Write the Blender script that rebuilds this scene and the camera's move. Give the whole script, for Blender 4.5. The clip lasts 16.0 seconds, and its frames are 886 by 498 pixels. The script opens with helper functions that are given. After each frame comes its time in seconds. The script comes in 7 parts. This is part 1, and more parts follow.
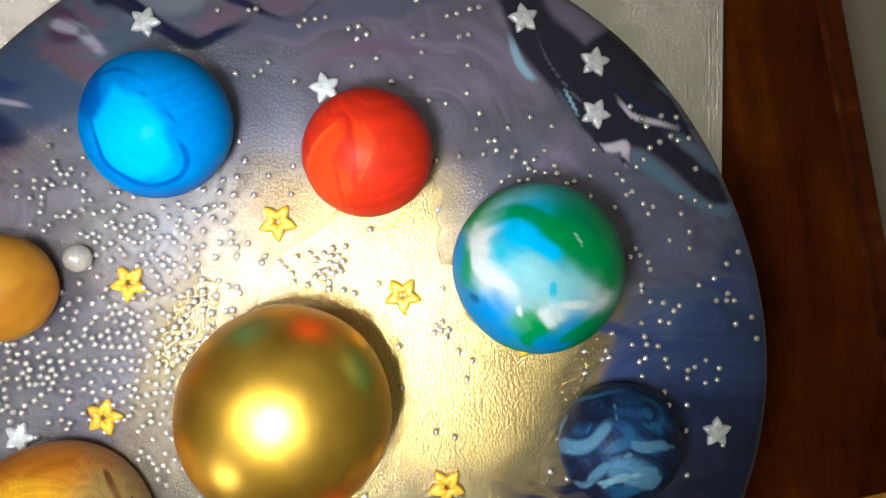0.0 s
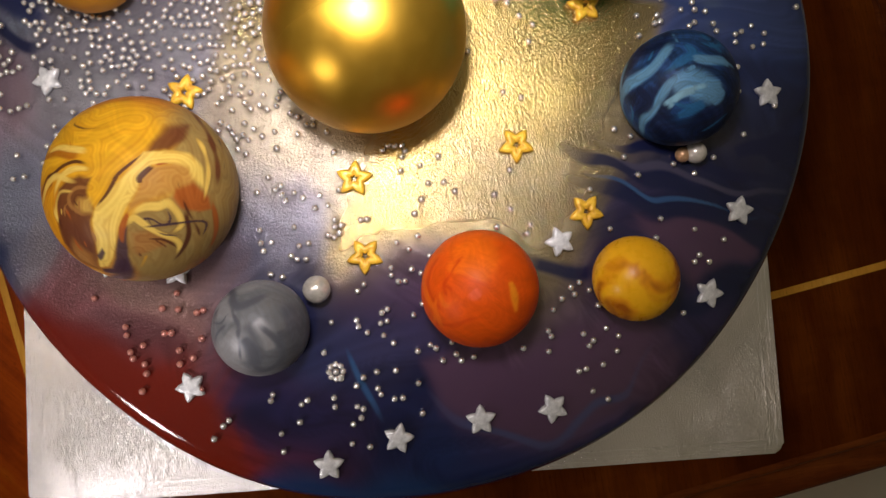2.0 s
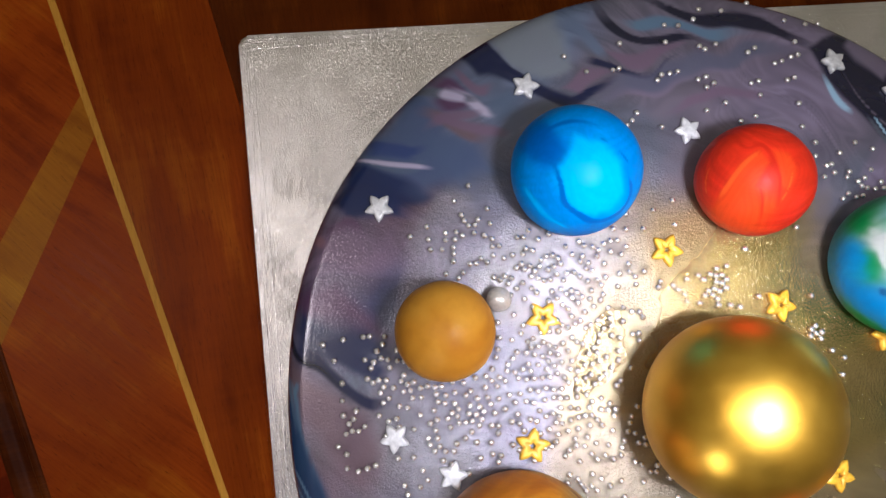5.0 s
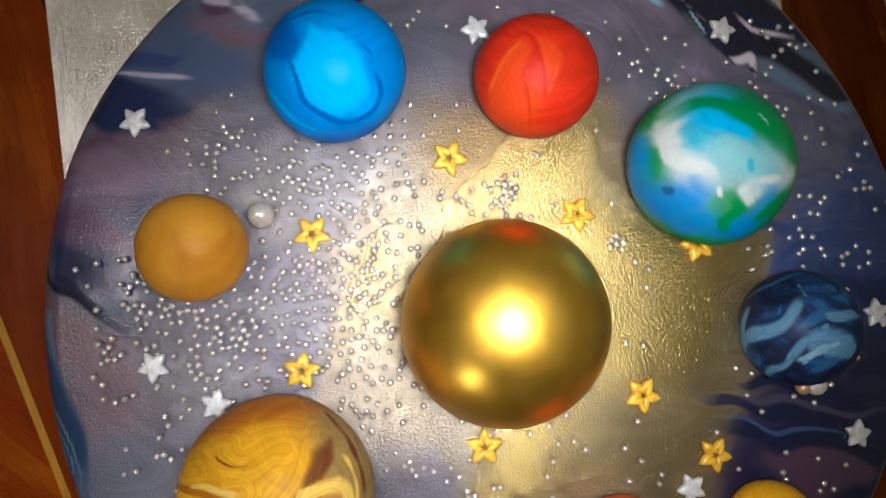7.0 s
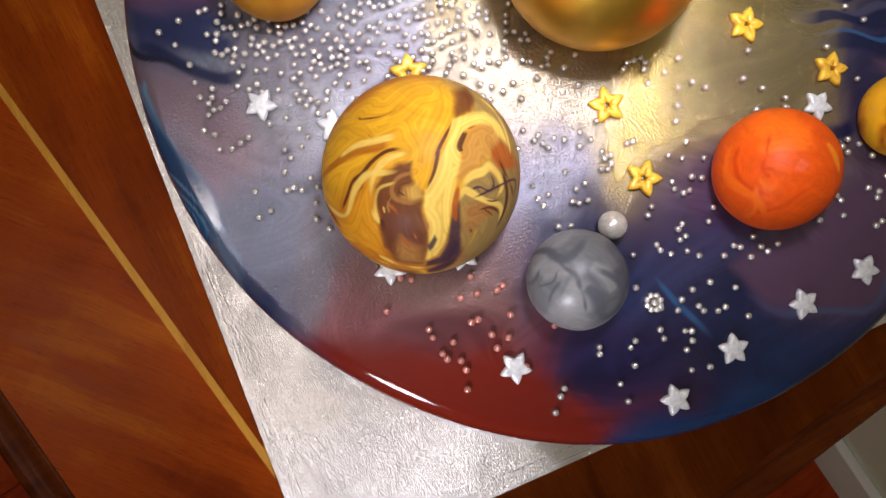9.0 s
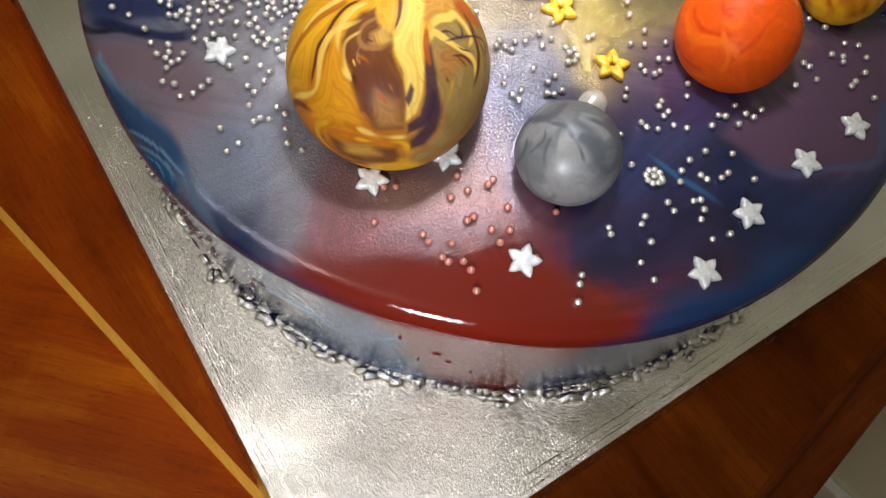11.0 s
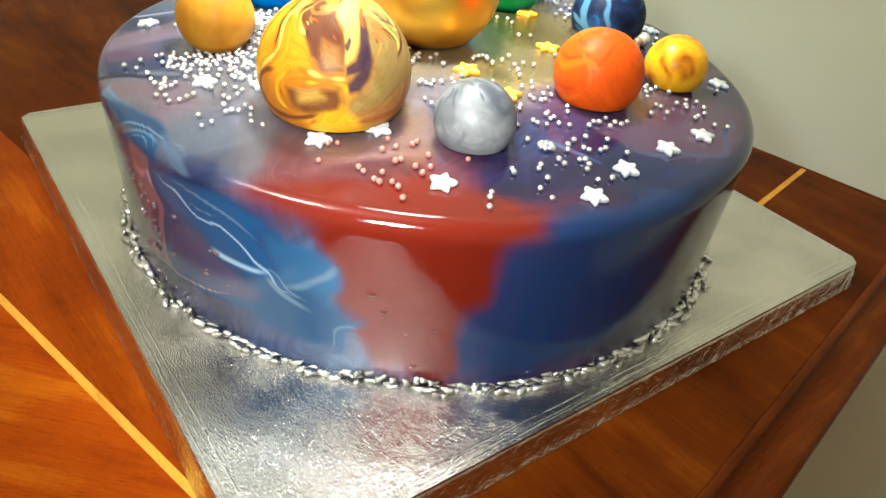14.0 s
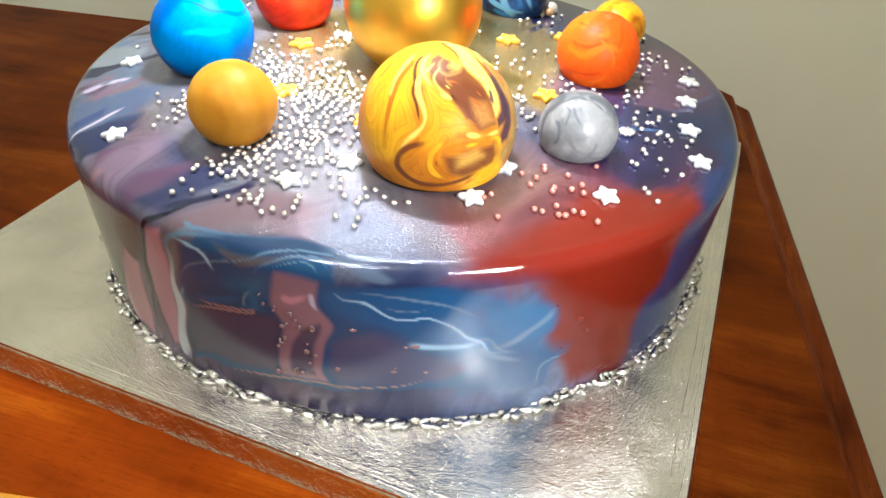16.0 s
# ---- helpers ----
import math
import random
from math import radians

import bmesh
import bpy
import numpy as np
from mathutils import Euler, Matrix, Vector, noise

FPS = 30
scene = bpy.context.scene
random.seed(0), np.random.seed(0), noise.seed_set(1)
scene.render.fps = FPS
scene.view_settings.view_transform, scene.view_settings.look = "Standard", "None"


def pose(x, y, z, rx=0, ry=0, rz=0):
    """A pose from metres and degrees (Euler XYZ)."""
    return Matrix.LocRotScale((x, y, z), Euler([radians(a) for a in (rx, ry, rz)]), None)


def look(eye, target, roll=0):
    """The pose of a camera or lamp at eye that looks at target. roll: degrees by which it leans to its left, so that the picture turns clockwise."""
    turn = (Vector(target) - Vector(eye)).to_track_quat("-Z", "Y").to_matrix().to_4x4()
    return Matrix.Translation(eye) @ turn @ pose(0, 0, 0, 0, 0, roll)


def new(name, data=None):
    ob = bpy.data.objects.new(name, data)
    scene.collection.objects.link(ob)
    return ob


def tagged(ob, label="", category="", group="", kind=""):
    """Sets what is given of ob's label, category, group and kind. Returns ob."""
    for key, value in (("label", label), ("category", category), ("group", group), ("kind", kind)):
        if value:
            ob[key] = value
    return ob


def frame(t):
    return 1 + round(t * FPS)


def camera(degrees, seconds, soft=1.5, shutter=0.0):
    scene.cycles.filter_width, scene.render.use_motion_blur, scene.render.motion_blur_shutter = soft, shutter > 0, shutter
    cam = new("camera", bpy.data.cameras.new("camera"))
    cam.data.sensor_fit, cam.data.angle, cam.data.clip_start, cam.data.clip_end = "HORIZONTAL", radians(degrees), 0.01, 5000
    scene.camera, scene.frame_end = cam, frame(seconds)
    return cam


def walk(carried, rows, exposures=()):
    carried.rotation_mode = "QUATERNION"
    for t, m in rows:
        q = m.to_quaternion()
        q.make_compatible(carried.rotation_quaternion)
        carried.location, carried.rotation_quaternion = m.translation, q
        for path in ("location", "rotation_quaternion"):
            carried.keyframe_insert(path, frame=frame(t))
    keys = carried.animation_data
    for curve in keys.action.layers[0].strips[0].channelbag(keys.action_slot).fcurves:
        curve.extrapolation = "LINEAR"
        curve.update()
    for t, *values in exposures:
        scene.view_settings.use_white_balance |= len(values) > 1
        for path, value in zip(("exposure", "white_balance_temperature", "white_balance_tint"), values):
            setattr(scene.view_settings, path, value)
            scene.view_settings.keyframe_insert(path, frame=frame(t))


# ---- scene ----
cam = camera(62.1, 16.0)
PATH = [
    (0, (0.033, 0.047, 1.061), (0.097, -0.018, -0.937), 135.3),
    (0.5, (0.037, 0.007, 1.064), (0.111, 0.071, -0.934), 47.7),
    (1, (0.031, -0.024, 1.069), (0.116, 0.057, -0.928), 44.6),
    (1.5, (0.022, -0.049, 1.067), (0.116, 0.018, -0.93), 51.9),
    (2, (0.006, -0.078, 1.068), (0.095, 0.051, -0.926), 31.2),
    (2.5, (-0.031, -0.088, 1.07), (0.099, 0.03, -0.923), 44.9),
    (3, (-0.067, -0.081, 1.07), (0.087, 0.056, -0.919), 45.8),
    (3.5, (-0.106, -0.053, 1.069), (0.094, 0.042, -0.919), 61.0),
    (4, (-0.12, -0.021, 1.068), (0.116, 0.062, -0.916), 66.1),
    (4.5, (-0.121, 0.008, 1.071), (0.125, 0.158, -0.908), 53.5),
    (5, (-0.113, 0.038, 1.074), (0.139, 0.184, -0.905), 54.4),
    (5.2, (-0.101, 0.051, 1.078), (0.142, 0.182, -0.902), 55.5),
    (7.3, (-0.037, -0.003, 1.061), (0.174, 0.088, -0.925), 58.8),
    (7.5, (-0.042, -0.012, 1.06), (0.169, 0.076, -0.927), 58.8),
    (8, (-0.054, -0.029, 1.061), (0.116, 0.015, -0.931), 62.3),
    (8.5, (-0.072, -0.056, 1.057), (0.134, 0.019, -0.931), 52.2),
    (9, (-0.097, -0.076, 1.048), (0.149, 0.061, -0.932), 39.0),
    (9.2, (-0.104, -0.085, 1.047), (0.153, 0.088, -0.929), 32.7),
    (11.3, (-0.144, -0.157, 0.999), (0.482, 0.569, -0.757), 9.0),
    (11.5, (-0.151, -0.163, 0.991), (0.518, 0.627, -0.72), 8.0),
    (12, (-0.155, -0.177, 0.973), (0.582, 0.715, -0.659), 6.4),
    (12.5, (-0.159, -0.199, 0.955), (0.646, 0.883, -0.522), 5.1),
    (13, (-0.171, -0.225, 0.94), (0.756, 0.977, -0.361), 6.2),
    (13.5, (-0.184, -0.244, 0.943), (0.789, 1.054, -0.227), 6.3),
    (14, (-0.189, -0.26, 0.951), (0.841, 1.017, -0.194), 6.7),
    (14.5, (-0.217, -0.24, 0.962), (0.907, 0.947, -0.189), 6.3),
    (15, (-0.244, -0.196, 0.974), (1.068, 0.765, -0.19), 4.5),
    (15.5, (-0.262, -0.156, 0.968), (1.201, 0.537, -0.207), 4.2),
    (16, (-0.281, -0.122, 0.966), (1.228, 0.421, -0.228), 3.5),
]
EXPOSURES = [
    (0, -1.4, 5600, 10), (0.5, -1.7, 5500, 10), (1.0, -1.9, 5700, 12), (2.0, -1.85, 6200, 22), (2.6, -1.6, 6900, 34), (3.5, -1.35, 6200, 28), (5.0, -1.45, 5600, 22),
    (7.5, -1.85, 5800, 14), (8.5, -1.7, 5700, 16), (9.0, -1.35, 5800, 22), (11.5, -0.95, 5750, 10), (12.5, -0.2, 5850, 8), (14.0, 0.3, 5700, 3), (16.0, 0.33, 5650, 10)]
walk(cam, [(t, look(eye, target, roll)) for t, eye, target, roll in PATH], EXPOSURES)

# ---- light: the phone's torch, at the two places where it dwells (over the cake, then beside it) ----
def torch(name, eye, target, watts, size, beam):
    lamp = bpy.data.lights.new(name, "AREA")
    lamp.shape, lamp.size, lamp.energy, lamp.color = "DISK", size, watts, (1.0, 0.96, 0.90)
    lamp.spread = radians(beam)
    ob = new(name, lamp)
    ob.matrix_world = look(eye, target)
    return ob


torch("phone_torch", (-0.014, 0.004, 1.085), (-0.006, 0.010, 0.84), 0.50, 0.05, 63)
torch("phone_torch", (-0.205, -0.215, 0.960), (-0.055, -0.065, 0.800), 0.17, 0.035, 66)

# added fill: an unseen warm point lamp without a fitting, lifts the room's brightness
fill_lamp = bpy.data.lights.new("room_fill", "POINT")
fill_lamp.energy, fill_lamp.shadow_soft_size, fill_lamp.color = 39.0, 0.12, (1.0, 0.89, 0.73)
new("room_fill", fill_lamp).location = (-0.7, 0.15, 2.1)

world = bpy.data.worlds.new("room_air")
scene.world = world
world.use_nodes = True
world.node_tree.nodes["Background"].inputs["Color"].default_value = (0.9, 0.95, 1.0, 1)
world.node_tree.nodes["Background"].inputs["Strength"].default_value = 0.008


# ---- materials ----
class Mat:
    """A node material with a Principled surface and a few short cuts."""

    def __init__(self, name, rough=0.5, metal=0.0, coat=0.0, spec=0.5):
        self.m = bpy.data.materials.new(name)
        self.m.use_nodes = True
        self.t = self.m.node_tree
        self.p = self.t.nodes["Principled BSDF"]
        self.put("Roughness", rough)
        self.put("Metallic", metal)
        self.put("Coat Weight", coat)
        self.put("Coat Roughness", 0.08)
        self.put("Specular IOR Level", spec)

    def put(self, name, value):
        if isinstance(value, (int, float, tuple)):
            self.p.inputs[name].default_value = value
        else:
            self.t.links.new(value, self.p.inputs[name])

    def node(self, kind, **values):
        n = self.t.nodes.new(kind)
        for key, value in values.items():
            self.set(n, key.replace("_", " "), value)
        return n

    def set(self, n, key, value):
        if isinstance(value, (int, float, tuple)):
            n.inputs[key].default_value = value
        else:
            self.t.links.new(value, n.inputs[key])

    def coords(self, scale=(1, 1, 1), turn=0.0, which="Object"):
        c = self.t.nodes.new("ShaderNodeTexCoord")
        mp = self.t.nodes.new("ShaderNodeMapping")
        mp.inputs["Scale"].default_value = scale
        mp.inputs["Rotation"].default_value = (0, 0, radians(turn))
        self.t.links.new(c.outputs[which], mp.inputs["Vector"])
        return mp.outputs["Vector"]

    def noise(self, vector, scale, detail=4.0, rough=0.55, distort=0.0):
        n = self.node("ShaderNodeTexNoise", Vector=vector, Scale=scale, Detail=detail, Roughness=rough, Distortion=distort)
        return n.outputs["Fac"]

    def warped(self, vector, scale, amount):
        """The coordinates, pushed about by a coarse noise."""
        n = self.node("ShaderNodeTexNoise", Vector=vector, Scale=scale, Detail=1.5)
        v = self.t.nodes.new("ShaderNodeVectorMath")
        v.operation = "MULTIPLY_ADD"
        self.set(v, 0, n.outputs["Color"])
        self.set(v, 1, (amount, amount, amount))
        self.set(v, 2, vector)
        return v.outputs["Vector"]

    def ramp(self, fac, stops, ease="EASE"):
        n = self.t.nodes.new("ShaderNodeValToRGB")
        n.color_ramp.interpolation = ease
        el = n.color_ramp.elements
        while len(el) < len(stops):
            el.new(0.5)
        for e, (at, colour) in zip(el, stops):
            e.position, e.color = at, (*colour, 1)
        self.set(n, "Fac", fac)
        return n.outputs["Color"]

    def mix(self, fac, a, b, mode="MIX"):
        n = self.t.nodes.new("ShaderNodeMix")
        n.data_type, n.blend_type = "RGBA", mode
        self.set(n, 0, fac)
        self.set(n, 6, (*a, 1) if isinstance(a, tuple) and len(a) == 3 else a)
        self.set(n, 7, (*b, 1) if isinstance(b, tuple) and len(b) == 3 else b)
        return n.outputs[2]

    def span(self, fac, lo, hi, a=0.0, b=1.0):
        n = self.t.nodes.new("ShaderNodeMapRange")
        for key, value in zip(("From Min", "From Max", "To Min", "To Max"), (lo, hi, a, b)):
            n.inputs[key].default_value = value
        self.set(n, "Value", fac)
        return n.outputs["Result"]

    def bump(self, height, strength, distance):
        n = self.node("ShaderNodeBump", Height=height, Strength=strength, Distance=distance)
        self.put("Normal", n.outputs["Normal"])
        return n

    def colour_layer(self, name, output="Color"):
        n = self.t.nodes.new("ShaderNodeAttribute")
        n.attribute_name = name
        return n.outputs[output]


def wood(name, dark, mid, light, turn, rough=0.34):
    """Polished veneer: broad cloudy figure, long streaks, fine pores, and short ripples across the grain."""
    m = Mat(name, rough=rough, coat=0.0, spec=0.03)
    v = m.coords((1, 1, 1), turn)
    w = m.warped(v, 9.0, 0.03)

    def stretched(vector, along, across):
        n = m.t.nodes.new("ShaderNodeMapping")
        n.inputs["Scale"].default_value = (along, across, 1.0)
        m.set(n, "Vector", vector)
        return n.outputs["Vector"]

    cloud = m.noise(stretched(w, 1.0, 1.8), 13.0, 3.0, 0.5)
    streak = m.noise(stretched(w, 1.0, 9.0), 9.0, 4.0, 0.6)
    ripple = m.noise(stretched(v, 7.0, 1.2), 30.0, 3.0, 0.55)
    grain = m.noise(stretched(v, 2.0, 60.0), 16.0, 4.0, 0.6)
    pores = m.noise(stretched(v, 10.0, 120.0), 22.0, 2.0, 0.5)
    figure = m.mix(0.08, m.mix(0.42, cloud, streak), ripple)
    c = m.ramp(figure, [(0.37, dark), (0.5, mid), (0.63, light)])
    c = m.mix(m.span(grain, 0.35, 0.65, 0.35, 0.0), c, dark)
    c = m.mix(m.span(pores, 0.62, 0.72, 0.0, 0.55), c, tuple(0.45 * k for k in dark))
    m.put("Base Color", c)
    m.put("Roughness", m.span(grain, 0.3, 0.7, rough - 0.08, rough + 0.1))
    m.bump(grain, 0.08, 0.0004)
    return m.m


# one veneer in a dim and a lit tone: light falloff put into the colour
MAHOGANY_DIM = wood("mahogany veneer", (0.045, 0.0077, 0.0004), (0.095, 0.0187, 0.0009), (0.155, 0.0374, 0.002), 96)
MAHOGANY_LIT = wood("mahogany veneer in its lit tone", (0.14, 0.0187, 0.0004), (0.25, 0.0418, 0.0007), (0.36, 0.0825, 0.0015), 96)
MAHOGANY_CROSS = wood("crossbanded mahogany veneer", (0.19, 0.0242, 0.0004), (0.34, 0.0561, 0.0006), (0.48, 0.1188, 0.0016), 56)
SATINWOOD = wood("pale satinwood veneer", (0.26, 0.075, 0.003), (0.42, 0.15, 0.006), (0.54, 0.23, 0.012), 60)
INLAY = wood("boxwood inlay line", (0.48, 0.21, 0.022), (0.66, 0.33, 0.04), (0.76, 0.43, 0.07), 100)
MOULDING = wood("dark moulded mahogany edge", (0.05, 0.0099, 0.002), (0.11, 0.0242, 0.004), (0.19, 0.0506, 0.008), 8)


def wall_paint():
    m = Mat("pale green wall paint", rough=0.55)
    v = m.coords()
    c = m.ramp(m.noise(v, 3.0, 5.0), [(0.3, (0.70, 0.74, 0.59)), (0.7, (0.77, 0.80, 0.65))])
    m.put("Base Color", c)
    m.bump(m.noise(v, 260.0, 3.0), 0.15, 0.001)
    return m.m


WALL = wall_paint()


FLOORBOARD = wood("red-brown polished floorboard", (0.20, 0.024, 0.004), (0.34, 0.046, 0.007), (0.44, 0.080, 0.012), 0)


def plaster():
    m = Mat("white ceiling plaster", rough=0.8)
    m.put("Base Color", m.ramp(m.noise(m.coords(), 8.0, 4.0), [(0.3, (0.72, 0.72, 0.69)), (0.7, (0.8, 0.8, 0.77))]))
    return m.m


PLASTER = plaster()


def foil():
    """Silver foil over card: a satin skin with a fine leathery emboss, slow dents, and scattered bright pimples."""
    m = Mat("embossed silver foil", rough=0.4, metal=1.0)
    v = m.coords()
    pimples = m.node("ShaderNodeTexVoronoi", Vector=v, Scale=700.0)
    which = m.node("ShaderNodeSeparateColor", Color=pimples.outputs["Color"])
    some = m.span(which.outputs["Red"], 0.80, 0.9, 0.0, 1.0)
    dot = m.node("ShaderNodeMath")
    dot.operation = "MULTIPLY"
    m.set(dot, 0, m.span(pimples.outputs["Distance"], 0.05, 0.26, 1.0, 0.0))
    m.set(dot, 1, some)
    leather = m.noise(m.warped(m.coords((1.7, 0.75, 1.0), 35), 240.0, 0.0016), 1150.0, 3.0, 0.6)
    slow = m.noise(v, 40.0, 3.0)
    h = m.mix(0.08, m.mix(m.span(slow, 0.35, 0.65, 0.3, 0.75), (0.5, 0.5, 0.5), leather), dot.outputs["Value"])
    m.put("Base Color", m.ramp(m.noise(v, 30.0, 4.0), [(0.3, (0.61, 0.59, 0.555)), (0.7, (0.73, 0.705, 0.665))]))
    m.put("Roughness", m.mix(dot.outputs["Value"], m.ramp(m.noise(v, 60.0, 3.0), [(0.3, (0.19, 0.19, 0.19)), (0.7, (0.27, 0.27, 0.27))]), (0.12, 0.12, 0.12)))
    m.bump(h, 1.0, 0.0006)
    return m.m


FOIL = foil()


def glaze():
    """Mirror glaze: the poured colours, lustre dust where it was brushed on, a fine rippled skin."""
    m = Mat("poured mirror glaze", rough=0.3, coat=0.0)
    v = m.coords()
    paint = m.colour_layer("paint")
    lustre = m.colour_layer("lustre", "Fac")
    mottle = m.noise(m.warped(v, 25.0, 0.03), 60.0, 4.0)
    c = m.mix(m.span(mottle, 0.35, 0.7, 0.0, 0.35), paint, (0.45, 0.42, 0.50), "SOFT_LIGHT")
    m.put("Base Color", c)
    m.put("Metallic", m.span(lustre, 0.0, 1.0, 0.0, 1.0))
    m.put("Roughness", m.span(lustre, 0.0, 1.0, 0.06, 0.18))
    m.put("Specular IOR Level", 0.46)
    skin = m.noise(v, 1350.0, 3.0, 0.6)
    n = m.bump(skin, 0.3, 0.0003)
    m.set(n, "Strength", m.span(lustre, 0.0, 0.5, 0.05, 1.0))
    return m.m


GLAZE = glaze()


def pearl_sugar(name, colour, metal):
    m = Mat(name, rough=0.2, metal=metal, coat=0.3)
    m.put("Base Color", m.ramp(m.noise(m.coords(), 700.0, 3.0), [(0.35, tuple(0.82 * k for k in colour)), (0.65, colour)]))
    return m.m


PEARL = pearl_sugar("silver-white sugar pearl", (0.86, 0.84, 0.82), 0.85)
BIG_PEARL = pearl_sugar("ivory sugar pearl", (0.70, 0.66, 0.58), 0.5)
ROSE_PEARL = pearl_sugar("copper-pink sugar pearl", (0.70, 0.30, 0.24), 0.55)
BRONZE_PEARL = pearl_sugar("bronze sugar pearl", (0.50, 0.30, 0.16), 0.4)


def star_sugar(name, lo, hi, metal, rough):
    m = Mat(name, rough=rough, metal=metal, coat=0.2)
    v = m.coords()
    m.put("Base Color", m.ramp(m.noise(v, 420.0, 4.0, 0.65), [(0.35, lo), (0.65, hi)]))
    m.bump(m.noise(v, 900.0, 3.0), 0.35, 0.0006)
    return m.m


WHITE_STAR = star_sugar("white pearl-dusted sugar", (0.50, 0.51, 0.51), (0.74, 0.75, 0.74), 0.2, 0.35)
GOLD_STAR = star_sugar("yellow-gold pressed sugar", (0.60, 0.30, 0.012), (0.82, 0.50, 0.03), 0.15, 0.42)


def nugget_sugar():
    m = Mat("silver sugar nugget", rough=0.13, metal=1.0)
    n = m.t.nodes.new("ShaderNodeObjectInfo")
    g = m.t.nodes.new("ShaderNodeNewGeometry")
    both = m.mix(0.5, n.outputs["Random"], g.outputs["Random Per Island"])
    m.put("Base Color", m.ramp(both, [(0.1, (0.34, 0.33, 0.33)), (0.5, (0.54, 0.53, 0.53)), (0.9, (0.74, 0.73, 0.73))]))
    m.bump(m.noise(m.coords(), 500.0, 2.0), 0.25, 0.0005)
    return m.m


NUGGET = nugget_sugar()


def sun_gold():
    m = Mat("satin gold lustre over a sugar ball", rough=0.33, metal=1.0)
    v = m.coords()
    m.put("Base Color", m.ramp(m.noise(v, 40.0, 4.0), [(0.3, (0.70, 0.39, 0.035)), (0.7, (0.82, 0.50, 0.06))]))
    m.put("Roughness", m.span(m.noise(v, 130.0, 4.0), 0.3, 0.7, 0.34, 0.41))
    m.bump(m.noise(v, 500.0, 3.0), 0.06, 0.0005)
    return m.m


SUN = sun_gold()


def drip(name, colour):
    m = Mat(name, rough=0.05, coat=1.0)
    m.put("Base Color", m.ramp(m.noise(m.coords(), 3.0, 3.0), [(0.35, tuple(0.7 * k for k in colour)), (0.65, colour)]))
    return m.m


def marble(name, stops, size, warp, rough=0.45, crease=0.0, spec=0.12):
    """Marbled sugar paste: warped bands of colour, finger dents and a faint grain."""
    m = Mat(name, rough=rough, spec=spec)
    v = m.coords()
    w = m.warped(m.warped(v, 26.0, warp), 70.0, warp * 0.35)
    c = m.ramp(m.noise(w, size, 2.0, 0.5, 0.6), stops, "LINEAR")
    grain = m.noise(v, 420.0, 4.0)
    c = m.mix(m.span(grain, 0.3, 0.7, 0.10, 0.0), c, (0.02, 0.015, 0.01))
    m.put("Base Color", c)
    m.put("Roughness", m.span(grain, 0.3, 0.7, rough - 0.06, rough + 0.08))
    h = m.mix(0.25, m.noise(w, size * 1.4, 3.0), grain)
    m.bump(h, 0.25 + crease, 0.0007)
    return m.m


def painted_paste(name, rough=0.45, metal=0.0):
    m = Mat(name, rough=rough, spec=0.12, metal=metal)
    v = m.coords()
    grain = m.noise(v, 420.0, 4.0)
    c = m.mix(m.span(grain, 0.3, 0.7, 0.10, 0.0), m.colour_layer("paint"), (0.02, 0.015, 0.01))
    m.put("Base Color", c)
    m.put("Roughness", m.span(grain, 0.3, 0.7, rough - 0.06, rough + 0.08))
    m.bump(grain, 0.2, 0.0005)
    return m.m


# ---- mesh helpers ----
def finish(bm, name, material, smooth=True):
    bmesh.ops.recalc_face_normals(bm, faces=bm.faces)
    me = bpy.data.meshes.new(name)
    bm.to_mesh(me)
    bm.free()
    if smooth:
        for p in me.polygons:
            p.use_smooth = True
    me.materials.append(material)
    return me


def part(name, bm, material, parent=None, label="", smooth=False):
    ob = new(name, finish(bm, name, material, smooth))
    if parent:
        ob.parent = parent
    return tagged(ob, label)


def prism(bm, outline, z0, z1, bevel=0.0):
    """An upright slab over a plan outline, its upper edges rounded."""
    lo = [bm.verts.new((x, y, z0)) for x, y in outline]
    hi = [bm.verts.new((x, y, z1)) for x, y in outline]
    n = len(outline)
    bm.faces.new(lo[::-1])
    lid = bm.faces.new(hi)
    for i in range(n):
        bm.faces.new((lo[i], lo[(i + 1) % n], hi[(i + 1) % n], hi[i]))
    if bevel:
        bmesh.ops.bevel(bm, geom=list(lid.edges), offset=bevel, segments=3, profile=0.5, affect="EDGES")
    return bm


def box(bm, x0, y0, z0, x1, y1, z1, bevel=0.0):
    return prism(bm, [(x0, y0), (x1, y0), (x1, y1), (x0, y1)], z0, z1, bevel)


# ---- the room: floor, walls and ceiling, turned with the table ----
TURN = 11.5
ROOM = pose(0, 0, 0, 0, 0, TURN)
TABLE_Z = 0.75


def setting(name, bm, material, label):
    ob = part(name, bm, material, None, label)
    ob.matrix_world = ROOM
    return tagged(ob, kind="structure", category=name.split("_")[0])


E_WALL, W_WALL, S_WALL, N_WALL, HIGH = 0.33, -2.6, -2.2, 1.9, 2.5
floor = setting("floor", box(bmesh.new(), W_WALL, S_WALL, -0.1, E_WALL, N_WALL, -0.004), FLOORBOARD, "red-brown polished wooden floor below the table")
for i in range(22):  # boards across the room
    v0 = S_WALL + (N_WALL - S_WALL) * i / 22
    part("floorboard", box(bmesh.new(), W_WALL, v0 + 0.001, -0.006, E_WALL, v0 + (N_WALL - S_WALL) / 22 - 0.001, 0.0, 0.001), FLOORBOARD, floor)
setting("wall_east", box(bmesh.new(), E_WALL, S_WALL - 0.12, 0.0, E_WALL + 0.12, N_WALL + 0.12, HIGH), WALL, "pale green painted wall behind the table")
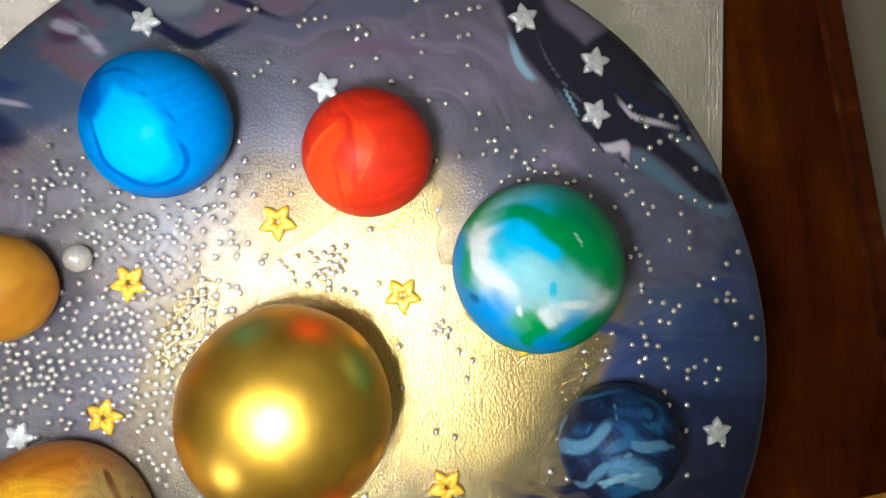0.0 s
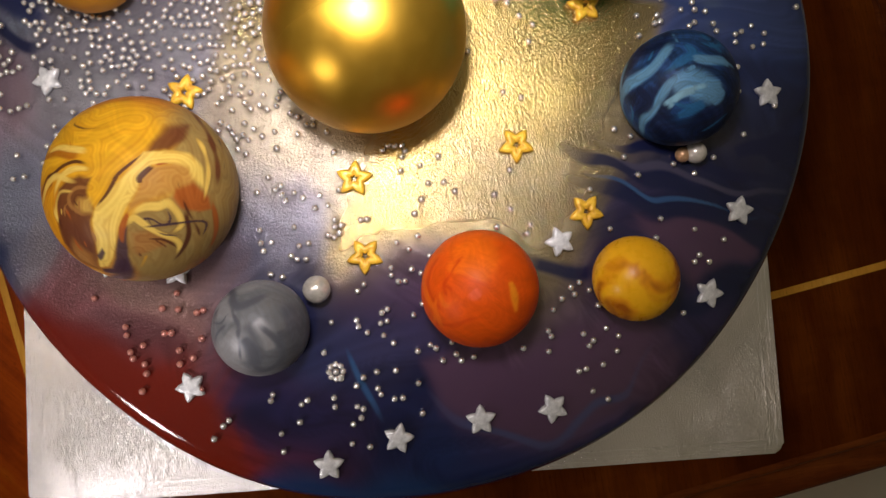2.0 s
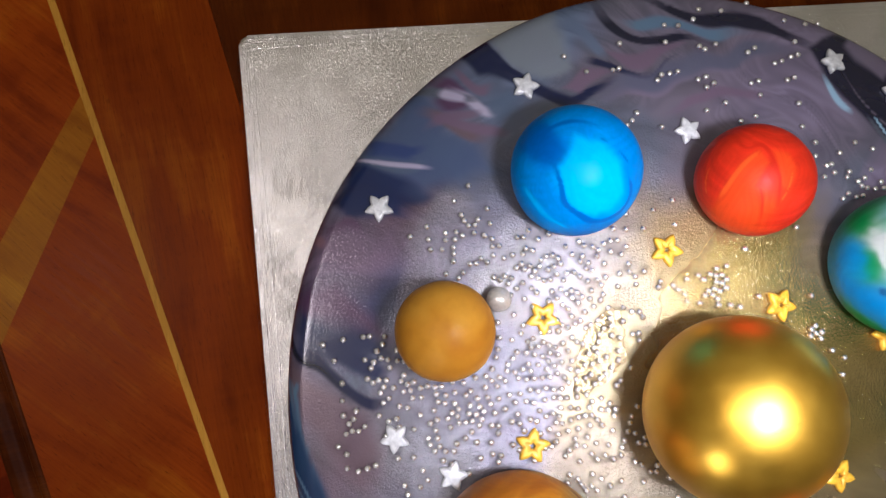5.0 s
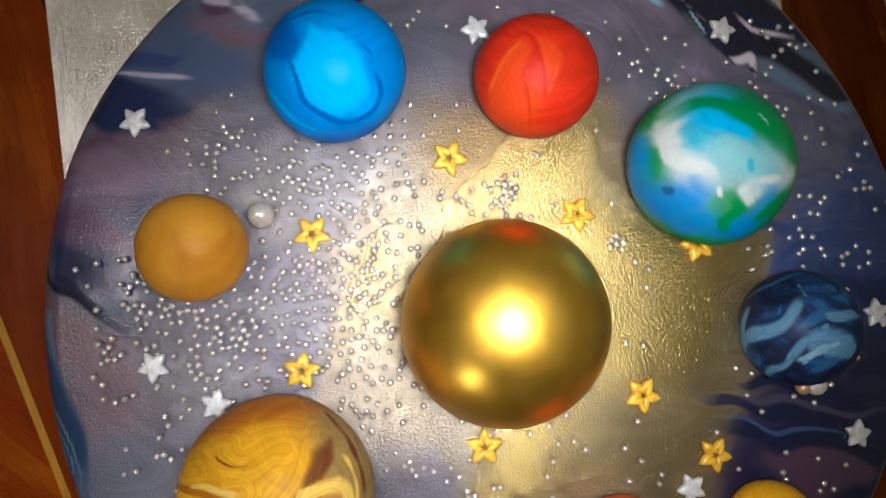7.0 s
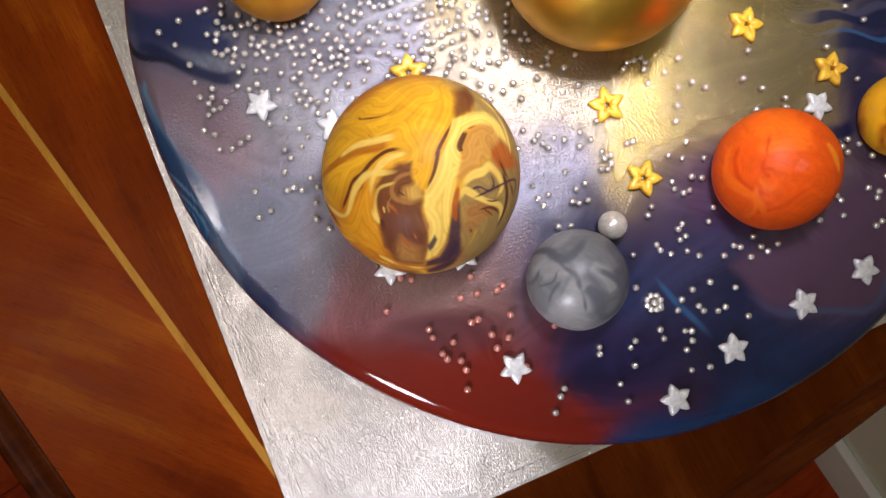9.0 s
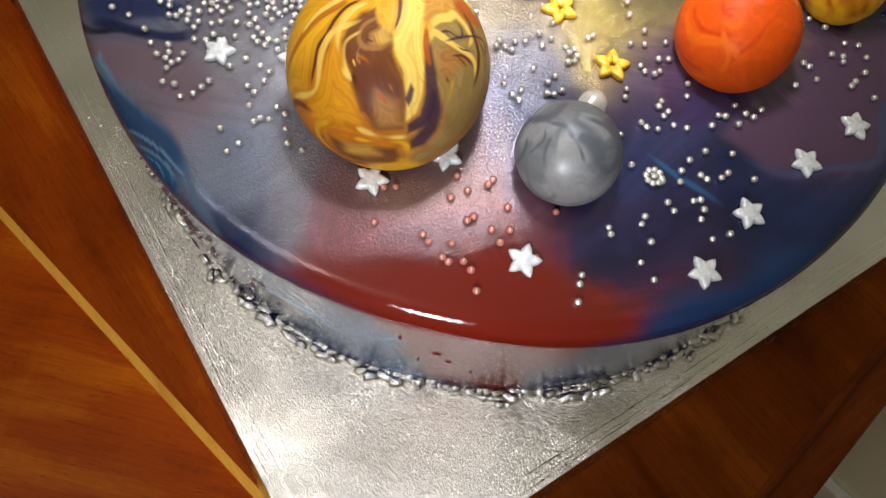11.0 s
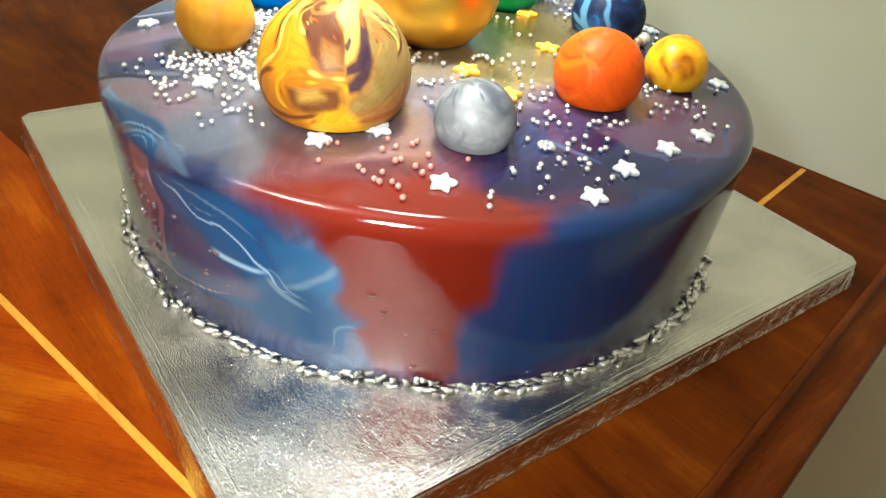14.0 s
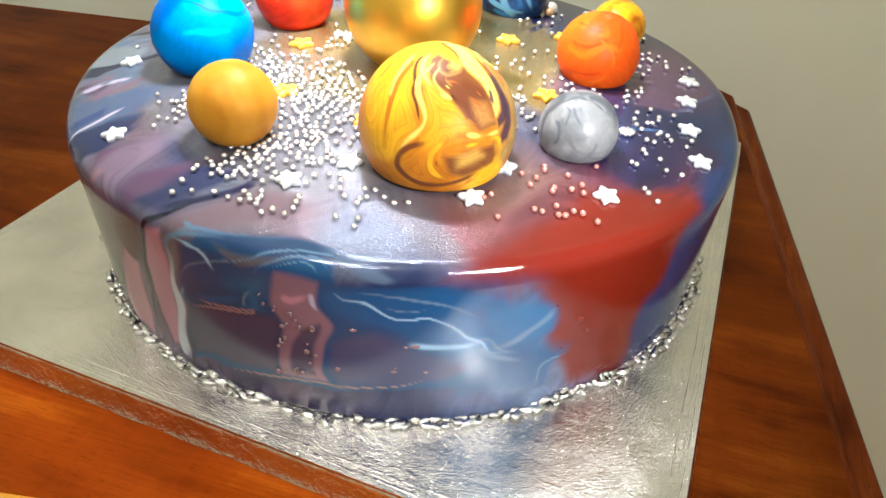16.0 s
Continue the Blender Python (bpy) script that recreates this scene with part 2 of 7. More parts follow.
setting("wall_west", box(bmesh.new(), W_WALL - 0.12, S_WALL - 0.12, 0.0, W_WALL, N_WALL + 0.12, HIGH), WALL, "pale green painted wall of the room")
setting("wall_south", box(bmesh.new(), W_WALL, S_WALL - 0.12, 0.0, E_WALL, S_WALL, HIGH), WALL, "pale green painted wall of the room")
setting("wall_north", box(bmesh.new(), W_WALL, N_WALL, 0.0, E_WALL, N_WALL + 0.12, HIGH), WALL, "pale green painted wall of the room")
setting("ceiling", box(bmesh.new(), W_WALL - 0.12, S_WALL - 0.12, HIGH, E_WALL + 0.12, N_WALL + 0.12, HIGH + 0.1), PLASTER, "plain white plastered ceiling")
bm = box(bmesh.new(), E_WALL - 0.015, S_WALL, 0.0, E_WALL, N_WALL, 0.09, 0.004)
setting("baseboard", bm, PLASTER, "white painted skirting board along the wall")


# ---- the table ----
def offset_outline(outline, d):
    """The convex outline, counter-clockwise, grown outwards by d."""
    out = []
    n = len(outline)
    for i in range(n):
        a, b, c = Vector(outline[i - 1]), Vector(outline[i]), Vector(outline[(i + 1) % n])
        e, f = (b - a).normalized(), (c - b).normalized()
        p, q = Vector((e.y, -e.x)), Vector((f.y, -f.x))
        m = (p + q) / (1 + p.dot(q))
        out.append(tuple(b + d * m))
    return out


def moulded_rim(bm, outline, profile):
    """Sweeps a profile of (outwards, z) round the outline."""
    rings = [[bm.verts.new((x, y, z)) for x, y in offset_outline(outline, d)] for d, z in profile]
    n = len(outline)
    for a, b in zip(rings, rings[1:]):
        for i in range(n):
            bm.faces.new((a[i], a[(i + 1) % n], b[(i + 1) % n], b[i]))
    bm.faces.new(rings[-1][::-1])
    bm.faces.new(rings[0])
    return bm


def west_line(v, shift=0.0):
    return -0.1768 - 0.052 * v + shift


def build_table():
    table = new("side_table")
    table.matrix_world = ROOM
    n_end = 0.72
    rim = [(-0.2328, -0.187), (0.216, -0.187), (0.226, -0.178), (0.226, n_end), (-0.2727, n_end)]
    z = TABLE_Z
    profile = [(-0.004, z - 0.003), (-0.0008, z - 0.003), (-0.0002, z - 0.0006), (0.0008, z + 0.0003), (0.0026, z + 0.0002), (0.0038, z - 0.0012), (0.0042, z - 0.004),
               (0.0060, z - 0.0085), (0.0095, z - 0.0115), (0.0135, z - 0.0125), (0.0150, z - 0.0115), (0.0175, z - 0.0115), (0.0195, z - 0.0135),
               (0.0200, z - 0.018), (0.019, z - 0.026), (0.013, z - 0.031), (0.009, z - 0.034)]
    part("moulded_edge", moulded_rim(bmesh.new(), rim, profile), MOULDING, table, "dark moulded mahogany edge", True)
    thick = z - 0.0025
    south, line_lo, line_hi, east = -0.187, -0.1188, -0.1156, 0.226
    a, b = 0.0015, -0.0015
    west_edge = lambda v: -0.241 - 0.044 * v
    panels = [
        ("veneer_panel", MAHOGANY_CROSS, [(west_edge(south), south), (west_line(south, b), south), (west_line(0.1645, b), 0.1645), (west_edge(0.0895), 0.0895)]),
        ("veneer_band", SATINWOOD, [(west_edge(0.0895), 0.0895), (west_line(0.1645, b), 0.1645), (west_line(0.183, b), 0.183), (west_edge(0.118), 0.118)]),
        ("veneer_panel", MAHOGANY_CROSS, [(west_edge(0.118), 0.118), (west_line(0.183, b), 0.183), (west_line(n_end, b), n_end), (west_edge(n_end), n_end)]),
        # a single panel cut under the board: lit tone west, shaded tone east
        ("veneer_panel", MAHOGANY_LIT, [(west_line(line_hi, a), line_hi), (-0.125, line_hi), (-0.125, n_end), (west_line(n_end, a), n_end)]),
        ("veneer_panel", MAHOGANY_DIM, [(-0.1248, line_hi), (east, line_hi), (east, n_end), (-0.1248, n_end)]),
        ("veneer_panel", MAHOGANY_DIM, [(west_line(south, a), south), (0.216, south), (east, -0.178), (east, line_lo), (west_line(line_lo, a), line_lo)]),
    ]
    for name, material, outline in panels:
        part(name, prism(bmesh.new(), outline, thick, z), material, table)
    part("inlay_line", prism(bmesh.new(), [(west_line(south, b), south), (west_line(south, a), south), (west_line(n_end, a), n_end), (west_line(n_end, b), n_end)], thick, z + 0.0001), INLAY, table, "yellow boxwood inlay line")
    part("inlay_line", prism(bmesh.new(), [(west_line(line_lo, a), line_lo), (east, line_lo), (east, line_hi), (west_line(line_hi, a), line_hi)], thick, z + 0.0001), INLAY, table, "yellow boxwood inlay line")
    apron = bmesh.new()
    box(apron, -0.222, -0.17, z - 0.12, 0.205, n_end - 0.03, z - 0.034)
    part("apron", apron, MOULDING, table)
    for u, v in ((-0.205, -0.155), (0.185, -0.155), (-0.205, n_end - 0.05), (0.185, n_end - 0.05)):
        leg = bmesh.new()
        box(leg, u - 0.02, v - 0.02, 0.0, u + 0.02, v + 0.02, z - 0.12, 0.003)
        part("leg", leg, MOULDING, table)
    return tagged(table, "polished mahogany side table with yellow inlay lines and moulded edge", "table")


build_table()


# ---- the cake board ----
BOARD_W, BOARD_E, BOARD_S, BOARD_N = -0.1515, 0.1570, -0.1515, 0.1595


def rounded_board(r, steps=5):
    out = []
    for x, y, a0 in ((BOARD_E - r, BOARD_N - r, 0), (BOARD_W + r, BOARD_N - r, 90), (BOARD_W + r, BOARD_S + r, 180), (BOARD_E - r, BOARD_S + r, 270)):
        for k in range(steps + 1):
            a = radians(a0 + 90 * k / steps)
            out.append((x + r * math.cos(a), y + r * math.sin(a)))
    return out


BOARD_TOP = TABLE_Z + 0.012
board = part("cake_board", prism(bmesh.new(), rounded_board(0.004), TABLE_Z + 0.0002, BOARD_TOP, 0.0016), FOIL)
tagged(board, "square cake board wrapped in embossed silver foil", "cake board")


def foil_plain():
    """The same foil where it was drawn tight round the edge: bare, bright and crumpled."""
    m = Mat("crumpled silver foil", rough=0.22, metal=1.0)
    v = m.coords()
    m.put("Base Color", m.ramp(m.noise(v, 60.0, 4.0), [(0.3, (0.66, 0.645, 0.625)), (0.7, (0.80, 0.785, 0.76))]))
    m.put("Roughness", m.span(m.noise(v, 300.0, 3.0), 0.3, 0.7, 0.12, 0.26))
    m.bump(m.noise(v, 420.0, 3.0, 0.6), 1.0, 0.0006)
    return m.m


FOIL_EDGE = foil_plain()


def edge_line(k, along, inset, z):
    """A point on side k of the board: along runs 0 to 1, inset goes inwards."""
    x0, x1, y0, y1 = BOARD_W, BOARD_E, BOARD_S, BOARD_N
    if k % 2 == 0:
        x = x0 + 0.004 + (x1 - x0 - 0.008) * along
        return (x, y0 + inset if k == 0 else y1 - inset, z)
    y = y0 + 0.004 + (y1 - y0 - 0.008) * along
    return (x1 - inset if k == 1 else x0 + inset, y, z)


rng = np.random.RandomState(31)
for k in range(4):
    # the folded foil: fine ridges that run along inside the edge
    for inset, high, wide in ((0.0021, 0.00022, 0.0005), (0.0033, 0.00016, 0.0004), (0.0056, 0.00022, 0.0006)):
        phase = rng.uniform(0, 6.28, 3)
        bm = bmesh.new()
        rows = []
        for w, h in ((-wide, -0.0002), (0.0, high), (wide, -0.0002)):
            rows.append([bm.verts.new(edge_line(k, s / 90, inset + w + 0.00035 * math.sin(s * 0.13 + phase[0]) + 0.00012 * math.sin(s * 0.9 + phase[1]),
                                                BOARD_TOP + h * (1 if h < 0 else 0.6 + 0.6 * math.sin(s * 0.31 + phase[2]) ** 2))) for s in range(91)])
        for a, c in zip(rows, rows[1:]):
            for s in range(90):
                bm.faces.new((a[s], a[s + 1], c[s + 1], c[s]))
        part("foil_fold", bm, FOIL_EDGE, board, "", True)
    # the crumpled foil on the board's edge
    bm = bmesh.new()
    waves = [(rng.uniform(60, 700), rng.uniform(-900, 900), rng.uniform(0, 6.28)) for _ in range(14)]
    levels = np.linspace(0.0, 1.0, 9)
    rows = []
    for g in levels:
        z = TABLE_Z + 0.0003 + (BOARD_TOP - 0.0002 - TABLE_Z - 0.0003) * g
        row = []
        for s in range(241):
            u = s / 240
            d = sum(math.sin(p * u * 0.3 + q * g * 0.012 + r) for p, q, r in waves) / 14
            lip = 0.0006 * max(0.0, 1 - g * 6) + 0.0004 * max(0.0, g * 5 - 4)
            tuck = 0.0016 * max(0.0, (g - 0.86) / 0.14) ** 2
            row.append(bm.verts.new(edge_line(k, u, -0.0022 + 0.0024 * g - lip - 0.0004 * d + tuck, z)))
        rows.append(row)
    for a, c in zip(rows, rows[1:]):
        for s in range(240):
            bm.faces.new((a[s], a[s + 1], c[s + 1], c[s]))
    part("foil_edge", bm, FOIL_EDGE, board, "crumpled silver foil edge", True)

# ---- the cake ----
CX, CY = 0.0030, 0.0


def top_z(x, y):
    """The gently domed top of the cake."""
    return 0.8415 - 0.0085 * ((x - CX) ** 2 + (y - CY) ** 2) / 0.132 ** 2


COLOURS = {  # base colour and how much lustre dust lies on it
    "deepteal": ((0.005, 0.045, 0.10), 0.03),
    "mauve": ((0.138, 0.094, 0.138), 0.14), "greymauve": ((0.125, 0.108, 0.138), 0.24), "lilac": ((0.165, 0.14, 0.195), 0.16),
    "slatelilac": ((0.1, 0.104, 0.155), 0.2), "blueslate": ((0.055, 0.082, 0.15), 0.12), "deepblue": ((0.028, 0.048, 0.135), 0.06),
    "navy": ((0.006, 0.009, 0.036), 0.03), "navyblue": ((0.007, 0.016, 0.062), 0.05), "goldgrey": ((0.27, 0.215, 0.105), 0.75),
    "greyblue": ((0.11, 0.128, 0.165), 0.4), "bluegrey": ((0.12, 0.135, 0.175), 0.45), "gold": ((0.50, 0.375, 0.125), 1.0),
    "maroondark": ((0.08, 0.024, 0.03), 0.15), "purple": ((0.070, 0.036, 0.066), 0.06), "navypurple": ((0.017, 0.014, 0.046), 0.05),
    "indigo": ((0.014, 0.019, 0.058), 0.04), "red": ((0.12, 0.01, 0.004), 0.06), "rosegold": ((0.2, 0.125, 0.1), 0.5),
    "greylilac": ((0.125, 0.117, 0.135), 0.45), "slate": ((0.10, 0.135, 0.20), 0.06), "silver": ((0.21, 0.21, 0.225), 0.65), "silvergold": ((0.26, 0.22, 0.15), 0.7),
    "goldbrown": ((0.24, 0.165, 0.075), 0.6), "pinksilver": ((0.2, 0.14, 0.18), 0.4), "silverlilac": ((0.16, 0.152, 0.172), 0.55),
    "rose": ((0.19, 0.06, 0.065), 0.55), "teal": ((0.03, 0.1, 0.2), 0.2), "black": ((0.003, 0.004, 0.016), 0.0),
    "pale": ((0.58, 0.52, 0.58), 0.0), "iceblue": ((0.26, 0.42, 0.54), 0.0), "steel": ((0.022, 0.065, 0.15), 0.0),
    "pinkmauve": ((0.135, 0.092, 0.108), 0.2), "plum": ((0.075, 0.035, 0.075), 0.1), "slatepurple": ((0.045, 0.042, 0.075), 0.05), "periwinkle": ((0.045, 0.052, 0.11), 0.05), "pink": ((0.36, 0.17, 0.22), 0.05),
    "slategrey": ((0.17, 0.195, 0.22), 0.1), "iceslate": ((0.09, 0.16, 0.23), 0.03), "palelilac": ((0.36, 0.33, 0.42), 0.05),
    "navyteal": ((0.012, 0.034, 0.085), 0.03), "roseflow": ((0.18, 0.1, 0.125), 0.05), "midblue": ((0.007, 0.05, 0.125), 0.03),
    "skyteal": ((0.018, 0.085, 0.185), 0.08), "edgeblue": ((0.075, 0.105, 0.155), 0.1), "royal": ((0.007, 0.066, 0.165), 0.03), "tealblue": ((0.01, 0.09, 0.18), 0.03), "pale2": ((0.40, 0.43, 0.48), 0.0), "southblue": ((0.007, 0.026, 0.085), 0.03), "tanrose": ((0.26, 0.15, 0.115), 0.15),
}
ANCHORS = {}
ANCHORS["mauve"] = [(-0.098, 0.113), (-0.116, 0.062), (-0.162, 0.007), (-0.169, 0.066)]
ANCHORS["greymauve"] = [(-0.071, 0.093), (-0.012, 0.101), (-0.086, 0.059), (0.009, 0.096), (0.022, 0.104), (0.046, 0.081), (0.001, 0.103)]
ANCHORS["lilac"] = [(0.023, 0.105), (0.045, 0.089), (0.065, 0.067), (0.074, 0.062), (0.045, 0.109)]
ANCHORS["slatelilac"] = [(0.092, 0.043), (0.11, 0.041), (-0.131, 0.024)]
ANCHORS["blueslate"] = [(0.11, 0.018)]
ANCHORS["deepblue"] = [(0.125, 0.003), (0.101, 0.004), (0.122, 0.025), (-0.147, -0.013), (-0.134, -0.084), (-0.154, -0.108)]
ANCHORS["navy"] = [(0.125, -0.026), (0.095, -0.05), (0.113, -0.069), (-0.013, -0.112), (-0.043, -0.115), (-0.008, -0.113), (-0.013, -0.155), (0.006, -0.138), (-0.164, 0.092)]
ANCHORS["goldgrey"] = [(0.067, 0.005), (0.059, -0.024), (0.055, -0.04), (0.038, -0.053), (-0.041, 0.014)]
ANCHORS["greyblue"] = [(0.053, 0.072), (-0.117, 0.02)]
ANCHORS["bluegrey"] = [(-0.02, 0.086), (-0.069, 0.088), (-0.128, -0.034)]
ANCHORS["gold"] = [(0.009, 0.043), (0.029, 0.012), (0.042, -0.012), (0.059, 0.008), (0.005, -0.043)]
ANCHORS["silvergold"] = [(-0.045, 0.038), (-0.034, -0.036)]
ANCHORS["maroondark"] = [(-0.094, 0.073), (-0.091, -0.082), (-0.098, -0.071), (-0.064, -0.117), (-0.18, -0.006), (-0.116, -0.092)]
ANCHORS["navyblue"] = [(0.122, -0.007), (0.015, -0.132), (0.049, -0.136), (-0.157, -0.054), (-0.044, -0.154), (-0.069, -0.175), (-0.16, 0.007), (-0.144, -0.048)]
ANCHORS["navypurple"] = [(0.081, -0.062), (0.093, -0.092)]
ANCHORS["purple"] = [(0.065, -0.108), (0.038, -0.106), (0.003, -0.08)]
ANCHORS["indigo"] = [(-0.002, -0.082), (-0.026, -0.085), (-0.047, -0.066), (-0.121, 0.035), (-0.176, -0.087), (-0.173, -0.026), (-0.153, -0.074), (-0.187, -0.002)]
ANCHORS["red"] = [(-0.067, -0.109), (-0.084, -0.098), (-0.107, -0.132), (-0.075, -0.142), (-0.056, -0.132), (-0.107, -0.157), (-0.109, -0.135), (-0.081, -0.138)]
ANCHORS["silverlilac"] = [(-0.079, -0.003), (-0.112, -0.048), (-0.046, -0.061)]
ANCHORS["greylilac"] = [(-0.087, 0.022), (-0.126, -0.005), (-0.087, 0.004)]
ANCHORS["slate"] = [(-0.099, 0.093), (-0.069, 0.102), (-0.084, 0.086), (-0.036, 0.126), (-0.139, -0.134)]
ANCHORS["silver"] = [(-0.087, 0.063), (-0.08, 0.007), (-0.048, 0.044), (-0.102, -0.016)]
ANCHORS["goldbrown"] = [(0.002, 0.051)]
ANCHORS["pinksilver"] = [(-0.125, -0.009)]
ANCHORS["rose"] = [(-0.102, -0.078)]
ANCHORS["rosegold"] = [(-0.089, -0.071)]
ANCHORS["teal"] = [(-0.131, -0.102), (-0.128, -0.104), (-0.134, -0.123)]
PATCHES = []
PATCHES.append(("black", 0.0018, [(0.054, 0.118), (0.058, 0.105), (0.063, 0.097), (0.068, 0.09), (0.074, 0.082), (0.085, 0.074), (0.094, 0.07), (0.101, 0.067), (0.112, 0.062), (0.122, 0.056), (0.1401, 0.0527), (0.1288, 0.0549), (0.1247, 0.0636), (0.1159, 0.0758), (0.1089, 0.0916), (0.1008, 0.1095), (0.0858, 0.122), (0.0802, 0.126)]))
PATCHES.append(("lilac", 0.0021, [(0.069, 0.116), (0.072, 0.111), (0.078, 0.106), (0.082, 0.102), (0.0988, 0.1209), (0.0913, 0.1204), (0.0847, 0.1271)]))
PATCHES.append(("mauve", 0.0014, [(-0.022, 0.118), (-0.014, 0.112), (-0.001, 0.116), (0.008, 0.119), (-0.007, 0.119)]))
PATCHES.append(("mauve", 0.0014, [(-0.041, 0.108), (-0.034, 0.104), (-0.021, 0.109), (-0.03, 0.112)]))
PATCHES.append(("slategrey", 0.0035, [(-0.068, 0.1358), (-0.0565, 0.1425), (-0.0421, 0.1509), (-0.036, 0.126), (-0.034, 0.114), (-0.046, 0.112), (-0.056, 0.116)]))
PATCHES.append(("navy", 0.0014, [(-0.0742, 0.1255), (-0.0665, 0.1348), (-0.061, 0.121), (-0.054, 0.114), (-0.048, 0.111), (-0.039, 0.105), (-0.04, 0.102), (-0.049, 0.104), (-0.058, 0.109), (-0.067, 0.115)]))
PATCHES.append(("navy", 0.0028, [(-0.1243, 0.0775), (-0.1147, 0.0797), (-0.1166, 0.0905), (-0.105, 0.084), (-0.1, 0.081), (-0.093, 0.078), (-0.089, 0.074), (-0.097, 0.071), (-0.105, 0.071), (-0.112, 0.068), (-0.1429, 0.0894)]))
PATCHES.append(("indigo", 0.0053, [(-0.1362, 0.0431), (-0.111, 0.03), (-0.103, 0.021), (-0.121, 0.025), (-0.131, 0.022), (-0.1378, 0.0247)]))
PATCHES.append(("pinkmauve", 0.007, [(-0.1409, 0.0263), (-0.126, 0.015), (-0.116, 0.008), (-0.113, -0.003), (-0.117, -0.02), (-0.124, -0.015), (-0.132, -0.002), (-0.1461, 0.0111)]))
PATCHES.append(("plum", 0.0053, [(-0.1316, 0.0483), (-0.12, 0.046), (-0.111, 0.036), (-0.106, 0.028), (-0.119, 0.033), (-0.1424, 0.0439)]))
PATCHES.append(("navy", 0.0011, [(-0.1406, 0.0116), (-0.1475, 0.0114), (-0.1491, 0.0069), (-0.1438, 0.0021), (-0.1395, 0.0048)]))
PATCHES.append(("navy", 0.0012, [(0.111, -0.035), (0.119, -0.034), (0.127, -0.031), (0.133, -0.03), (0.131, -0.04), (0.124, -0.042), (0.121, -0.039), (0.112, -0.038)]))
PATCHES.append(("purple", 0.0049, [(0.005, -0.097), (0.01, -0.112), (0.021, -0.122), (0.036, -0.125), (0.051, -0.124), (0.063, -0.117), (0.073, -0.105), (0.083, -0.094), (0.062, -0.086), (0.046, -0.096), (0.027, -0.1)]))
PATCHES.append(("purple", 0.0032, [(0.075, -0.055), (0.095, -0.061), (0.116, -0.066), (0.113, -0.073), (0.094, -0.078), (0.083, -0.068)]))
PATCHES.append(("red", 0.0081, [(-0.1256, -0.0689), (-0.117, -0.07), (-0.104, -0.079), (-0.082, -0.091), (-0.06, -0.105), (-0.055, -0.124), (-0.0509, -0.1406), (-0.0642, -0.1464), (-0.101, -0.1135), (-0.1151, -0.0961)]))
PATCHES.append(("red", 0.0062, [(-0.1148, -0.0989), (-0.1131, -0.1109), (-0.1248, -0.1285), (-0.1304, -0.1597), (-0.1068, -0.1784), (-0.0839, -0.184), (-0.0626, -0.1615), (-0.0533, -0.1383), (-0.0557, -0.1285), (-0.061, -0.116)]))
PATCHES.append(("red", 0.0052, [(-0.1084, -0.095), (-0.0995, -0.1069), (-0.0793, -0.1233), (-0.054, -0.1333), (-0.0527, -0.139), (-0.0565, -0.1528), (-0.0679, -0.1634), (-0.0834, -0.1725), (-0.1026, -0.1602), (-0.1078, -0.1733), (-0.1344, -0.1546), (-0.1276, -0.1171)]))
PATCHES.append(("maroondark", 0.0019, [(-0.1396, 0.0523), (-0.1438, 0.0408), (-0.1589, 0.0502), (-0.1576, 0.0661), (-0.1464, 0.0626)]))
PATCHES.append(("pink", 0.0019, [(-0.1553, 0.0633), (-0.1613, 0.0522), (-0.1791, 0.0662), (-0.1951, 0.0724), (-0.1898, 0.0923), (-0.1743, 0.0922)]))
PATCHES.append(("pink", 0.0019, [(-0.1441, 0.0356), (-0.1424, 0.0255), (-0.1484, 0.024), (-0.1654, 0.0322), (-0.1805, 0.0365), (-0.1968, 0.0415), (-0.197, 0.0517), (-0.1831, 0.0547), (-0.1679, 0.0493)]))
PATCHES.append(("greylilac", 0.0024, [(-0.1444, 0.025), (-0.1448, 0.0173), (-0.1597, 0.0261), (-0.1676, 0.0315), (-0.1793, 0.0301), (-0.199, 0.0391), (-0.1972, 0.0442), (-0.1758, 0.0379), (-0.1584, 0.0313)]))
PATCHES.append(("midblue", 0.0021, [(-0.1488, 0.0201), (-0.1418, 0.0109), (-0.1406, 0.002), (-0.1397, -0.01), (-0.1365, -0.0238), (-0.1377, -0.0336), (-0.1426, -0.0398), (-0.1375, -0.0549), (-0.1292, -0.0711), (-0.1259, -0.0926), (-0.1458, -0.1119), (-0.161, -0.1114), (-0.1817, -0.0737), (-0.1942, -0.0433), (-0.1991, -0.011), (-0.2026, 0.0392), (-0.1732, 0.0276), (-0.1651, 0.0269)]))
PATCHES.append(("royal", 0.0057, [(-0.1468, -0.0374), (-0.1494, -0.0629), (-0.1433, -0.0734), (-0.149, -0.09), (-0.1572, -0.0664), (-0.1557, -0.0392)]))
PATCHES.append(("tealblue", 0.0062, [(-0.1592, 0.0031), (-0.1525, -0.0139), (-0.1658, -0.0134), (-0.169, 0.0007)]))
PATCHES.append(("indigo", 0.0052, [(-0.1759, 0.0277), (-0.1683, -0.008), (-0.1674, -0.0173), (-0.1925, -0.0165), (-0.1988, 0.0274), (-0.1962, 0.0371)]))
PATCHES.append(("indigo", 0.0062, [(-0.1683, -0.0466), (-0.1641, -0.063), (-0.1711, -0.0725), (-0.1841, -0.0528)]))
PATCHES.append(("roseflow", 0.0021, [(-0.1474, -0.0173), (-0.1443, -0.0328), (-0.1628, -0.0371), (-0.1907, -0.0398), (-0.1946, -0.0196), (-0.1669, -0.0187)]))
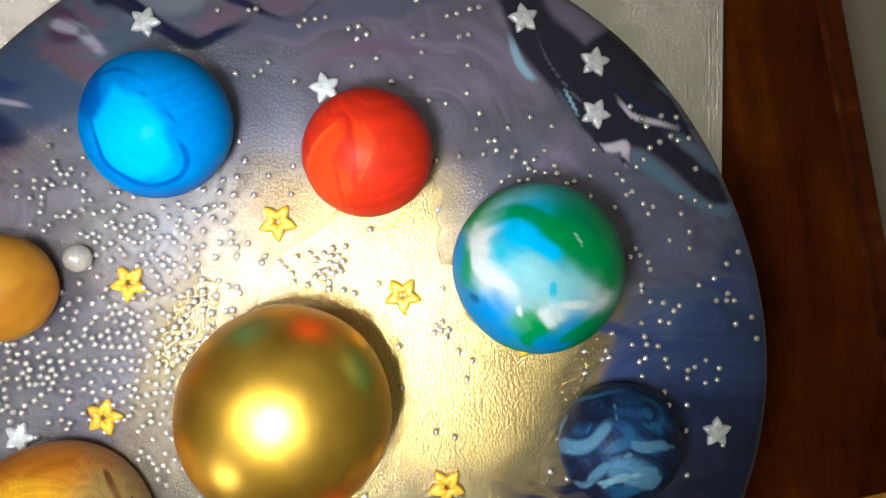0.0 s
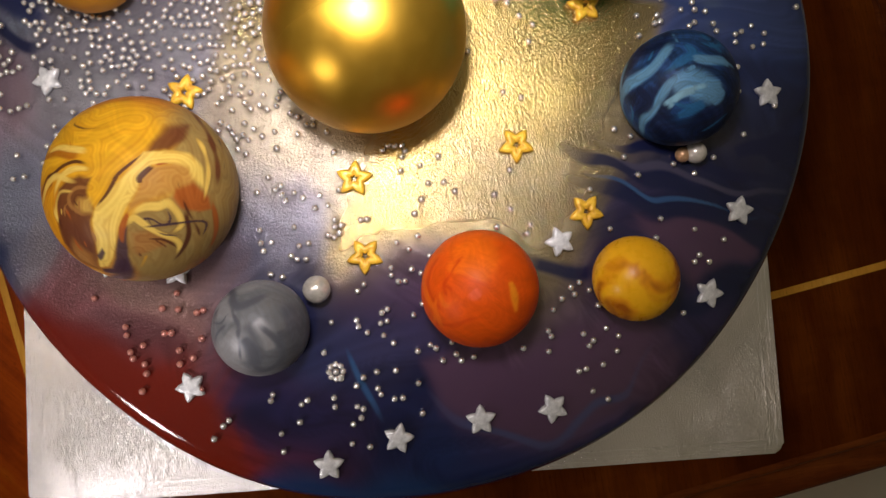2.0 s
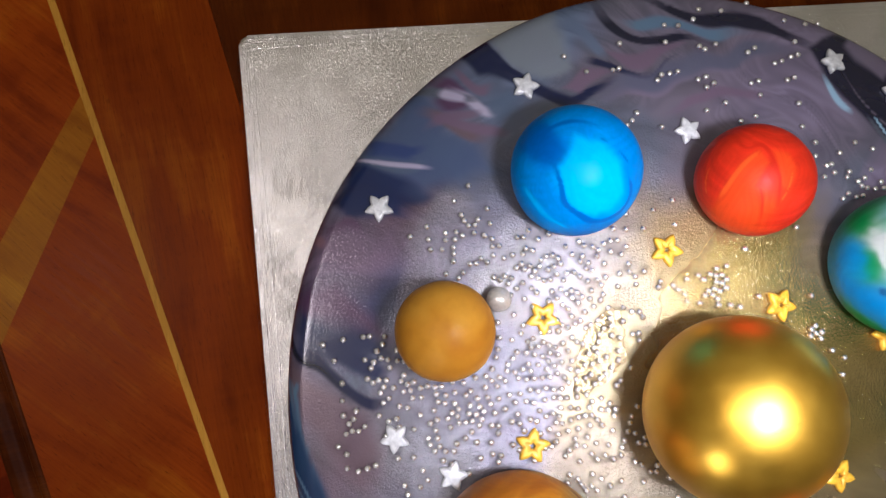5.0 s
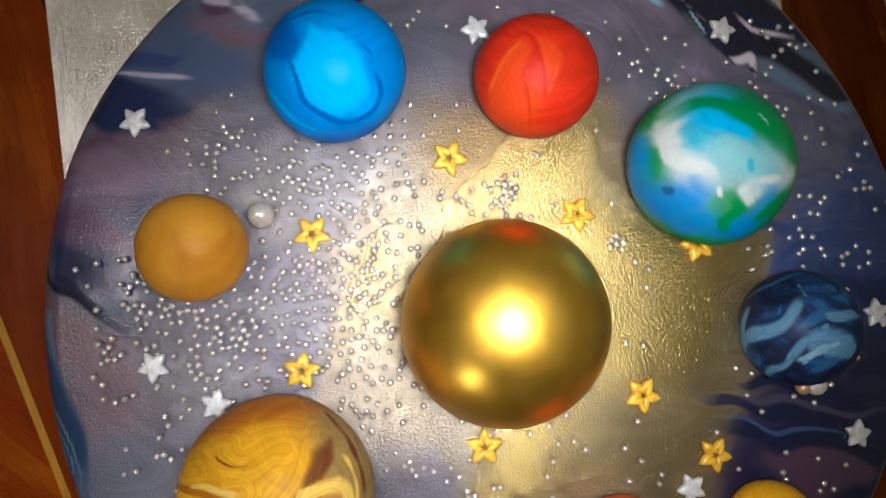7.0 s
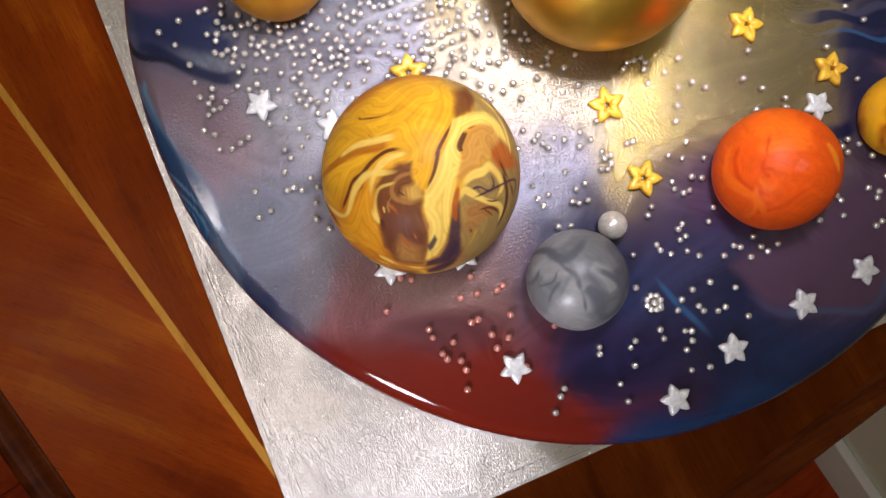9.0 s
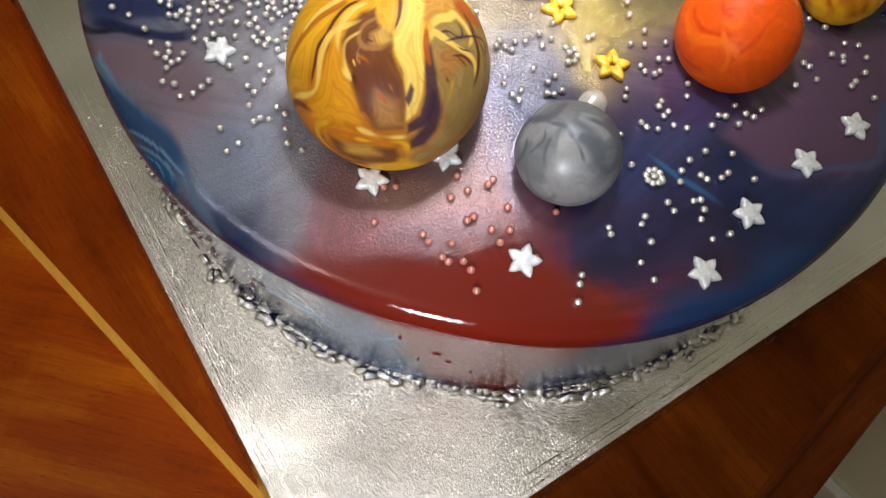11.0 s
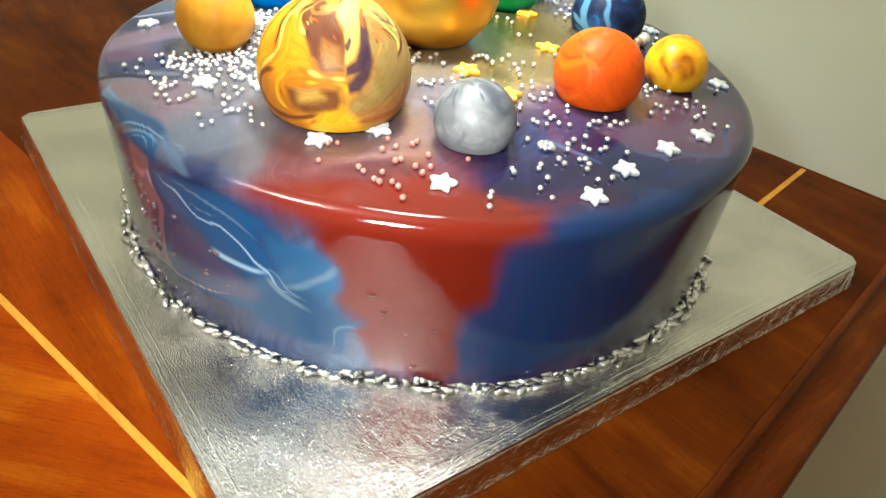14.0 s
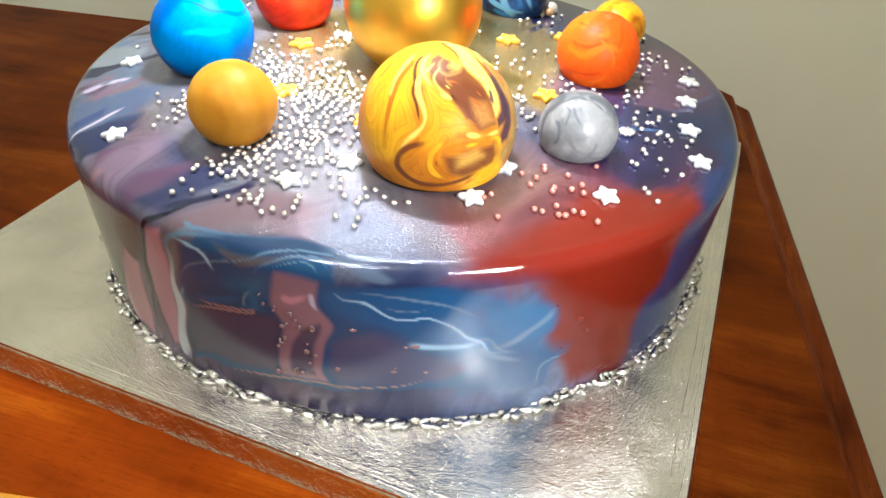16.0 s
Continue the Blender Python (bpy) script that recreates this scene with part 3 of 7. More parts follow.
PATCHES.append(("skyteal", 0.0062, [(-0.1314, -0.0874), (-0.1187, -0.1085), (-0.127, -0.1185), (-0.1407, -0.1117), (-0.139, -0.0936)]))
PATCHES.append(("southblue", 0.0075, [(-0.064, -0.1377), (-0.0708, -0.1458), (-0.0828, -0.1543), (-0.0944, -0.1641), (-0.1025, -0.1798), (-0.0743, -0.1915), (-0.0393, -0.1989), (-0.0057, -0.1976), (0.0128, -0.1875), (0.0113, -0.1633), (0.012, -0.139), (-0.006, -0.1345), (-0.03, -0.131), (-0.046, -0.13)]))
PATCHES.append(("blueslate", 0.006, [(-0.0888, 0.1123), (-0.0831, 0.1037), (-0.0804, 0.0935), (-0.0694, 0.0905), (-0.0649, 0.0804), (-0.0768, 0.0757), (-0.0918, 0.0752), (-0.1024, 0.0801), (-0.115, 0.0852), (-0.1045, 0.0978)]))
PATCHES.append(("deepteal", 0.004, [(-0.1737, 0.0309), (-0.1689, 0.0307), (-0.1664, 0.0235), (-0.1608, 0.0024), (-0.1587, -0.0074), (-0.1642, -0.0085), (-0.1703, -0.0011), (-0.1728, 0.0164)]))
PATCHES.append(("slatepurple", 0.004, [(-0.1761, 0.0306), (-0.1698, -0.0062), (-0.1673, -0.0173), (-0.1948, -0.019), (-0.1967, -0.0025), (-0.1985, 0.0184), (-0.1986, 0.0369)]))
PATCHES.append(("royal", 0.004, [(-0.1481, -0.0356), (-0.1437, -0.046), (-0.1398, -0.0563), (-0.1314, -0.0725), (-0.1269, -0.0855), (-0.1351, -0.0819), (-0.1408, -0.0943), (-0.1398, -0.1027), (-0.1509, -0.0965), (-0.1574, -0.0784), (-0.1562, -0.0631), (-0.1546, -0.0493), (-0.1544, -0.0409)]))
PATCHES.append(("periwinkle", 0.005, [(-0.1711, -0.0409), (-0.1606, -0.0533), (-0.1585, -0.0641), (-0.1573, -0.0893), (-0.1573, -0.0983), (-0.1685, -0.0906), (-0.1806, -0.0706), (-0.1897, -0.0456)]))
PATCHES.append(("skyteal", 0.005, [(-0.1345, -0.0919), (-0.1239, -0.0995), (-0.1186, -0.1127), (-0.127, -0.12), (-0.1382, -0.1154), (-0.1423, -0.1051)]))
PATCHES.append(("midblue", 0.006, [(-0.1573, -0.0983), (-0.1394, -0.1056), (-0.1327, -0.1211), (-0.126, -0.1366), (-0.1444, -0.1373), (-0.1606, -0.1191), (-0.172, -0.0993)]))
PATCHES.append(("roseflow", 0.0016, [(-0.1548, -0.0183), (-0.1494, -0.0323), (-0.1566, -0.0343), (-0.19, -0.041), (-0.194, -0.0214), (-0.1763, -0.0191)]))
PATCHES.append(("slatepurple", 0.002, [(-0.1704, -0.0246), (-0.1638, -0.0318), (-0.1894, -0.0368), (-0.1908, -0.0256)]))
STROKES = []
STROKES.append(("plum", 0.007, 0.9, [(-0.0837, 0.1149), (-0.0784, 0.1113), (-0.0771, 0.1062), (-0.0832, 0.1027)]))
STROKES.append(("pinkmauve", 0.006, 0.9, [(-0.089, 0.1013), (-0.0798, 0.0984), (-0.0728, 0.0938), (-0.0672, 0.0923)]))
STROKES.append(("palelilac", 0.004, 1, [(-0.0784, 0.1113), (-0.073, 0.1078), (-0.0679, 0.1023), (-0.0585, 0.1005)]))
STROKES.append(("edgeblue", 0.009, 0.9, [(-0.0635, 0.107), (-0.0621, 0.1028), (-0.0584, 0.1015), (-0.0525, 0.102)]))
STROKES.append(("deepblue", 0.006, 0.9, [(-0.1088, 0.092), (-0.0994, 0.0918), (-0.0922, 0.0888)]))
STROKES.append(("edgeblue", 0.004, 0.9, [(-0.1074, 0.0864), (-0.0983, 0.0845), (-0.0871, 0.0844)]))
STROKES.append(("navyblue", 0.01, 0.7, [(-0.1173, 0.0807), (-0.1098, 0.0812), (-0.1008, 0.078), (-0.0919, 0.0743)]))
STROKES.append(("navyblue", 0.008, 0.6, [(-0.1199, 0.0723), (-0.1124, 0.0725), (-0.1015, 0.0705), (-0.0925, 0.0686)]))
STROKES.append(("plum", 0.005, 0.9, [(-0.1242, 0.0652), (-0.1167, 0.0664), (-0.1096, 0.0638)]))
STROKES.append(("mauve", 0.01, 0.9, [(-0.1265, 0.0599), (-0.119, 0.061), (-0.1081, 0.0599)]))
STROKES.append(("roseflow", 0.004, 0.9, [(-0.129, 0.062), (-0.1262, 0.0626), (-0.1227, 0.061)]))
STROKES.append(("slate", 0.0046, 0.8, [(0.107, 0.076), (0.116, 0.072), (0.1306, 0.0629)]))
STROKES.append(("pale", 0.0023, 0.5, [(0.091, 0.085), (0.096, 0.08), (0.102, 0.079), (0.111, 0.078)]))
STROKES.append(("slate", 0.0032, 0.8, [(0.102, 0.092), (0.117, 0.093)]))
STROKES.append(("greymauve", 0.0007, 0.6, [(0.066, 0.109), (0.07, 0.098), (0.076, 0.09), (0.084, 0.085)]))
STROKES.append(("navyblue", 0.0021, 0.8, [(0.089, 0.09), (0.102, 0.083), (0.12, 0.0796)]))
STROKES.append(("iceblue", 0.0019, 0.7, [(0.057, 0.107), (0.061, 0.097), (0.066, 0.09)]))
STROKES.append(("greyblue", 0.0021, 0.7, [(0.071, 0.089), (0.076, 0.081), (0.079, 0.077)]))
STROKES.append(("iceblue", 0.0014, 0.5, [(0.074, 0.09), (0.078, 0.082)]))
STROKES.append(("pale", 0.0026, 0.6, [(0.083, 0.075), (0.09, 0.072), (0.094, 0.07), (0.095, 0.064)]))
STROKES.append(("black", 0.0011, 0.5, [(0.082, 0.077), (0.087, 0.071)]))
STROKES.append(("black", 0.0009, 0.5, [(0.092, 0.069), (0.096, 0.064)]))
STROKES.append(("iceslate", 0.0046, 0.9, [(0.095, 0.068), (0.103, 0.062), (0.116, 0.056), (0.1403, 0.0506)]))
STROKES.append(("slatelilac", 0.0042, 0.9, [(0.083, 0.069), (0.094, 0.058), (0.11, 0.049), (0.1452, 0.0468)]))
STROKES.append(("blueslate", 0.0046, 0.9, [(0.095, 0.029), (0.11, 0.025), (0.133, 0.024)]))
STROKES.append(("deepblue", 0.0046, 0.9, [(0.074, 0.018), (0.101, 0.011), (0.135, 0.003)]))
STROKES.append(("slatelilac", 0.0028, 0.9, [(0.094, 0.037), (0.11, 0.032), (0.133, 0.033)]))
STROKES.append(("navy", 0.0035, 0.6, [(-0.066, 0.115), (-0.054, 0.113), (-0.047, 0.107), (-0.039, 0.103), (-0.028, 0.104), (-0.017, 0.108)]))
STROKES.append(("navy", 0.0028, 0.6, [(-0.03, 0.115), (-0.024, 0.112), (-0.015, 0.11), (-0.008, 0.112)]))
STROKES.append(("lilac", 0.0035, 0.9, [(-0.025, 0.101), (-0.008, 0.105), (0.012, 0.11), (0.029, 0.112)]))
STROKES.append(("mauve", 0.0039, 0.9, [(-0.005, 0.096), (0.016, 0.101), (0.036, 0.1)]))
STROKES.append(("mauve", 0.0039, 0.9, [(-0.087, 0.095), (-0.078, 0.1), (-0.069, 0.103)]))
STROKES.append(("greyblue", 0.0035, 0.9, [(-0.0962, 0.1084), (-0.082, 0.109), (-0.068, 0.108)]))
STROKES.append(("slate", 0.006, 0.9, [(-0.04, 0.131), (-0.03, 0.126), (-0.025, 0.119), (-0.022, 0.114)]))
STROKES.append(("black", 0.0032, 0.5, [(-0.025, 0.1411), (-0.021, 0.132), (-0.014, 0.125), (-0.002, 0.121), (0.008, 0.121), (0.019, 0.123)]))
STROKES.append(("iceslate", 0.0046, 0.7, [(-0.017, 0.133), (-0.005, 0.128), (0.011, 0.126), (0.033, 0.124)]))
STROKES.append(("black", 0.0053, 0.5, [(-0.0135, 0.1452), (0.002, 0.134), (0.019, 0.13), (0.034, 0.127), (0.048, 0.123), (0.058, 0.116)]))
STROKES.append(("navy", 0.0018, 0.5, [(-0.042, 0.105), (-0.038, 0.103), (-0.03, 0.104), (-0.019, 0.106)]))
STROKES.append(("navy", 0.0012, 0.5, [(-0.022, 0.114), (-0.017, 0.11), (-0.008, 0.111), (0.005, 0.116)]))
STROKES.append(("slatelilac", 0.0067, 0.95, [(-0.028, 0.1), (-0.013, 0.107), (0.009, 0.112), (0.032, 0.118), (0.053, 0.115)]))
STROKES.append(("mauve", 0.0035, 0.9, [(-0.0778, 0.1209), (-0.07, 0.112), (-0.062, 0.109)]))
STROKES.append(("palelilac", 0.0035, 0.95, [(-0.081, 0.109), (-0.074, 0.108)]))
STROKES.append(("mauve", 0.0039, 0.95, [(-0.086, 0.1), (-0.074, 0.097), (-0.059, 0.092)]))
STROKES.append(("deepblue", 0.0035, 0.9, [(-0.1099, 0.0969), (-0.099, 0.092), (-0.086, 0.089)]))
STROKES.append(("palelilac", 0.0018, 0.9, [(-0.1165, 0.0889), (-0.099, 0.086), (-0.085, 0.082)]))
STROKES.append(("indigo", 0.006, 0.95, [(-0.1388, 0.0358), (-0.125, 0.029), (-0.113, 0.019), (-0.106, 0.014)]))
STROKES.append(("navy", 0.0037, 0.8, [(-0.1373, 0.0279), (-0.132, 0.025), (-0.124, 0.017), (-0.116, 0.01), (-0.105, 0.005)]))
STROKES.append(("greylilac", 0.0046, 0.95, [(-0.1425, 0.0069), (-0.147, -0.0056), (-0.135, -0.023)]))
STROKES.append(("iceslate", 0.0016, 0.8, [(-0.1379, 0.0174), (-0.1387, 0.0141), (-0.1396, 0.0109)]))
STROKES.append(("purple", 0.006, 0.95, [(0.073, -0.058), (0.098, -0.062), (0.118, -0.069)]))
STROKES.append(("navy", 0.0035, 0.6, [(0.063, -0.032), (0.077, -0.034), (0.091, -0.039), (0.11, -0.043), (0.128, -0.049)]))
STROKES.append(("navy", 0.0046, 0.6, [(0.053, -0.031), (0.062, -0.037), (0.074, -0.041), (0.089, -0.047), (0.107, -0.053), (0.1374, -0.0568)]))
STROKES.append(("navy", 0.006, 0.6, [(0.055, -0.045), (0.073, -0.049), (0.09, -0.054), (0.107, -0.061), (0.1318, -0.0667)]))
STROKES.append(("slatepurple", 0.0023, 0.8, [(0.066, -0.036), (0.081, -0.041), (0.099, -0.046), (0.1373, -0.055)]))
STROKES.append(("steel", 0.0014, 0.7, [(0.06, -0.042), (0.072, -0.046), (0.083, -0.05), (0.099, -0.054), (0.118, -0.058)]))
STROKES.append(("periwinkle", 0.0026, 0.95, [(0.005, -0.106), (0.016, -0.118), (0.027, -0.124), (0.042, -0.126), (0.055, -0.122), (0.067, -0.112), (0.079, -0.1)]))
STROKES.append(("navy", 0.0056, 0.95, [(0.038, -0.069), (0.051, -0.071), (0.063, -0.072)]))
STROKES.append(("navy", 0.0067, 0.95, [(0.08, -0.081), (0.096, -0.084), (0.111, -0.081)]))
STROKES.append(("steel", 0.0021, 1.0, [(-0.018, -0.093), (-0.015, -0.103), (-0.008, -0.118)]))
STROKES.append(("steel", 0.0014, 0.7, [(-0.1294, -0.1359), (-0.141, -0.1372), (-0.1514, -0.1356)]))
STROKES.append(("iceslate", 0.0019, 1.0, [(-0.1719, 0.0361), (-0.1579, 0.0293), (-0.1477, 0.024), (-0.1425, 0.0162), (-0.1401, 0.0055), (-0.139, -0.0058), (-0.135, -0.016), (-0.134, -0.028), (-0.1352, -0.038)]))
STROKES.append(("edgeblue", 0.003, 1.0, [(-0.135, -0.022), (-0.1356, -0.039), (-0.1353, -0.0488), (-0.1341, -0.0542)]))
STROKES.append(("pale2", 0.0036, 0.8, [(-0.151, 0.0255), (-0.1662, 0.0326), (-0.1819, 0.0378), (-0.1993, 0.0455), (-0.2024, 0.0459)]))
STROKES.append(("black", 0.0021, 0.6, [(-0.12, 0.008), (-0.128, 0.02), (-0.1371, 0.0255), (-0.1434, 0.0366), (-0.1563, 0.0433), (-0.1703, 0.0511), (-0.1821, 0.0626), (-0.1973, 0.0659)]))
STROKES.append(("iceslate", 0.0007, 0.8, [(-0.1651, 0.0269), (-0.1572, 0.02), (-0.1519, 0.0082), (-0.1481, -0.0026), (-0.1428, -0.0099)]))
STROKES.append(("iceslate", 0.0007, 0.8, [(-0.1511, -0.0104), (-0.1454, -0.0128), (-0.1405, -0.0182), (-0.1381, -0.0258), (-0.1399, -0.034)]))
STROKES.append(("iceslate", 0.0006, 0.8, [(-0.1475, -0.014), (-0.1421, -0.0203), (-0.141, -0.0262), (-0.1421, -0.0315)]))
STROKES.append(("tanrose", 0.0007, 0.8, [(-0.1701, 0.0201), (-0.1705, 0.0085), (-0.1683, -0.005), (-0.1657, -0.0108)]))
STROKES.append(("iceslate", 0.0007, 0.8, [(-0.1468, -0.0898), (-0.1428, -0.0968), (-0.1432, -0.1069), (-0.1399, -0.1147)]))
STROKES.append(("iceslate", 0.0005, 0.8, [(-0.1462, -0.0561), (-0.144, -0.0637), (-0.1405, -0.0696)]))
STROKES.append(("steel", 0.0014, 0.9, [(-0.1478, -0.1381), (-0.1365, -0.1353), (-0.124, -0.1357)]))
STROKES.append(("pink", 0.0035, 0.8, [(-0.1544, -0.0214), (-0.1567, -0.0247), (-0.1517, -0.0313)]))
STROKES.append(("palelilac", 0.0022, 0.9, [(-0.1499, -0.0312), (-0.1535, -0.033), (-0.1578, -0.0344)]))
STROKES.append(("pale2", 0.005, 0.7, [(-0.1696, 0.0344), (-0.1776, 0.0349), (-0.1925, 0.0398), (-0.2042, 0.045)]))
STROKES.append(("iceblue", 0.0011, 0.8, [(-0.1464, -0.0397), (-0.1489, -0.0446), (-0.1473, -0.0511), (-0.1492, -0.058), (-0.1478, -0.065), (-0.144, -0.071), (-0.1448, -0.0785), (-0.1465, -0.0861), (-0.145, -0.0948), (-0.1461, -0.1037), (-0.1423, -0.1104)]))
STROKES.append(("iceslate", 0.0009, 0.8, [(-0.1437, -0.046), (-0.142, -0.0552), (-0.1395, -0.0643), (-0.1362, -0.0755), (-0.1361, -0.0877)]))
STROKES.append(("iceblue", 0.0022, 1, [(-0.1578, -0.068), (-0.1552, -0.0772), (-0.1503, -0.0874), (-0.145, -0.0948)]))
STROKES.append(("iceslate", 0.0028, 1, [(-0.1446, -0.1039), (-0.1361, -0.1092), (-0.1245, -0.1105), (-0.1182, -0.112)]))
STROKES.append(("iceslate", 0.0011, 0.9, [(-0.1495, -0.1338), (-0.1379, -0.1332), (-0.1268, -0.1382)]))
STROKES.append(("iceslate", 0.0022, 1, [(-0.1472, -0.0936), (-0.1467, -0.1059), (-0.1418, -0.1196)]))
STROKES.append(("tanrose", 0.0008, 0.7, [(-0.174, 0.0267), (-0.1724, 0.0103), (-0.1693, -0.0063), (-0.1663, -0.0095)]))
STROKES.append(("tanrose", 0.0008, 0.7, [(-0.2009, 0.0119), (-0.1995, -0.0053), (-0.1954, -0.0237), (-0.19, -0.0484), (-0.179, -0.0727), (-0.1697, -0.0853)]))
STROKES.append(("iceslate", 0.001, 0.8, [(-0.1772, 0.0327), (-0.1722, 0.0316), (-0.1681, 0.0268)]))
STROKES.append(("iceslate", 0.0009, 0.8, [(-0.1675, -0.0045), (-0.1621, -0.0061), (-0.1579, -0.0097)]))
STROKES.append(("royal", 0.003, 0.9, [(-0.1687, 0.0212), (-0.168, 0.0092), (-0.1634, -0.0045)]))
STROKES.append(("iceslate", 0.0022, 0.9, [(-0.1433, 0.0195), (-0.139, 0.0123), (-0.1377, -0.0032), (-0.1325, -0.0197), (-0.1318, -0.0327), (-0.1329, -0.0445)]))
STROKES.append(("navyteal", 0.009, 0.7, [(-0.1422, 0.013), (-0.1415, -0.0017), (-0.1379, -0.0132), (-0.1337, -0.0243), (-0.1342, -0.0359)]))
STROKES.append(("iceslate", 0.0009, 0.8, [(-0.1477, -0.006), (-0.142, -0.01), (-0.1369, -0.0185), (-0.1348, -0.0287), (-0.1369, -0.0373)]))
STROKES.append(("iceslate", 0.0008, 0.8, [(-0.1467, -0.0112), (-0.1407, -0.0169), (-0.1378, -0.0248), (-0.1385, -0.0336)]))
STROKES.append(("iceblue", 0.0016, 0.9, [(-0.1444, 0.0197), (-0.1487, 0.0121), (-0.1556, 0.0076)]))


def smooth_line(line, steps=5):
    """A curve through the points (Catmull-Rom)."""
    p = np.array(line, float)
    p = np.concatenate([2 * p[:1] - p[1:2], p, 2 * p[-1:] - p[-2:-1]])
    out = []
    for i in range(1, len(p) - 2):
        a, b, c, d = p[i - 1:i + 3]
        for s in np.arange(steps) / steps:
            out.append(0.5 * (2 * b + (c - a) * s + (2 * a - 5 * b + 4 * c - d) * s * s + (3 * b - a - 3 * c + d) * s ** 3))
    return np.array(out + [p[-2]])


def brushed(p, line, width, soft, tip=0.45, rings=None):
    """How much of a stroke lies on each point: it fades at its ends and sides. Rings keeps how far the nearest stroke is."""
    curve = smooth_line(line)
    reach = width if rings is None else max(width, 0.25)
    near = np.flatnonzero(((p > curve.min(0) - reach) & (p < curve.max(0) + reach)).all(1))
    q = p[near]
    best, where = np.full(len(q), 9.0), np.zeros(len(q))
    n = len(curve) - 1
    for i in range(n):
        a, ab = curve[i], curve[i + 1] - curve[i]
        s = np.clip((q - a) @ ab / max(ab @ ab, 1e-14), 0, 1)
        d = ((q - a - s[:, None] * ab) ** 2).sum(1)
        closer = d < best
        best[closer], where[closer] = d[closer], (i + s[closer]) / n
    best = np.sqrt(best)
    half = 0.5 * width * (tip + (1 - tip) * np.clip(np.sin(np.pi * where), 0, 1) ** 0.6)
    k = np.clip((half * (1 + soft * 0.6) - best) / (half * soft * 1.2 + 1e-9), 0, 1)
    k = k * k * (3 - 2 * k) * np.clip(np.minimum(where, 1 - where) / (0.25 if rings is None else 0.1) + 0.1, 0, 1)
    if rings is not None:
        rings[near] = np.minimum(rings[near], best)
    out = np.zeros(len(p))
    out[near] = k
    return out


def poured(p, outline, feather):
    """How much of a poured patch lies on each point of the plan."""
    poly = np.array(outline)
    near = np.flatnonzero(((p > poly.min(0) - feather) & (p < poly.max(0) + feather)).all(1))
    q = p[near]
    best, inside = np.full(len(q), 9.0), np.zeros(len(q), bool)
    for a, b in zip(poly, np.roll(poly, -1, axis=0)):
        ab = b - a
        s = np.clip((q - a) @ ab / max(ab @ ab, 1e-14), 0, 1)
        best = np.minimum(best, np.linalg.norm(q - a - s[:, None] * ab, axis=1))
        crosses = (a[1] > q[:, 1]) != (b[1] > q[:, 1])
        inside ^= crosses & (q[:, 0] < ab[0] * (q[:, 1] - a[1]) / (ab[1] if ab[1] else 1e-12) + a[0])
    k = np.clip(0.5 + np.where(inside, best, -best) / feather * 0.7, 0, 1)
    out = np.zeros(len(p))
    out[near] = k * k * (3 - 2 * k)
    return out


def pressed(p, outline, feather):
    """How much of a pressed-on area of paste lies on each point of a ball: its outline unrolled about its middle."""
    poly = np.array(outline)
    middle = poly.mean(0) / np.linalg.norm(poly.mean(0))
    east = np.cross(middle, (0.31, 0.87, 0.38))
    east /= np.linalg.norm(east)
    north = np.cross(middle, east)

    def flat(q):
        q = q / np.linalg.norm(q, axis=1)[:, None]
        angle = np.arccos(np.clip(q @ middle, -1, 1))
        side = np.stack((q @ east, q @ north), 1)
        return side * (angle / np.maximum(np.linalg.norm(side, axis=1), 1e-9))[:, None]

    return poured(flat(p), flat(poly), feather)


def swirl(p, size, amount, seed, octaves=4):
    """Points pushed about smoothly, by a few crossing waves, so that the paint's edges run and curl."""
    rng = np.random.RandomState(seed)
    out = p.copy()
    dim = p.shape[1]
    for octave in range(octaves):
        k = 2 ** octave / size
        for _ in range(3):
            d = rng.normal(size=dim)
            d /= np.linalg.norm(d)
            push = rng.normal(size=dim)
            out += amount / 2 ** octave * 0.6 * push * np.sin(out @ d * 2 * np.pi * k + rng.uniform(0, 6.28))[:, None]
    return out


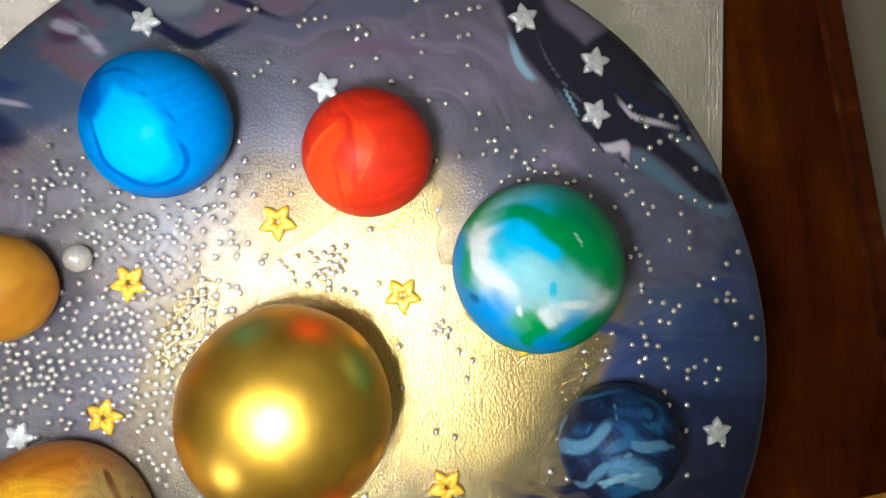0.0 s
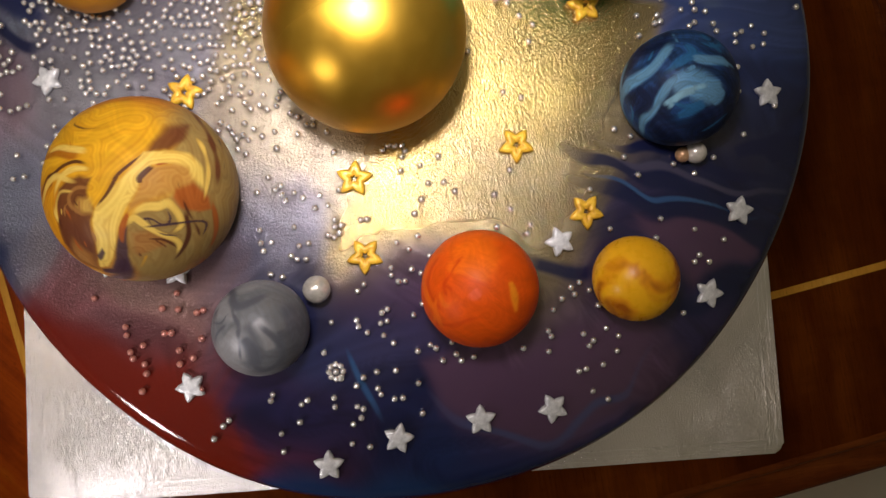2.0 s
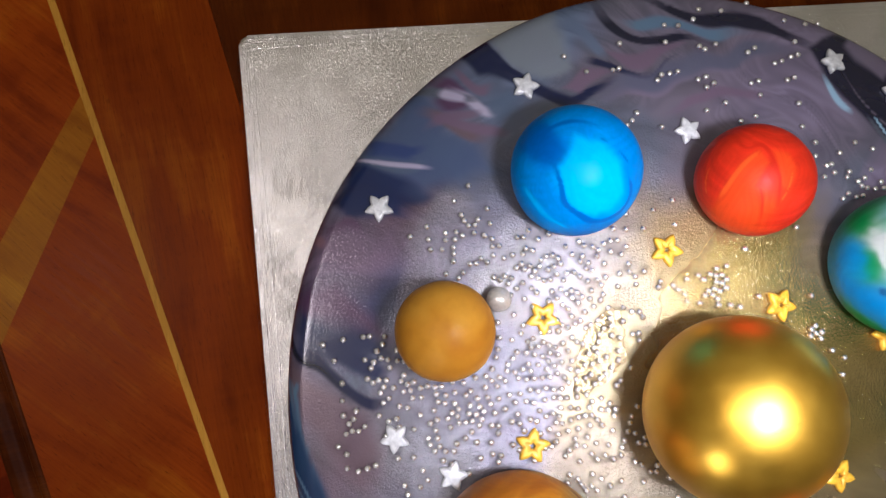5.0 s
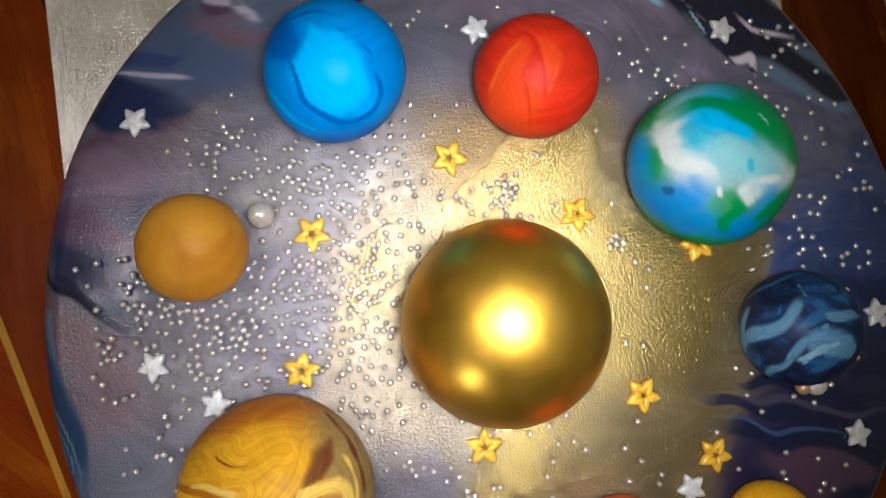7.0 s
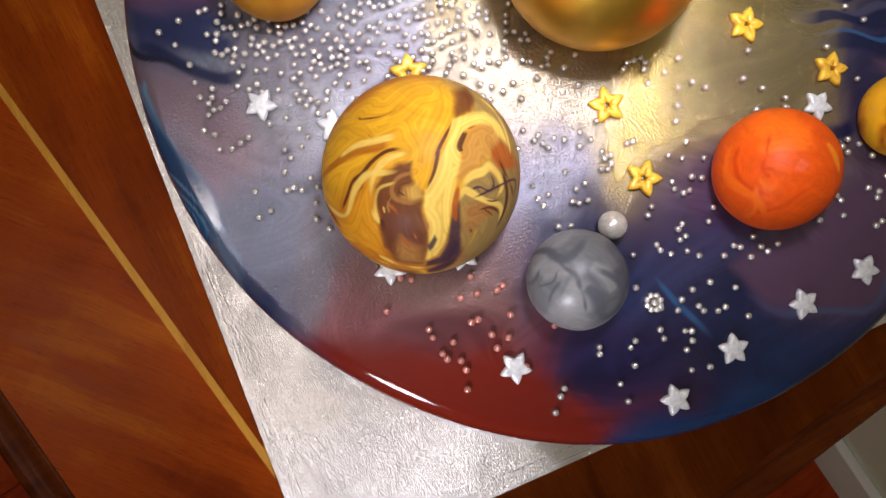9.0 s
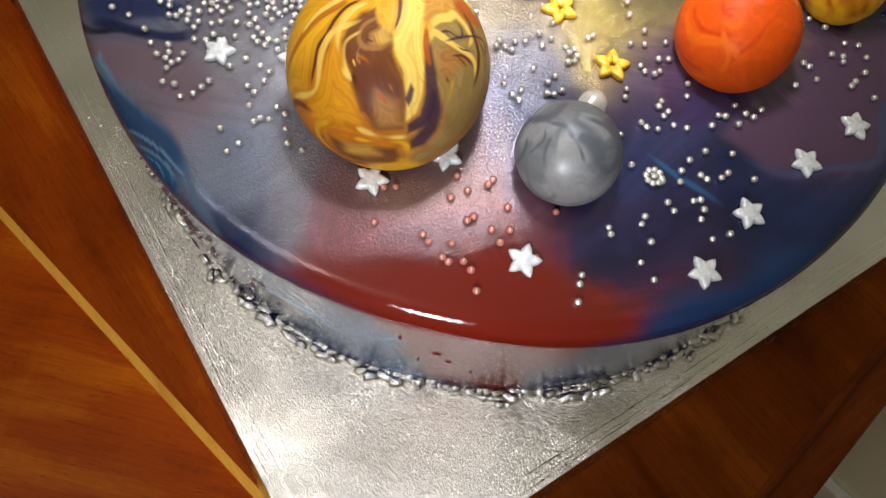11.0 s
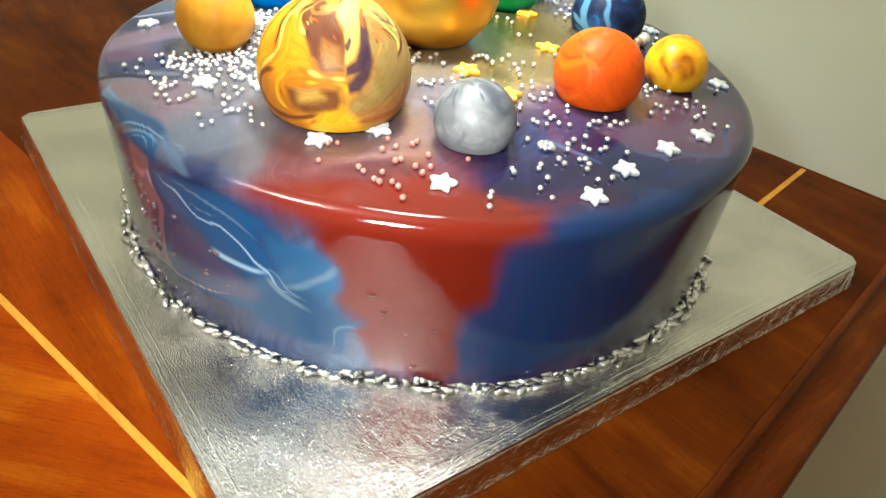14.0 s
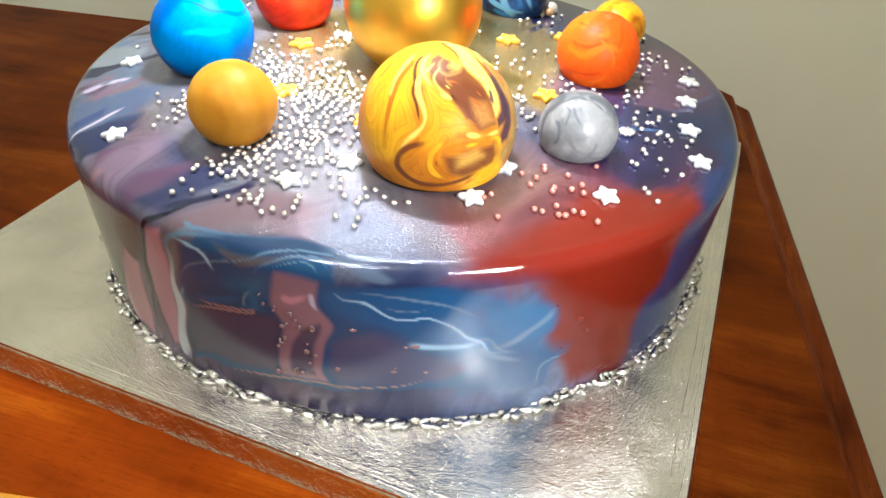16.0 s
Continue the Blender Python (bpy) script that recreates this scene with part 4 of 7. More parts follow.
def paint(p, colours, anchors, patches, strokes, size, amount, seed, power=4.6, strands=0.16, tip=0.45, agate=0.0):
    """Colour and lustre of points: soft fields round the anchors, poured patches and drawn strokes over them."""
    value = {name: np.array((*c, dust)) for name, (c, dust) in colours.items()}
    q = swirl(p, size, amount, seed)
    total, weight = np.zeros((len(p), 4)), np.zeros(len(p))
    for name, places in anchors.items():
        for place in places:
            w = 1 / (((q - np.array(place)) ** 2).sum(1) + (size * (0.17 if p.shape[1] == 2 else 0.13)) ** 2) ** (power / 2)
            total += w[:, None] * value[name]
            weight += w
    total /= weight[:, None]
    # drawn-out strands, light and dark, along the pour
    r2 = swirl(p, size * 1.3, amount * 3.5, seed + 2, 3)
    along = np.array((0.35, 0.93, 0.6))[:p.shape[1]]
    strand = np.sin(r2 @ along * 2 * np.pi / (size * 0.35)) + 0.6 * np.sin(r2 @ along[::-1] * 2 * np.pi / (size * 0.12) + 1.3)
    total[:, :3] *= np.exp(strands * strand * (1 - 0.7 * np.clip(total[:, 3], 0, 1)))[:, None]
    fine = swirl(p, size * 0.5, amount * 0.25, seed + 1, 2)
    for name, feather, outline in patches:
        k = ((poured if p.shape[1] == 2 else pressed)(fine, outline, feather) * 0.94)[:, None]
        total = total * (1 - k) + k * value[name]
    rings = np.full(len(p), 0.4) if agate else None
    for name, width, soft, line in strokes:
        k = (brushed(fine, line, width, soft, tip, rings) * 0.94)[:, None]
        total = total * (1 - k) + k * value[name]
    if agate:  # fine bands that run along the kneaded strokes
        d = rings + 0.02 * np.sin(fine @ np.array((9.0, -7.0, 8.0)[:p.shape[1]]))
        band = 0.6 * np.sin(d * 2 * np.pi / 0.115) + 0.6 * np.sin(d * 2 * np.pi / 0.047 + 2.0)
        total[:, :3] *= np.exp(-agate * band[:, None] * np.array((0.55, 0.9, 1.2)))
    return total


def give_paint(me, rgba):
    layer = me.color_attributes.new("paint", "FLOAT_COLOR", "POINT")
    layer.data.foreach_set("color", np.concatenate([rgba[:, :3], np.ones((len(rgba), 1))], axis=1).astype(np.float32).ravel())
    dust = me.attributes.new("lustre", "FLOAT", "POINT")
    dust.data.foreach_set("value", rgba[:, 3].astype(np.float32))


def build_cake():
    profile = [(r, 0.8415 - 0.0085 * (r / 0.132) ** 2) for r in np.linspace(0.0006, 0.1345, 178)]
    r0, z0 = profile[-1]
    for a in np.linspace(0.08, 1.0, 17) * np.pi / 2:  # the polished edge
        profile.append((r0 + 0.0070 * math.sin(a) ** 0.75, z0 - 0.0009 * math.sin(a) - 0.0068 * (1 - max(math.cos(a), 0.0) ** 0.75)))
    r1, z1 = profile[-1]
    for s in np.linspace(0.01, 1, 84):
        profile.append((r1 - 0.0036 * s - 0.0006 * math.sin(s * 3.1), z1 + (BOARD_TOP + 0.0004 - z1) * s))
    steps = 1500
    ang = np.arange(steps) * 2 * np.pi / steps
    pts = []
    for i, (r, z) in enumerate(profile):
        wave = (0.0006 * np.sin(3 * ang + 1) + 0.0004 * np.sin(7 * ang + 2)) * min(1.0, max(0.0, r - 0.05) / 0.08)
        pts.append(np.stack([CX + (r + wave) * np.cos(ang), CY + (r + wave) * np.sin(ang), np.full(steps, z)], 1))
    verts = np.concatenate(pts)
    rz = np.array(profile)
    run = np.concatenate([[rz[0, 0]], rz[0, 0] + np.cumsum(np.hypot(*np.diff(rz, axis=0).T))])
    run += 0.0022 * np.clip((run - 0.1347) / 0.0108, 0, 1)
    flat = np.concatenate([np.stack([s * np.cos(ang), s * np.sin(ang)], 1) for s in run])  # the skin, rolled out into the plan
    faces = []
    for i in range(len(profile) - 1):
        o = i * steps
        for j in range(steps):
            k = (j + 1) % steps
            faces.append((o + j, o + steps + j, o + steps + k, o + k))
    faces.append(tuple(range(steps)))
    last = (len(profile) - 1) * steps
    faces.append(tuple(last + j for j in range(steps - 1, -1, -1)))
    me = bpy.data.meshes.new("galaxy_cake")
    me.from_pydata(verts.tolist(), [], faces)
    me.polygons.foreach_set("use_smooth", [True] * len(me.polygons))
    me.materials.append(GLAZE)
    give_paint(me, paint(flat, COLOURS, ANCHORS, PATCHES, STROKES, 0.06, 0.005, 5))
    return tagged(new("galaxy_cake", me), "round cake in galaxy mirror glaze, navy, mauve, gold and red", "cake")


cake = build_cake()


def droplet(degrees, z, r, tall, material):
    """A small drip that set on the side of the glaze."""
    bm = bmesh.new()
    bmesh.ops.create_icosphere(bm, subdivisions=2, radius=1.0)
    a = radians(degrees)
    ob = part("glaze_droplet", bm, material, cake, "", True)
    s = min(1.0, max(0.0, (0.826 - z) / 0.064))
    reach = 0.1414 - 0.0036 * s - 0.0006 * math.sin(s * 3.1)
    ob.matrix_world = Matrix.Translation((CX + reach * math.cos(a), CY + reach * math.sin(a), z)) @ Matrix.Rotation(a, 4, "Z") @ Matrix.Diagonal((0.0006, r, r * tall, 1))


RED_DRIP = drip("red glaze drip", (0.13, 0.014, 0.010))
ROSE_DRIP = drip("rose-brown glaze drip", (0.16, 0.09, 0.10))
for degrees, z, r in ((-131.9, 0.8019, 0.0016), (-130.2, 0.7949, 0.0012), (-123.1, 0.7889, 0.0016), (-125.5, 0.7715, 0.0015), (-136.4, 0.812, 0.0005), (-121.9, 0.8108, 0.0006), (-127.0, 0.786, 0.0005), (-134.0, 0.790, 0.0004)):
    droplet(degrees, z, r, 0.75, RED_DRIP)
drips = random.Random(8)
for k in range(26):
    droplet(-172.0 + drips.gauss(0, 2.4), drips.uniform(0.777, 0.816), drips.uniform(0.0004, 0.0011), drips.uniform(0.7, 1.5), ROSE_DRIP)
for degrees, z, r in ((-158.2, 0.7878, 0.0012), (-153.8, 0.7877, 0.0010), (-155.4, 0.8002, 0.0017), (-156.6, 0.7998, 0.0009), (-163.5, 0.8062, 0.0013), (-158.0, 0.7897, 0.0006)):
    droplet(degrees, z, r, 0.5, ROSE_DRIP)


# ---- planets ----
def ball(name, centre, r, material, label, lumps=0.02, squash=1.0, seed=1, rings=48, category="cake topper", painter=None):
    bm = bmesh.new()
    bmesh.ops.create_uvsphere(bm, u_segments=2 * rings, v_segments=rings, radius=r)
    rest = top_z(centre[0], centre[1]) - centre[2] + 0.0003
    co = np.array([v.co for v in bm.verts])
    unit = co / r
    off = np.zeros(len(co))
    rng = np.random.RandomState(seed)
    for k in (1.5, 2.5, 4.0):
        for _ in range(3):
            d = rng.normal(size=3)
            off += lumps / k * np.sin(unit @ d * k + rng.uniform(0, 6.28))
    rgba = painter(unit) if painter else None
    co = co * (1 + off * 0.4)[:, None]
    co[:, 2] *= squash
    co[:, 2] = np.maximum(co[:, 2], rest)
    for v, c in zip(bm.verts, co):
        v.co = c
    me = finish(bm, name, material)
    if rgba is not None:
        give_paint(me, rgba)
    ob = new(name, me)
    ob.location = centre
    return tagged(ob, label, category, "planets on the cake")


OCHRE = marble("ochre sugar paste", [(0.3, (0.34, 0.125, 0.006)), (0.5, (0.45, 0.195, 0.012)), (0.7, (0.52, 0.25, 0.022))], 40, 0.02, crease=0.35)
YELLOW = marble("yellow sugar paste dusted with brown", [(0.34, (0.34, 0.09, 0.003)), (0.43, (0.66, 0.26, 0.003)), (0.51, (0.80, 0.40, 0.004))], 75, 0.008, rough=0.3, spec=0.22)

SWIRL_FIELDS = {}
SWIRL_FIELDS["yellow"] = [(-0.047, 0.643, 0.764), (-0.455, 0.455, 0.765), (-0.755, 0.274, 0.597), (0.157, 0.343, 0.926), (-0.207, 0.253, 0.945), (-0.057, -0.038, 0.998), (-0.946, 0.122, 0.301), (-0.891, 0.376, 0.254), (-0.756, 0.385, 0.53), (-0.392, 0.293, 0.872), (-0.55, -0.744, -0.38)]
SWIRL_FIELDS["amber"] = [(-0.867, -0.281, 0.412), (-0.842, -0.498, 0.207), (-0.995, -0.103, -0.017), (0.03, 0.951, 0.307), (-0.387, 0.889, 0.244), (-0.989, -0.118, 0.086), (-0.817, -0.374, -0.44)]
SWIRL_FIELDS["olive"] = [(0.867, 0.371, 0.332), (0.682, -0.547, 0.486), (0.9, 0.3, -0.2)]
SWIRL_FIELDS["tan"] = [(0.4, 0.85, -0.2), (0.1, -0.99, -0.1)]
SWIRL_FIELDS["ochre"] = [(-0.3, 0.9, 0.1), (-0.9, 0.3, -0.3)]
SWIRL_AREAS = []
SWIRL_AREAS.append(('ochre', 0.06, [(-0.998, 0.054, 0.013), (-0.91, -0.099, 0.402), (-0.803, -0.022, 0.596), (-0.697, 0.053, 0.715), (-0.55, 0.071, 0.832), (-0.628, -0.097, 0.772), (-0.644, -0.301, 0.703), (-0.675, -0.491, 0.551), (-0.67, -0.654, 0.353), (-0.853, -0.518, -0.07), (-0.959, -0.26, 0.115)]))
SWIRL_AREAS.append(('gold', 0.08, [(-0.604, -0.032, 0.796), (-0.528, -0.102, 0.843), (-0.617, -0.362, 0.699), (-0.621, -0.554, 0.554), (-0.675, -0.641, 0.365), (-0.86, -0.429, 0.276), (-0.962, -0.207, 0.178), (-0.963, -0.08, 0.256), (-0.872, -0.17, 0.458), (-0.734, -0.043, 0.678)]))
SWIRL_AREAS.append(('umber', 0.04, [(-0.13, 0.019, 0.991), (-0.195, -0.089, 0.977), (-0.215, -0.238, 0.947), (-0.179, -0.355, 0.917), (-0.237, -0.484, 0.842), (-0.235, -0.634, 0.736), (-0.282, -0.764, 0.58), (-0.405, -0.773, 0.488), (-0.568, -0.683, 0.46), (-0.651, -0.604, 0.46), (-0.639, -0.458, 0.618), (-0.589, -0.329, 0.739), (-0.573, -0.179, 0.8), (-0.515, -0.047, 0.856), (-0.408, 0.019, 0.913), (-0.262, 0.049, 0.964)]))
SWIRL_AREAS.append(('umber', 0.06, [(-0.57, -0.376, 0.731), (-0.596, -0.577, 0.558), (-0.617, -0.649, 0.445), (-0.578, -0.741, 0.34), (-0.348, -0.867, 0.356), (-0.283, -0.772, 0.57), (-0.264, -0.63, 0.731), (-0.411, -0.48, 0.775)]))
SWIRL_AREAS.append(('honey', 0.07, [(-0.307, -0.199, 0.931), (-0.193, -0.221, 0.956), (-0.202, -0.387, 0.9), (-0.309, -0.373, 0.875), (-0.364, -0.278, 0.889)]))
SWIRL_AREAS.append(('tan', 0.08, [(-0.483, -0.588, 0.649), (-0.318, -0.712, 0.626), (-0.345, -0.846, 0.406), (-0.543, -0.749, 0.38), (-0.564, -0.652, 0.507)]))
SWIRL_AREAS.append(('umber', 0.07, [(0.507, 0.522, 0.686), (0.656, 0.581, 0.482), (0.65, 0.393, 0.651), (0.541, 0.262, 0.799), (0.369, 0.232, 0.9), (0.407, 0.362, 0.838)]))
SWIRL_AREAS.append(('olive', 0.04, [(0.684, 0.472, 0.556), (0.841, 0.43, 0.328), (0.89, 0.203, 0.408), (0.704, 0.198, 0.682), (0.567, 0.264, 0.78)]))
SWIRL_AREAS.append(('olive', 0.05, [(0.143, -0.446, 0.883), (0.314, -0.295, 0.903), (0.55, -0.237, 0.801), (0.675, -0.347, 0.652), (0.608, -0.587, 0.535), (0.48, -0.801, 0.357), (0.227, -0.931, 0.287), (0.006, -0.952, 0.305), (0.053, -0.787, 0.614), (0.112, -0.66, 0.743)]))
SWIRL_AREAS.append(('cream', 0.02, [(0.343, 0.252, 0.905), (0.524, 0.253, 0.814), (0.592, 0.136, 0.795), (0.536, 0.086, 0.84), (0.398, 0.088, 0.913), (0.271, -0.071, 0.96), (0.238, -0.194, 0.952), (0.118, -0.362, 0.925), (0.044, -0.489, 0.871), (-0.018, -0.641, 0.768), (-0.098, -0.76, 0.643), (-0.204, -0.843, 0.498), (-0.314, -0.84, 0.444), (-0.254, -0.726, 0.639), (-0.22, -0.59, 0.776), (-0.212, -0.444, 0.871), (-0.162, -0.337, 0.928), (0.001, -0.166, 0.986), (0.148, -0.004, 0.989), (0.26, 0.128, 0.957)]))
SWIRL_AREAS.append(('cream', 0.05, [(0.512, 0.255, 0.82), (0.688, 0.218, 0.692), (0.784, 0.041, 0.619), (0.802, -0.099, 0.589), (0.627, -0.061, 0.777), (0.551, 0.077, 0.831)]))
SWIRL_AREAS.append(('peach', 0.05, [(0.402, 0.059, 0.914), (0.567, 0.086, 0.819), (0.674, 0.036, 0.738), (0.719, -0.083, 0.69), (0.577, -0.173, 0.798), (0.422, -0.246, 0.873), (0.279, -0.31, 0.909), (0.149, -0.383, 0.912), (0.15, -0.322, 0.935), (0.238, -0.194, 0.952), (0.297, -0.052, 0.954)]))
SWIRL_AREAS.append(('rust', 0.04, [(0.719, -0.083, 0.69), (0.84, -0.154, 0.52), (0.852, -0.276, 0.445), (0.764, -0.313, 0.563), (0.628, -0.288, 0.723), (0.556, -0.223, 0.801), (0.569, -0.161, 0.806)]))
SWIRL_AREAS.append(('tan', 0.06, [(0.174, -0.521, 0.836), (0.325, -0.506, 0.799), (0.478, -0.622, 0.62), (0.415, -0.743, 0.525), (0.268, -0.827, 0.495), (0.155, -0.866, 0.475), (0.108, -0.732, 0.673)]))
SWIRL_AREAS.append(('dark', 0.03, [(0.064, -0.495, 0.866), (0.15, -0.474, 0.868), (0.095, -0.679, 0.728), (0.037, -0.782, 0.622), (-0.046, -0.899, 0.436), (-0.193, -0.923, 0.333), (-0.326, -0.892, 0.314), (-0.307, -0.857, 0.415), (-0.182, -0.866, 0.467), (-0.073, -0.769, 0.635), (-0.008, -0.644, 0.765)]))
SWIRL_AREAS.append(('dark', 0.05, [(-0.058, -0.793, 0.606), (0.025, -0.786, 0.617), (-0.008, -0.908, 0.418), (-0.092, -0.968, 0.234), (-0.217, -0.97, 0.111), (-0.332, -0.938, 0.094), (-0.32, -0.923, 0.214), (-0.198, -0.923, 0.33)]))
SWIRL_AREAS.append(('dark', 0.02, [(-0.258, -0.778, 0.572), (-0.27, -0.725, 0.634), (-0.179, -0.661, 0.729), (-0.16, -0.707, 0.688), (-0.216, -0.765, 0.607)]))
SWIRL_AREAS.append(('olive', 0.06, [(0.15, -0.763, 0.629), (0.438, -0.658, 0.612), (0.512, -0.789, 0.34), (0.449, -0.89, 0.078), (0.154, -0.984, -0.092), (-0.197, -0.97, -0.145), (-0.306, -0.938, -0.163), (-0.316, -0.949, 0.002), (-0.098, -0.989, 0.113), (0.035, -0.943, 0.332)]))
SWIRL_AREAS.append(('umber', 0.09, [(-0.892, -0.443, 0.093), (-0.801, -0.594, 0.074), (-0.655, -0.743, 0.134), (-0.423, -0.89, 0.171), (-0.379, -0.925, 0.015), (-0.416, -0.903, -0.102), (-0.59, -0.789, -0.172), (-0.734, -0.63, -0.254), (-0.843, -0.512, -0.169)]))
SWIRL_AREAS.append(('honey', 0.14, [(-0.802, -0.596, 0.045), (-0.657, -0.747, 0.105), (-0.593, -0.804, 0.038), (-0.707, -0.706, -0.046), (-0.799, -0.596, -0.08)]))
SWIRL_AREAS.append(('yellow', 0.05, [(-0.626, -0.608, -0.489), (-0.588, -0.787, -0.189), (-0.425, -0.895, -0.135), (-0.318, -0.924, -0.214), (-0.343, -0.832, -0.437), (-0.479, -0.657, -0.581)]))
SWIRL_STROKES = []
SWIRL_STROKES.append(('umber', 0.028, 0.5, [(-0.392, 0.65, 0.651), (-0.407, 0.581, 0.705), (-0.305, 0.484, 0.82), (-0.18, 0.454, 0.873), (-0.053, 0.498, 0.866), (0.086, 0.562, 0.823), (0.208, 0.557, 0.804)]))
SWIRL_STROKES.append(('amber', 0.1, 0.5, [(-0.967, 0.248, 0.057), (-0.82, 0.262, 0.508), (-0.618, 0.252, 0.745), (-0.442, 0.207, 0.873), (-0.282, 0.201, 0.938)]))
SWIRL_STROKES.append(('cream', 0.07, 0.5, [(-0.745, 0.298, 0.597), (-0.598, 0.302, 0.742), (-0.422, 0.256, 0.869), (-0.217, 0.228, 0.949)]))
SWIRL_STROKES.append(('brown', 0.032, 0.5, [(-0.901, -0.106, 0.421), (-0.807, -0.031, 0.59), (-0.72, 0.039, 0.693), (-0.61, 0.059, 0.79), (-0.492, 0.107, 0.864), (-0.33, 0.149, 0.932), (-0.189, 0.14, 0.972)]))
SWIRL_STROKES.append(('cream', 0.05, 0.5, [(-0.151, 0.1, 0.983), (-0.322, 0.1, 0.941), (-0.489, 0.033, 0.872), (-0.601, -0.138, 0.787), (-0.639, -0.345, 0.687)]))
SWIRL_STROKES.append(('tan', 0.05, 0.5, [(-0.159, -0.093, 0.983), (-0.302, -0.064, 0.951), (-0.402, -0.13, 0.906), (-0.419, -0.253, 0.872), (-0.33, -0.385, 0.862), (-0.226, -0.408, 0.885)]))
SWIRL_STROKES.append(('tan', 0.025, 0.5, [(-0.322, -0.033, 0.946), (-0.439, -0.086, 0.895), (-0.491, -0.246, 0.836), (-0.445, -0.421, 0.79)]))
SWIRL_STROKES.append(('rust', 0.05, 0.5, [(-0.485, -0.285, 0.827), (-0.455, -0.432, 0.779), (-0.468, -0.588, 0.66), (-0.389, -0.721, 0.573)]))
SWIRL_STROKES.append(('brown', 0.026, 0.5, [(-0.43, -0.31, 0.848), (-0.35, -0.498, 0.794), (-0.305, -0.631, 0.713)]))
SWIRL_STROKES.append(('brown', 0.07, 0.5, [(-0.593, -0.368, 0.716), (-0.601, -0.502, 0.622), (-0.588, -0.644, 0.49)]))
SWIRL_STROKES.append(('brown', 0.02, 0.5, [(-0.233, -0.189, 0.954), (-0.312, -0.144, 0.939), (-0.365, -0.199, 0.909), (-0.34, -0.299, 0.892)]))
SWIRL_STROKES.append(('brown', 0.035, 0.5, [(0.493, 0.485, 0.722), (0.372, 0.275, 0.887), (0.209, 0.115, 0.971), (0.104, 0.011, 0.994), (0.037, -0.101, 0.994), (-0.05, -0.226, 0.973), (-0.163, -0.341, 0.926)]))
SWIRL_STROKES.append(('brown', 0.03, 0.5, [(0.738, 0.454, 0.499), (0.878, 0.359, 0.318), (0.931, 0.205, 0.301)]))
SWIRL_STROKES.append(('brown', 0.07, 0.5, [(0.404, 0.075, 0.912), (0.277, -0.057, 0.959), (0.27, -0.13, 0.954)]))
SWIRL_STROKES.append(('rust', 0.035, 0.5, [(0.414, 0.084, 0.906), (0.567, 0.086, 0.819), (0.638, 0.017, 0.77)]))
SWIRL_STROKES.append(('cream', 0.07, 0.5, [(0.169, -0.389, 0.905), (0.301, -0.327, 0.896), (0.429, -0.305, 0.85), (0.524, -0.269, 0.808), (0.602, -0.336, 0.724), (0.596, -0.462, 0.656), (0.513, -0.551, 0.659)]))
SWIRL_STROKES.append(('dark', 0.024, 0.5, [(0.455, -0.254, 0.853), (0.538, -0.365, 0.76), (0.485, -0.455, 0.746), (0.361, -0.405, 0.84), (0.219, -0.425, 0.878)]))
SWIRL_STROKES.append(('cream', 0.065, 0.5, [(0.138, -0.46, 0.877), (0.219, -0.41, 0.886), (0.333, -0.483, 0.81), (0.45, -0.582, 0.677), (0.489, -0.687, 0.537), (0.413, -0.799, 0.437)]))
SWIRL_STROKES.append(('dark', 0.024, 0.5, [(0.332, -0.402, 0.853), (0.404, -0.526, 0.748), (0.525, -0.602, 0.602)]))
SWIRL_STROKES.append(('brown', 0.055, 0.5, [(0.661, -0.293, 0.691), (0.636, -0.493, 0.594), (0.572, -0.639, 0.513), (0.459, -0.775, 0.434), (0.309, -0.882, 0.356)]))
SWIRL_STROKES.append(('olive', 0.05, 0.5, [(0.752, -0.343, 0.563), (0.725, -0.549, 0.416), (0.61, -0.735, 0.297)]))
SWIRL_STROKES.append(('rust', 0.07, 0.5, [(0.153, -0.374, 0.915), (0.084, -0.502, 0.861), (0.063, -0.634, 0.771)]))
SWIRL_STROKES.append(('yellow', 0.05, 0.5, [(0.198, -0.774, 0.601), (0.08, -0.882, 0.465), (-0.017, -0.936, 0.351)]))
SWIRL_STROKES.append(('brown', 0.02, 0.5, [(0.408, -0.684, 0.604), (0.301, -0.821, 0.485), (0.148, -0.934, 0.326)]))
SWIRL_STROKES.append(('cream', 0.055, 0.5, [(-0.298, -0.007, 0.955), (-0.532, 0.042, 0.846), (-0.714, -0.012, 0.7), (-0.874, -0.146, 0.464), (-0.982, -0.002, 0.191), (-0.982, 0.156, -0.108)]))
SWIRL_STROKES.append(('amber', 0.03, 0.5, [(-0.646, -0.02, 0.763), (-0.828, -0.164, 0.536), (-0.915, -0.173, 0.364), (-0.991, -0.03, 0.127), (-0.992, 0.083, -0.091)]))
SWIRL_STROKES.append(('cream', 0.05, 0.5, [(-0.348, -0.093, 0.933), (-0.509, -0.086, 0.856), (-0.612, -0.279, 0.74), (-0.616, -0.472, 0.631)]))
SWIRL_STROKES.append(('tan', 0.025, 0.5, [(-0.369, -0.173, 0.913), (-0.499, -0.269, 0.824), (-0.506, -0.439, 0.742), (-0.484, -0.615, 0.623)]))
SWIRL_STROKES.append(('tan', 0.03, 0.5, [(-0.303, -0.198, 0.932), (-0.328, -0.356, 0.875), (-0.225, -0.572, 0.789), (-0.254, -0.715, 0.652)]))
SWIRL_STROKES.append(('rust', 0.02, 0.5, [(-0.436, -0.334, 0.836), (-0.373, -0.52, 0.768), (-0.318, -0.712, 0.626)]))
